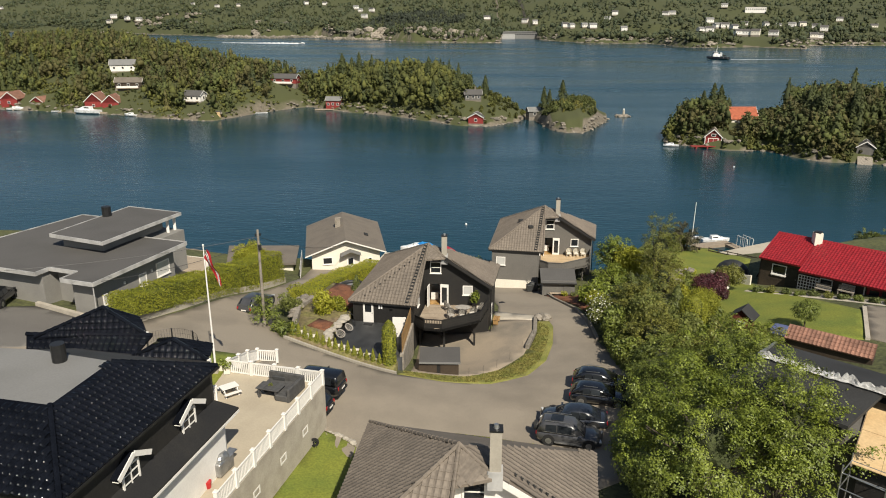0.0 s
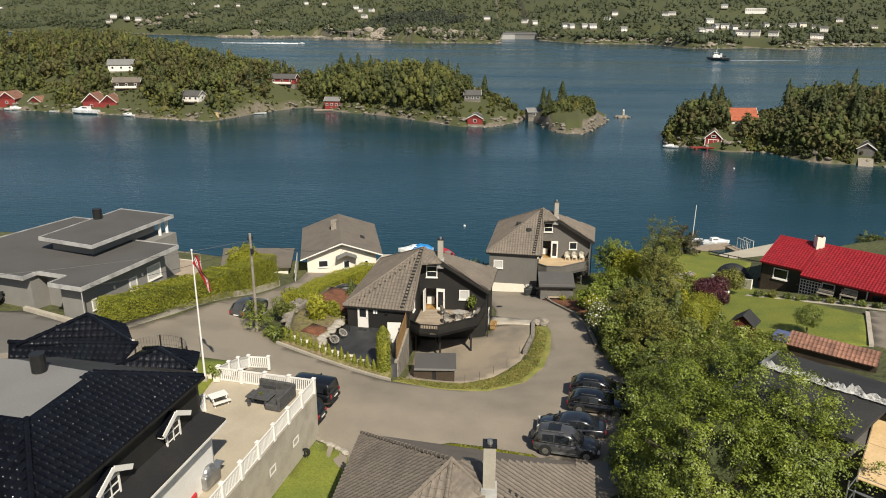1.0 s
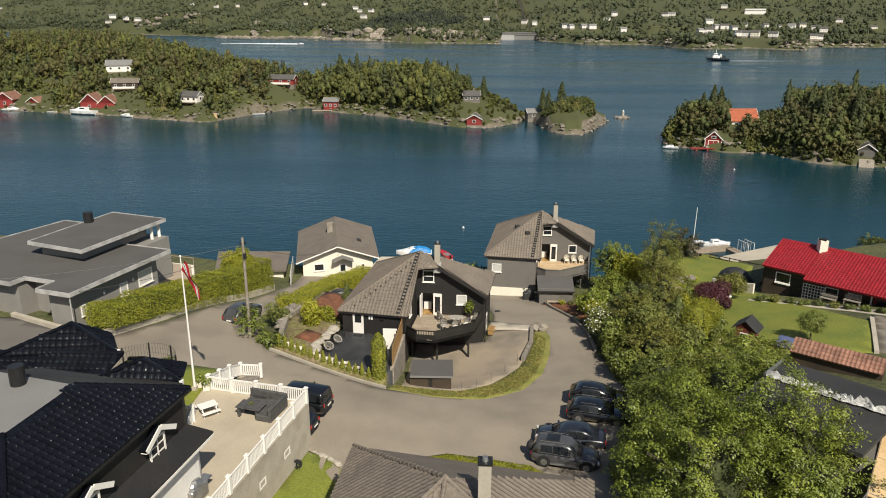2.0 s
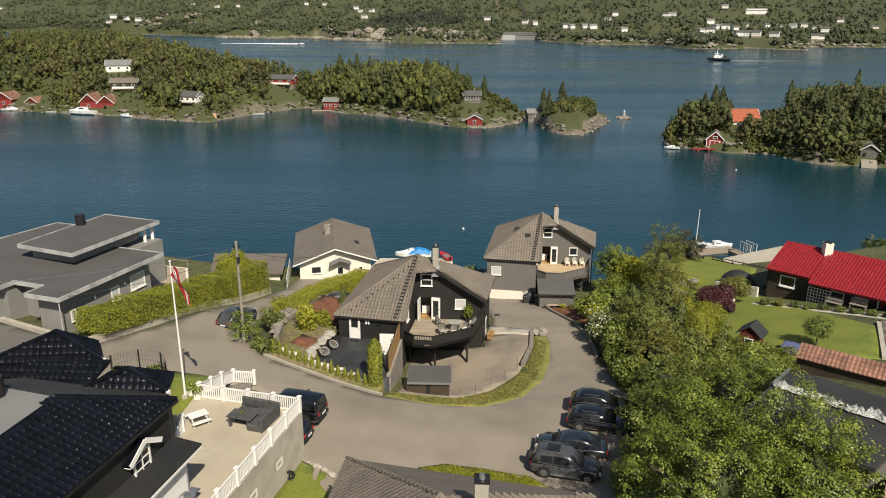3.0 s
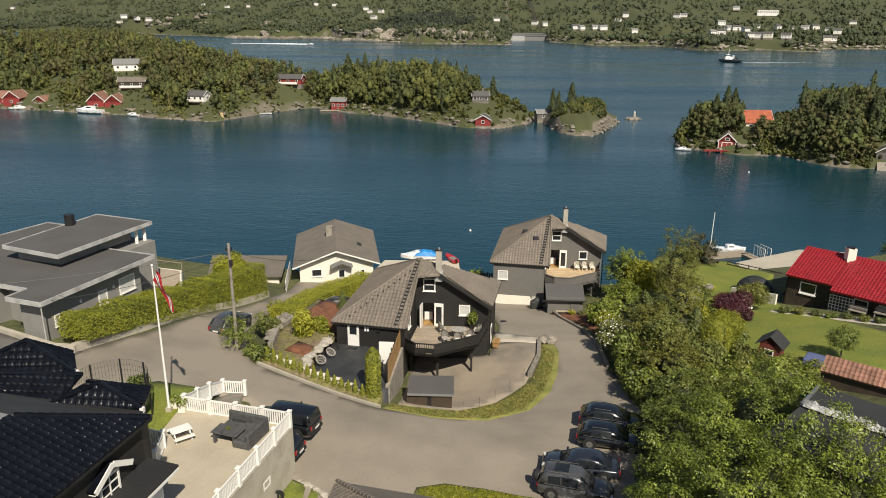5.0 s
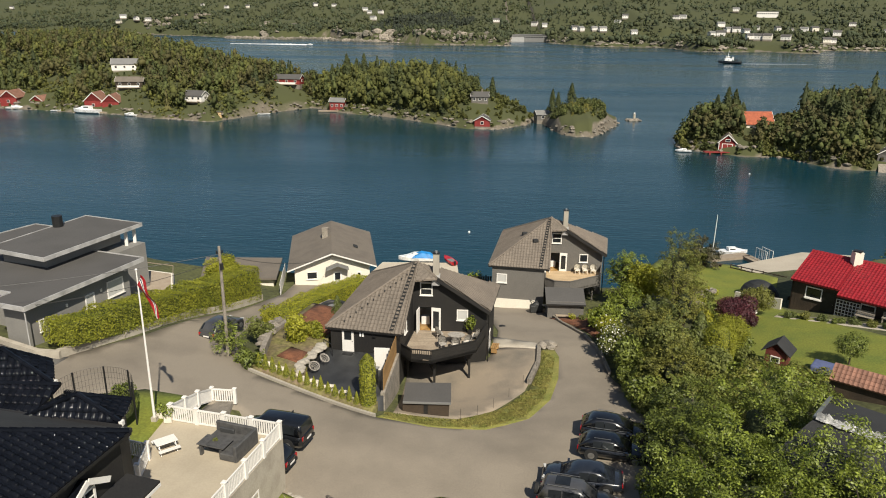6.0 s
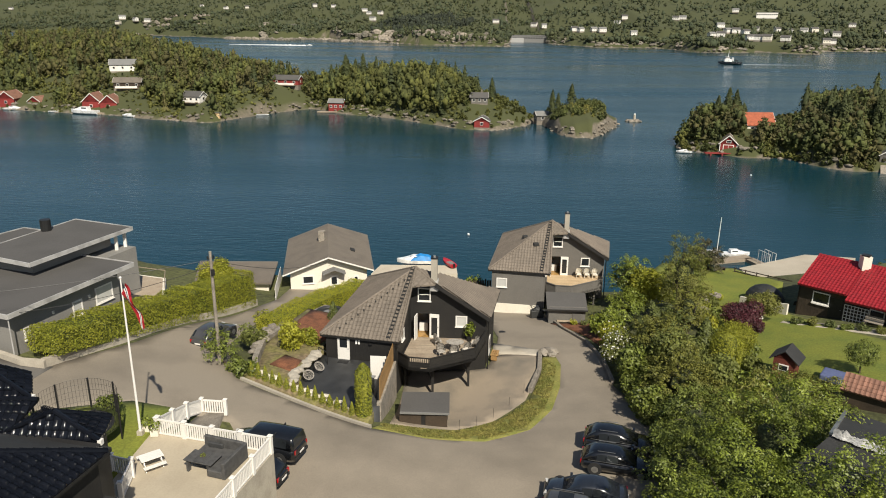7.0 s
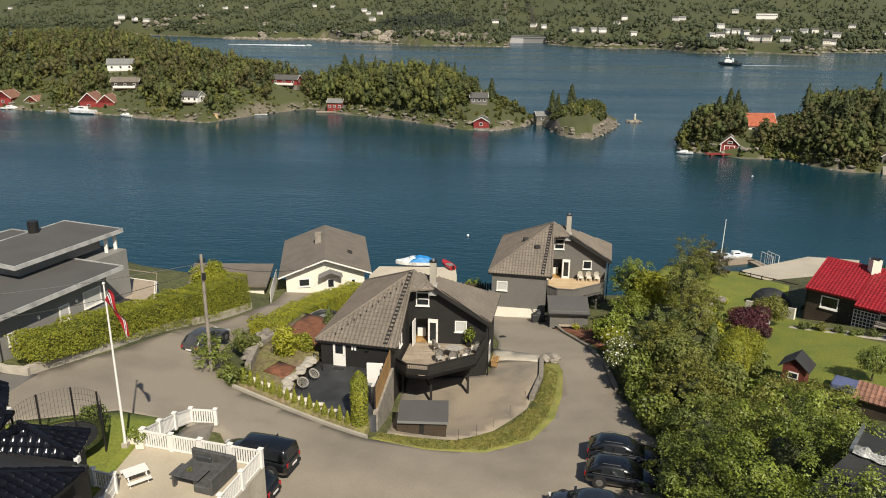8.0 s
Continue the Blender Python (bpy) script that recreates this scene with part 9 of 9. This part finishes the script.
def boat(label, at, rz, L, W, H, kind="open", mat="grp", cover=None, name="boat"):
    b = thing(name, label, "boat", at, rz)
    hull(L, W, H, mat, b)
    if kind == "cabin":
        cab = loft([[(x, -W * k, H * 1.0), (x, -W * k * 0.8, z), (x, W * k * 0.8, z), (x, W * k, H * 1.0)] for x, k, z in ((-L * 0.18, 0.36, H * 1.9), (L * 0.08, 0.36, H * 1.9), (L * 0.22, 0.32, H * 1.5), (L * 0.38, 0.2, H * 1.25))])
        part("cabin", bevelled(cab, 0.03), mat, b)
        part("windscreen", boxes(((L * 0.13, 0, H * 1.68), (0.08, W * 0.52, H * 0.34))), "glass", b)
        part("side_window", boxes(((-L * 0.05, 0, H * 1.6), (L * 0.18, W * 0.68, H * 0.28))), "glass", b)
    else:
        part("thwart", boxes(((-L * 0.1, 0, H * 1.02), (0.3, W * 0.8, 0.05))), "wood_deck", b)
        part("outboard", boxes(((-L * 0.52, 0, H * 0.9), (0.3, 0.3, 0.7))), "dark_metal", b)
        part("well", boxes(((-L * 0.08, 0, H * 1.045), (L * 0.55, W * 0.6, 0.03))), "felt_light", b)
    if cover:
        cv = loft([[(x, -W * 0.47, H * 1.02), (x, -W * 0.3, z * 0.9), (x, 0, z), (x, W * 0.3, z * 0.9), (x, W * 0.47, H * 1.02)] for x, z in ((-L * 0.48, H * 1.25), (-L * 0.35, H * 2.0), (-L * 0.12, H * 2.3), (L * 0.06, H * 1.8), (L * 0.14, H * 1.15))])
        part("cover", cv, cover, b)
    return b


solid("quay", prism([(-21, 133), (-5.5, 134.5), (-6.0, 139.0), (-20, 138.2)], -1.5, 1.3), "ramp", "pale concrete quay below the houses", "quay")
boat("white cabin boat with a blue canopy by the quay", (-13.6, 139.6, 1.2), -176, 7.0, 2.4, 0.9, "cabin", "grp", "tarp_blue")
boat("red and white dinghy tilted on the quay edge", (-7.4, 139.2, 1.35), 118, 4.6, 1.6, 0.6, "open", "red_paint", name="dinghy")
solid("shore_quay", prism([(45, 134), (46.5, 142), (62, 151.5), (70, 148), (58, 130)], -1.5, [3.0, 1.5, 1.5, 2.2, 4.2]), "ramp", "broad pale concrete ramp on the shore", "quay")
solid("jetty", boxes(((47.5, 150.5, 0.25), (9, 2.2, 0.7), 20), ((52.5, 147.6, 0.25), (2.0, 7.5, 0.7), 20)), "wood_deck", "grey floating jetty with moored boats", "jetty")
gw = thing("gangway", "white metal gangway railing on the jetty", "gangway", (53.4, 147.8, 0.6), 20)
for s in (-0.7, 0.7):
    for k in range(4):
        part("post", rod(bmesh.new(), (s, -1.6 + k * 1.05, 0), (s, -1.6 + k * 1.05, 2.4), 0.06, 6), "white", gw)
    part("rail", rod(bmesh.new(), (s, -1.6, 2.4), (s, 1.55, 2.4), 0.06, 6), "white", gw)
boat("white motorboat moored at the jetty", (49.3, 153.6, 0.0), 5, 6.0, 2.2, 0.8, "cabin")
boat("small open boat at the jetty", (45.0, 155.4, 0.0), 10, 4.5, 1.6, 0.5)
for x, y in ((-4.6, 164), (79, 236)):
    bu = bmesh.new()
    bmesh.ops.create_uvsphere(bu, u_segments=12, v_segments=8, radius=0.28, matrix=Matrix.Translation((x, y, 0.1)))
    tagged(part("mooring_buoy", bu, "grp", smooth=True), "white mooring buoy floating on the water", "buoy")


# ---- cottages, boathouses and boats across the water ----
def cottage(name, label, x, y, rz, L, W, H, pitch, wall, roof, base=None, porch=False, chimney=False, group="", windows=3, lift=0.0, gate=""):
    z = base if base is not None else max(0.6, height(x, y)) + lift
    c = thing(name, label, "house" if "boat" not in name else "boathouse", (x, y, z), rz, group)
    hl, hw = L / 2, W / 2
    part("wall", prism([(-hl, -hw), (hl, -hw), (hl, hw), (-hl, hw)], 0, H), wall, c)
    part("foundation", prism([(-hl + 0.05, -hw + 0.05), (hl - 0.05, -hw + 0.05), (hl - 0.05, hw - 0.05), (-hl + 0.05, hw - 0.05)], -2.5, 0), "stone", c)
    pk = H + pitch
    for s in (-1, 1):
        part("roof", slab([Vector((-hl - 0.4, 0, pk + 0.1)), Vector((hl + 0.4, 0, pk + 0.1)), Vector((hl + 0.4, s * (hw + 0.45), H - 0.1)), Vector((-hl - 0.4, s * (hw + 0.45), H - 0.1))], 0.18), roof, c)
    for sx in (-hl, hl):
        g = bmesh.new()
        g.faces.new([g.verts.new(v) for v in ((sx, -hw, H - 0.02), (sx, hw, H - 0.02), (sx, 0, pk - 0.05))])
        bmesh.ops.solidify(g, geom=list(g.faces), thickness=0.1)
        part("gable", g, wall, c)
    for sx in (-1, 1):
        for s in (-1, 1):
            part("bargeboard", bar(bmesh.new(), (sx * (hl + 0.42), 0, pk), (sx * (hl + 0.42), s * (hw + 0.42), H - 0.15), 0.08, 0.28), "white", c)
    for i in range(windows):
        px = lerp(-hl, hl, (i + 0.5) / windows)
        fr = part("window", boxes(((px, -hw - 0.04, H * 0.55), (1.2, 0.1, 1.25))), "white", c)
        part("pane", boxes(((px, -hw - 0.09, H * 0.55), (0.95, 0.05, 1.0))), "glass", fr)
    if gate:
        fr = part("gate_frame", boxes(((-hl - 0.04, 0, H * 0.45), (0.1, W * 0.62, H * 0.9))), "white" if gate == "red_wood" else gate, c)
        for s in (-1, 1):
            part("gate_leaf", boxes(((-hl - 0.09, s * W * 0.135, H * 0.42), (0.06, W * 0.25, H * 0.82))), gate, fr)
        if gate == "red_wood":
            top = part("window", boxes(((-hl - 0.06, 0, H + pitch * 0.28), (0.1, 1.6, 0.9))), "white", c)
            part("pane", boxes(((-hl - 0.11, 0, H + pitch * 0.28), (0.05, 1.3, 0.65))), "glass", top)
            for s in (-1, 1):
                part("corner_board", boxes(((-hl - 0.03, s * (hw - 0.1), H / 2), (0.12, 0.24, H))), "white", c)
    for sx in () if gate else (-1, 1):
        fr = part("window", boxes(((sx * (hl + 0.04), 0, H * 0.6), (0.1, 1.3, 1.3))), "white", c)
        part("pane", boxes(((sx * (hl + 0.09), 0, H * 0.6), (0.05, 1.05, 1.05))), "glass", fr)
    if porch:
        part("porch_deck", boxes(((0, -hw - 1.2, 0.1), (L * 0.8, 2.4, 0.3))), "wood_deck", c)
        part("porch_rail", boxes(((0, -hw - 2.35, 0.75), (L * 0.8, 0.08, 0.9))), "white", c)
    if chimney:
        part("chimney", boxes(((L * 0.15, 0.3, pk + 0.4), (0.7, 0.7, 1.6))), "stone", c)
    return c


cottage("white_cottage", "white timber house among trees on the headland", -199, 402, 20, 13, 8, 3.4, 2.6, "white", "felt_light", chimney=True)
cottage("brown_cottage", "brown timber cabin with white trim on the slope", -182, 372, 12, 13, 7, 3.0, 2.0, "brown_wood", "shingle", porch=True)
cottage("cabin", "small white cabin with a grey roof by the shore", -138.5, 346.5, -12, 9, 6, 2.8, 2.0, "white", "felt", porch=True)
cottage("red_cabin", "red cabin with a grey roof on the rise", -107, 392.5, -6, 14, 7.0, 2.8, 2.0, "red_wood", "felt", porch=True)
cottage("red_boathouse", "red boathouse with a grey roof at the water", -76.8, 370.5, -4, 7.2, 5.5, 4.2, 1.6, "red_wood", "felt_light", 0.8)
cottage("red_boathouse", "large red boathouse with a white-trimmed gable", -191.5, 355.5, 98, 11, 8.2, 4.6, 4.0, "red_wood", "tile_clay", 0.8)
cottage("red_boathouse", "red boathouse wing with a white-trimmed gable", -183.2, 355.0, 100, 10, 7.6, 4.2, 3.6, "red_wood", "tile_clay", 0.8)
cottage("red_boathouse", "red boathouse at the far end of the cove", -240.5, 366, 95, 11, 8, 4.2, 3.4, "red_wood", "tile_clay", 0.9)
cottage("red_boathouse", "red boathouse with a broad roof in the cove", -249.5, 366.5, 5, 11, 8, 4.2, 3.0, "red_wood", "tile_clay", 0.9)
cottage("red_boathouse", "small red shed by the cove", -225.5, 366, 80, 9, 7, 3.0, 2.4, "red_wood", "tile_clay", 0.8)
cottage("weathered_cabin", "weathered grey cabin on the middle island", -6.6, 343, 4, 7.5, 5.5, 2.6, 1.9, "grey_wood", "felt", chimney=True)
cottage("red_boathouse", "small red boathouse on the island shore", -4.6, 323.5, 86, 7.0, 6.4, 2.6, 1.8, "red_wood", "felt", 1.0, windows=1)
cottage("grey_boathouse", "weathered boathouse on posts at the islet", 21.2, 341, 15, 5.5, 4.5, 2.6, 1.6, "grey_wood", "felt_light", 1.6, windows=1)
cottage("orange_roof_house", "house with a bright orange tiled roof among trees", 97.0, 289, 5, 10.0, 8, 2.8, 4.0, "cream", "tile_orange", chimney=False, lift=-1.8)
cottage("red_boathouse", "red boathouse with a white-trimmed gable and jetty", 83.4, 275.2, 74, 7, 5.8, 2.9, 2.9, "red_wood", "shingle", 0.9, windows=1, gate="red_wood")
cottage("grey_boathouse", "grey timber boathouse at the island shore", 125.8, 250.0, 66, 5.5, 5.2, 2.7, 1.9, "grey_wood", "felt", 2.2, windows=0, gate="grey_wood")
solid("slipway_east", slab([Vector((122.4, 247.6, 2.0)), Vector((126.6, 246.0, 2.0)), Vector((124.6, 241.4, -0.2)), Vector((120.6, 243.0, -0.2))], 0.3), "stone", "grey stone slip before the grey boathouse", "slipway")
solid("jetty_east", boxes(((82.6, 270.8, 0.75), (17, 2.2, 0.3), 3), ((76, 270.3, 0.2), (0.5, 1.8, 1.2), 3), ((80, 270.5, 0.2), (0.5, 1.8, 1.2), 3), ((85, 270.8, 0.2), (0.5, 1.8, 1.2), 3), ((89.5, 271.1, 0.2), (0.5, 1.8, 1.2), 3)), "red_wood", "red-brown timber jetty before the boathouse", "jetty")
solid("jetty_west", boxes(((-81, 367.5, 0.5), (10, 2.0, 0.5), 8)), "wood_deck", "grey timber jetty beside the red boathouse", "jetty")
solid("jetty_cove", boxes(((-184, 347, 0.6), (12, 2.5, 0.6), 6), ((-168, 343.5, 0.5), (12, 2.0, 0.5), -18), ((-205, 355, 0.5), (10, 2.0, 0.5), 12)), "wood_deck", "grey timber jetties in the cove", "jetty")
boat("white cabin cruiser moored in the cove", (-192.6, 346.8, 0), 172, 14, 4.2, 1.9, "cabin", name="cabin_cruiser")
boat("white motorboat in the cove", (-235, 358, 0), 8, 9, 2.8, 1.0, "cabin")
boat("white motorboat beside the cove jetty", (-168, 340.0, 0), 160, 7.5, 2.4, 0.9, "cabin")
boat("small white boat moored by the red shed", (-210.5, 352.5, 0), 10, 6, 1.8, 0.6)
boat("white motorboat beside the eastern boathouse", (67.8, 273.5, 0), 175, 5.5, 2.0, 0.7, "cabin")
boat("small rowing boat at the stone landing", (-109, 353, 0), 12, 6, 1.8, 0.6)
yb = thing("yellow_shed", "tiny yellow boat shed on the shore", "shed", (-123, 332.5, 1.2))
part("body", boxes(((0, 0, 1.1), (2.6, 2.2, 2.6))), "plywood", yb)
part("roof", boxes(((0, 0, 2.5), (3.0, 2.6, 0.2))), "felt", yb)
rough_stones("skerry", "bare rock skerry in the fjord", [(62.3, 355.3, 0.0), (67.2, 355.0, 0.0)], 1.9, 7, 9, "stone", 0.8)
bc = thing("beacon", "small pale beacon on the skerry", "beacon", (64.7, 354.9, 0.6))
part("column", rod(bmesh.new(), (0, 0, 0), (0, 0, 2.6), 0.6, 10, 0.5), "concrete", bc)
part("lantern", rod(bmesh.new(), (0, 0, 2.6), (0, 0, 3.3), 0.4, 10, 0.2), "grp", bc)


def tug():
    b = thing("tugboat", "dark-hulled tugboat with a white wheelhouse", "boat", (243, 815, 0), 176)
    hull(23, 7.5, 2.6, "car_blue", b)
    part("deckhouse", bevelled(boxes(((2.0, 0, 3.9), (7.5, 5.2, 2.8))), 0.15), "grp", b)
    part("wheelhouse", bevelled(boxes(((2.6, 0, 6.4), (4.4, 4.0, 2.6))), 0.2), "grp", b)
    part("bridge_window", boxes(((2.6, 0, 6.8), (4.5, 4.1, 0.8))), "glass", b)
    part("mast", rod(bmesh.new(), (2.0, 0, 7.6), (1.6, 0, 14.0), 0.3, 8, 0.12), "grp", b)
    for s in (-1, 1):
        part("funnel", rod(bmesh.new(), (-3.0, s * 1.8, 3.5), (-3.0, s * 1.8, 7.0), 0.6, 10), "grp", b)
    part("towing_winch", boxes(((-6.5, 0, 3.9), (2.4, 2.6, 1.4))), "dark_metal", b)
    return b


tug()


def wake(name, label, a, b, w0, w1, tall):
    """A low ridge of foam and spray on the water."""
    bm = bmesh.new()
    a, b = Vector(a), Vector(b)
    _, out = frame_axes(a, b)
    n = 60
    rows = []
    for i in range(n + 1):
        f = i / n
        c = a.lerp(b, f)
        k = 0.6 + 0.8 * abs(noise.noise((f * 17, 1, 2)))
        w = lerp(w0, w1, f) * k
        rows.append([bm.verts.new(c + out * w), bm.verts.new(c + Vector((0, 0, lerp(tall, tall * 0.25, f) * k))), bm.verts.new(c - out * w)])
    for r, s in zip(rows, rows[1:]):
        for j in range(2):
            bm.faces.new((r[j], s[j], s[j + 1], r[j + 1]))
    return tagged(part(name, bm, "grp"), label, "wake", "", "stuff")


boat("small white speedboat crossing the fjord", (-286, 1163, 0), 0, 9, 3, 1.3, "cabin", name="speedboat")
wake("foam_wake", "white foam trail behind the speedboat", (-291, 1163, 0.08), (-420, 1186, 0.05), 3.5, 1.5, 2.0)
wake("foam_wake", "thin pale wake behind the tugboat", (256, 813, 0.08), (330, 820, 0.05), 2.0, 0.8, 0.25)


# ---- houses across the fjord ----
rf = random.Random(77)
for i, (x, y) in enumerate(FAR_HOUSES):
    w, r = (("white", "felt"), ("white", "felt_light"), ("cream", "felt"), ("white", "felt_light"), ("white", "felt"))[rf.randrange(5)]
    cottage("far_house", {"white": "white timber house on the far hillside", "cream": "cream timber house on the far hillside"}[w],
            x, y, rf.uniform(-35, 35), rf.uniform(10, 14), rf.uniform(7, 9), rf.uniform(4, 6), 3.0, w, r, group="houses across the fjord", lift=2.0)
fq = thing("waterfront_building", "long grey waterfront building across the fjord", "building", (58, 1440, 1.0))
part("wall", boxes(((0, 0, 5), (70, 16, 12))), "felt_light", fq)
part("roof", boxes(((0, 0, 11.4), (72, 18, 0.8))), "felt_light", fq)
part("annexe", boxes(((-20, -10, 3), (26, 8, 8))), "fascia", fq)
for i in range(14):
    part("window", boxes(((-31 + i * 4.8, -8.1, 7), (3.2, 0.3, 1.8))), "glass", fq)
hq = thing("hillside_block", "long white flat-roofed block high on the far hillside", "building", (572, 1690, far_height(572, 1690)), -12)
part("wall", boxes(((0, 0, 6), (42, 12, 12))), "white", hq)
part("roof", boxes(((0, 0, 12.3), (43, 13, 0.6))), "felt_light", hq)
for i in range(10):
    part("window", boxes(((-19 + i * 4.2, -6.1, 8), (2.8, 0.3, 1.8))), "glass", hq)


# ---- small things in the gardens ----
hs = thing("hose_reel", "dark garden hose reel lying on the small lawn", "hose reel", (-11.1, 39.9, 20.55), 20)
for r_ in (0.3, 0.22):
    bm = bmesh.new()
    for w in range(18):
        a0, a1 = w * math.tau / 18, (w + 1) * math.tau / 18
        rod(bm, (r_ * math.cos(a0), 0, 0.32 + r_ * math.sin(a0)), (r_ * math.cos(a1), 0, 0.32 + r_ * math.sin(a1)), 0.05, 6)
    part("coil", bm, "rubber", hs)
part("stand", boxes(((0, 0.12, 0.16), (0.1, 0.05, 0.32)), ((0, -0.12, 0.16), (0.1, 0.05, 0.32)), ((0, 0, 0.02), (0.3, 0.4, 0.04))), "dark_metal", hs)

orn = thing("garden_ornament", "small white bird-shaped garden ornament on the lawn", "ornament", (25.4, 74.7, height(25.4, 74.7) + 0.05))
bm = bmesh.new()
bmesh.ops.create_uvsphere(bm, u_segments=10, v_segments=7, radius=1, matrix=Matrix.Translation((0, 0, 0.4)) @ Matrix.Diagonal((0.42, 0.2, 0.24, 1)))
rod(bm, (0.25, 0, 0.5), (0.5, 0, 1.0), 0.12, 8, 0.05)
rod(bm, (-0.2, 0, 0.45), (-0.65, 0, 0.75), 0.14, 8, 0.03)
rod(bm, (0, 0, 0), (0, 0, 0.3), 0.12, 8)
part("figure", bm, "white", orn)
for i, (x, y, a) in enumerate(((30.2, 78.2, 20), (31.1, 77.4, -100), (30.6, 77.2, 160))):
    wicker_chair("dark garden chair on the paved house front", (x, y, height(x, y) + 0.08), a, False, "dark_metal", "chairs by the red-roofed house")
dr = thing("downpipe", "pale drainpipe at the villa's wall corner", "drainpipe", (-30.75, 51.35, 23.4))
part("pipe", rod(bmesh.new(), (0, 0, 0), (0, 0, 3.3), 0.045, 8), "fascia", dr)
lb = thing("lawn_bench", "low dark bench at the lawn's shore edge", "bench", (28.0, 95.5, 16.45), 20)
for i in range(3):
    part("slat", boxes(((0, -0.15 + 0.15 * i, 0.45), (1.6, 0.12, 0.04))), "brown_wood", lb)
for s in (-1, 1):
    part("leg", boxes(((s * 0.6, 0, 0.22), (0.08, 0.42, 0.44))), "brown_wood", lb)
gf = thing("garden_fence", "low dark rail fence at the lawn's shore edge", "fence", (31.0, 93.5, 16.5))
fa, fb = Vector((29.6, 95.0, 16.4)), Vector((34.0, 89.2, 17.0))
for k in range(6):
    p = fa.lerp(fb, k / 5)
    part("post", boxes(((p.x, p.y, p.z + 0.35), (0.1, 0.1, 0.9))), "brown_wood", gf, placed=True)
for z in (0.35, 0.7):
    part("rail", bar(bmesh.new(), fa + Vector((0, 0, z)), fb + Vector((0, 0, z)), 0.05, 0.1), "brown_wood", gf, placed=True)

mh = thing("manhole_cover", "round dark iron manhole cover in the lane", "manhole cover", (1.6, 73.6, height(1.6, 73.6) + 0.06))
part("lid", rod(bmesh.new(), (0, 0, -0.05), (0, 0, 0.012), 0.32, 20), "dark_metal", mh)
part("ring", rod(bmesh.new(), (0, 0, -0.05), (0, 0, 0.006), 0.4, 20), "stone", mh)
barbecue("black covered grill beside the grey shed", (5.2, 79.6, height(5.2, 79.6) + 0.05), 10, "black_cover")
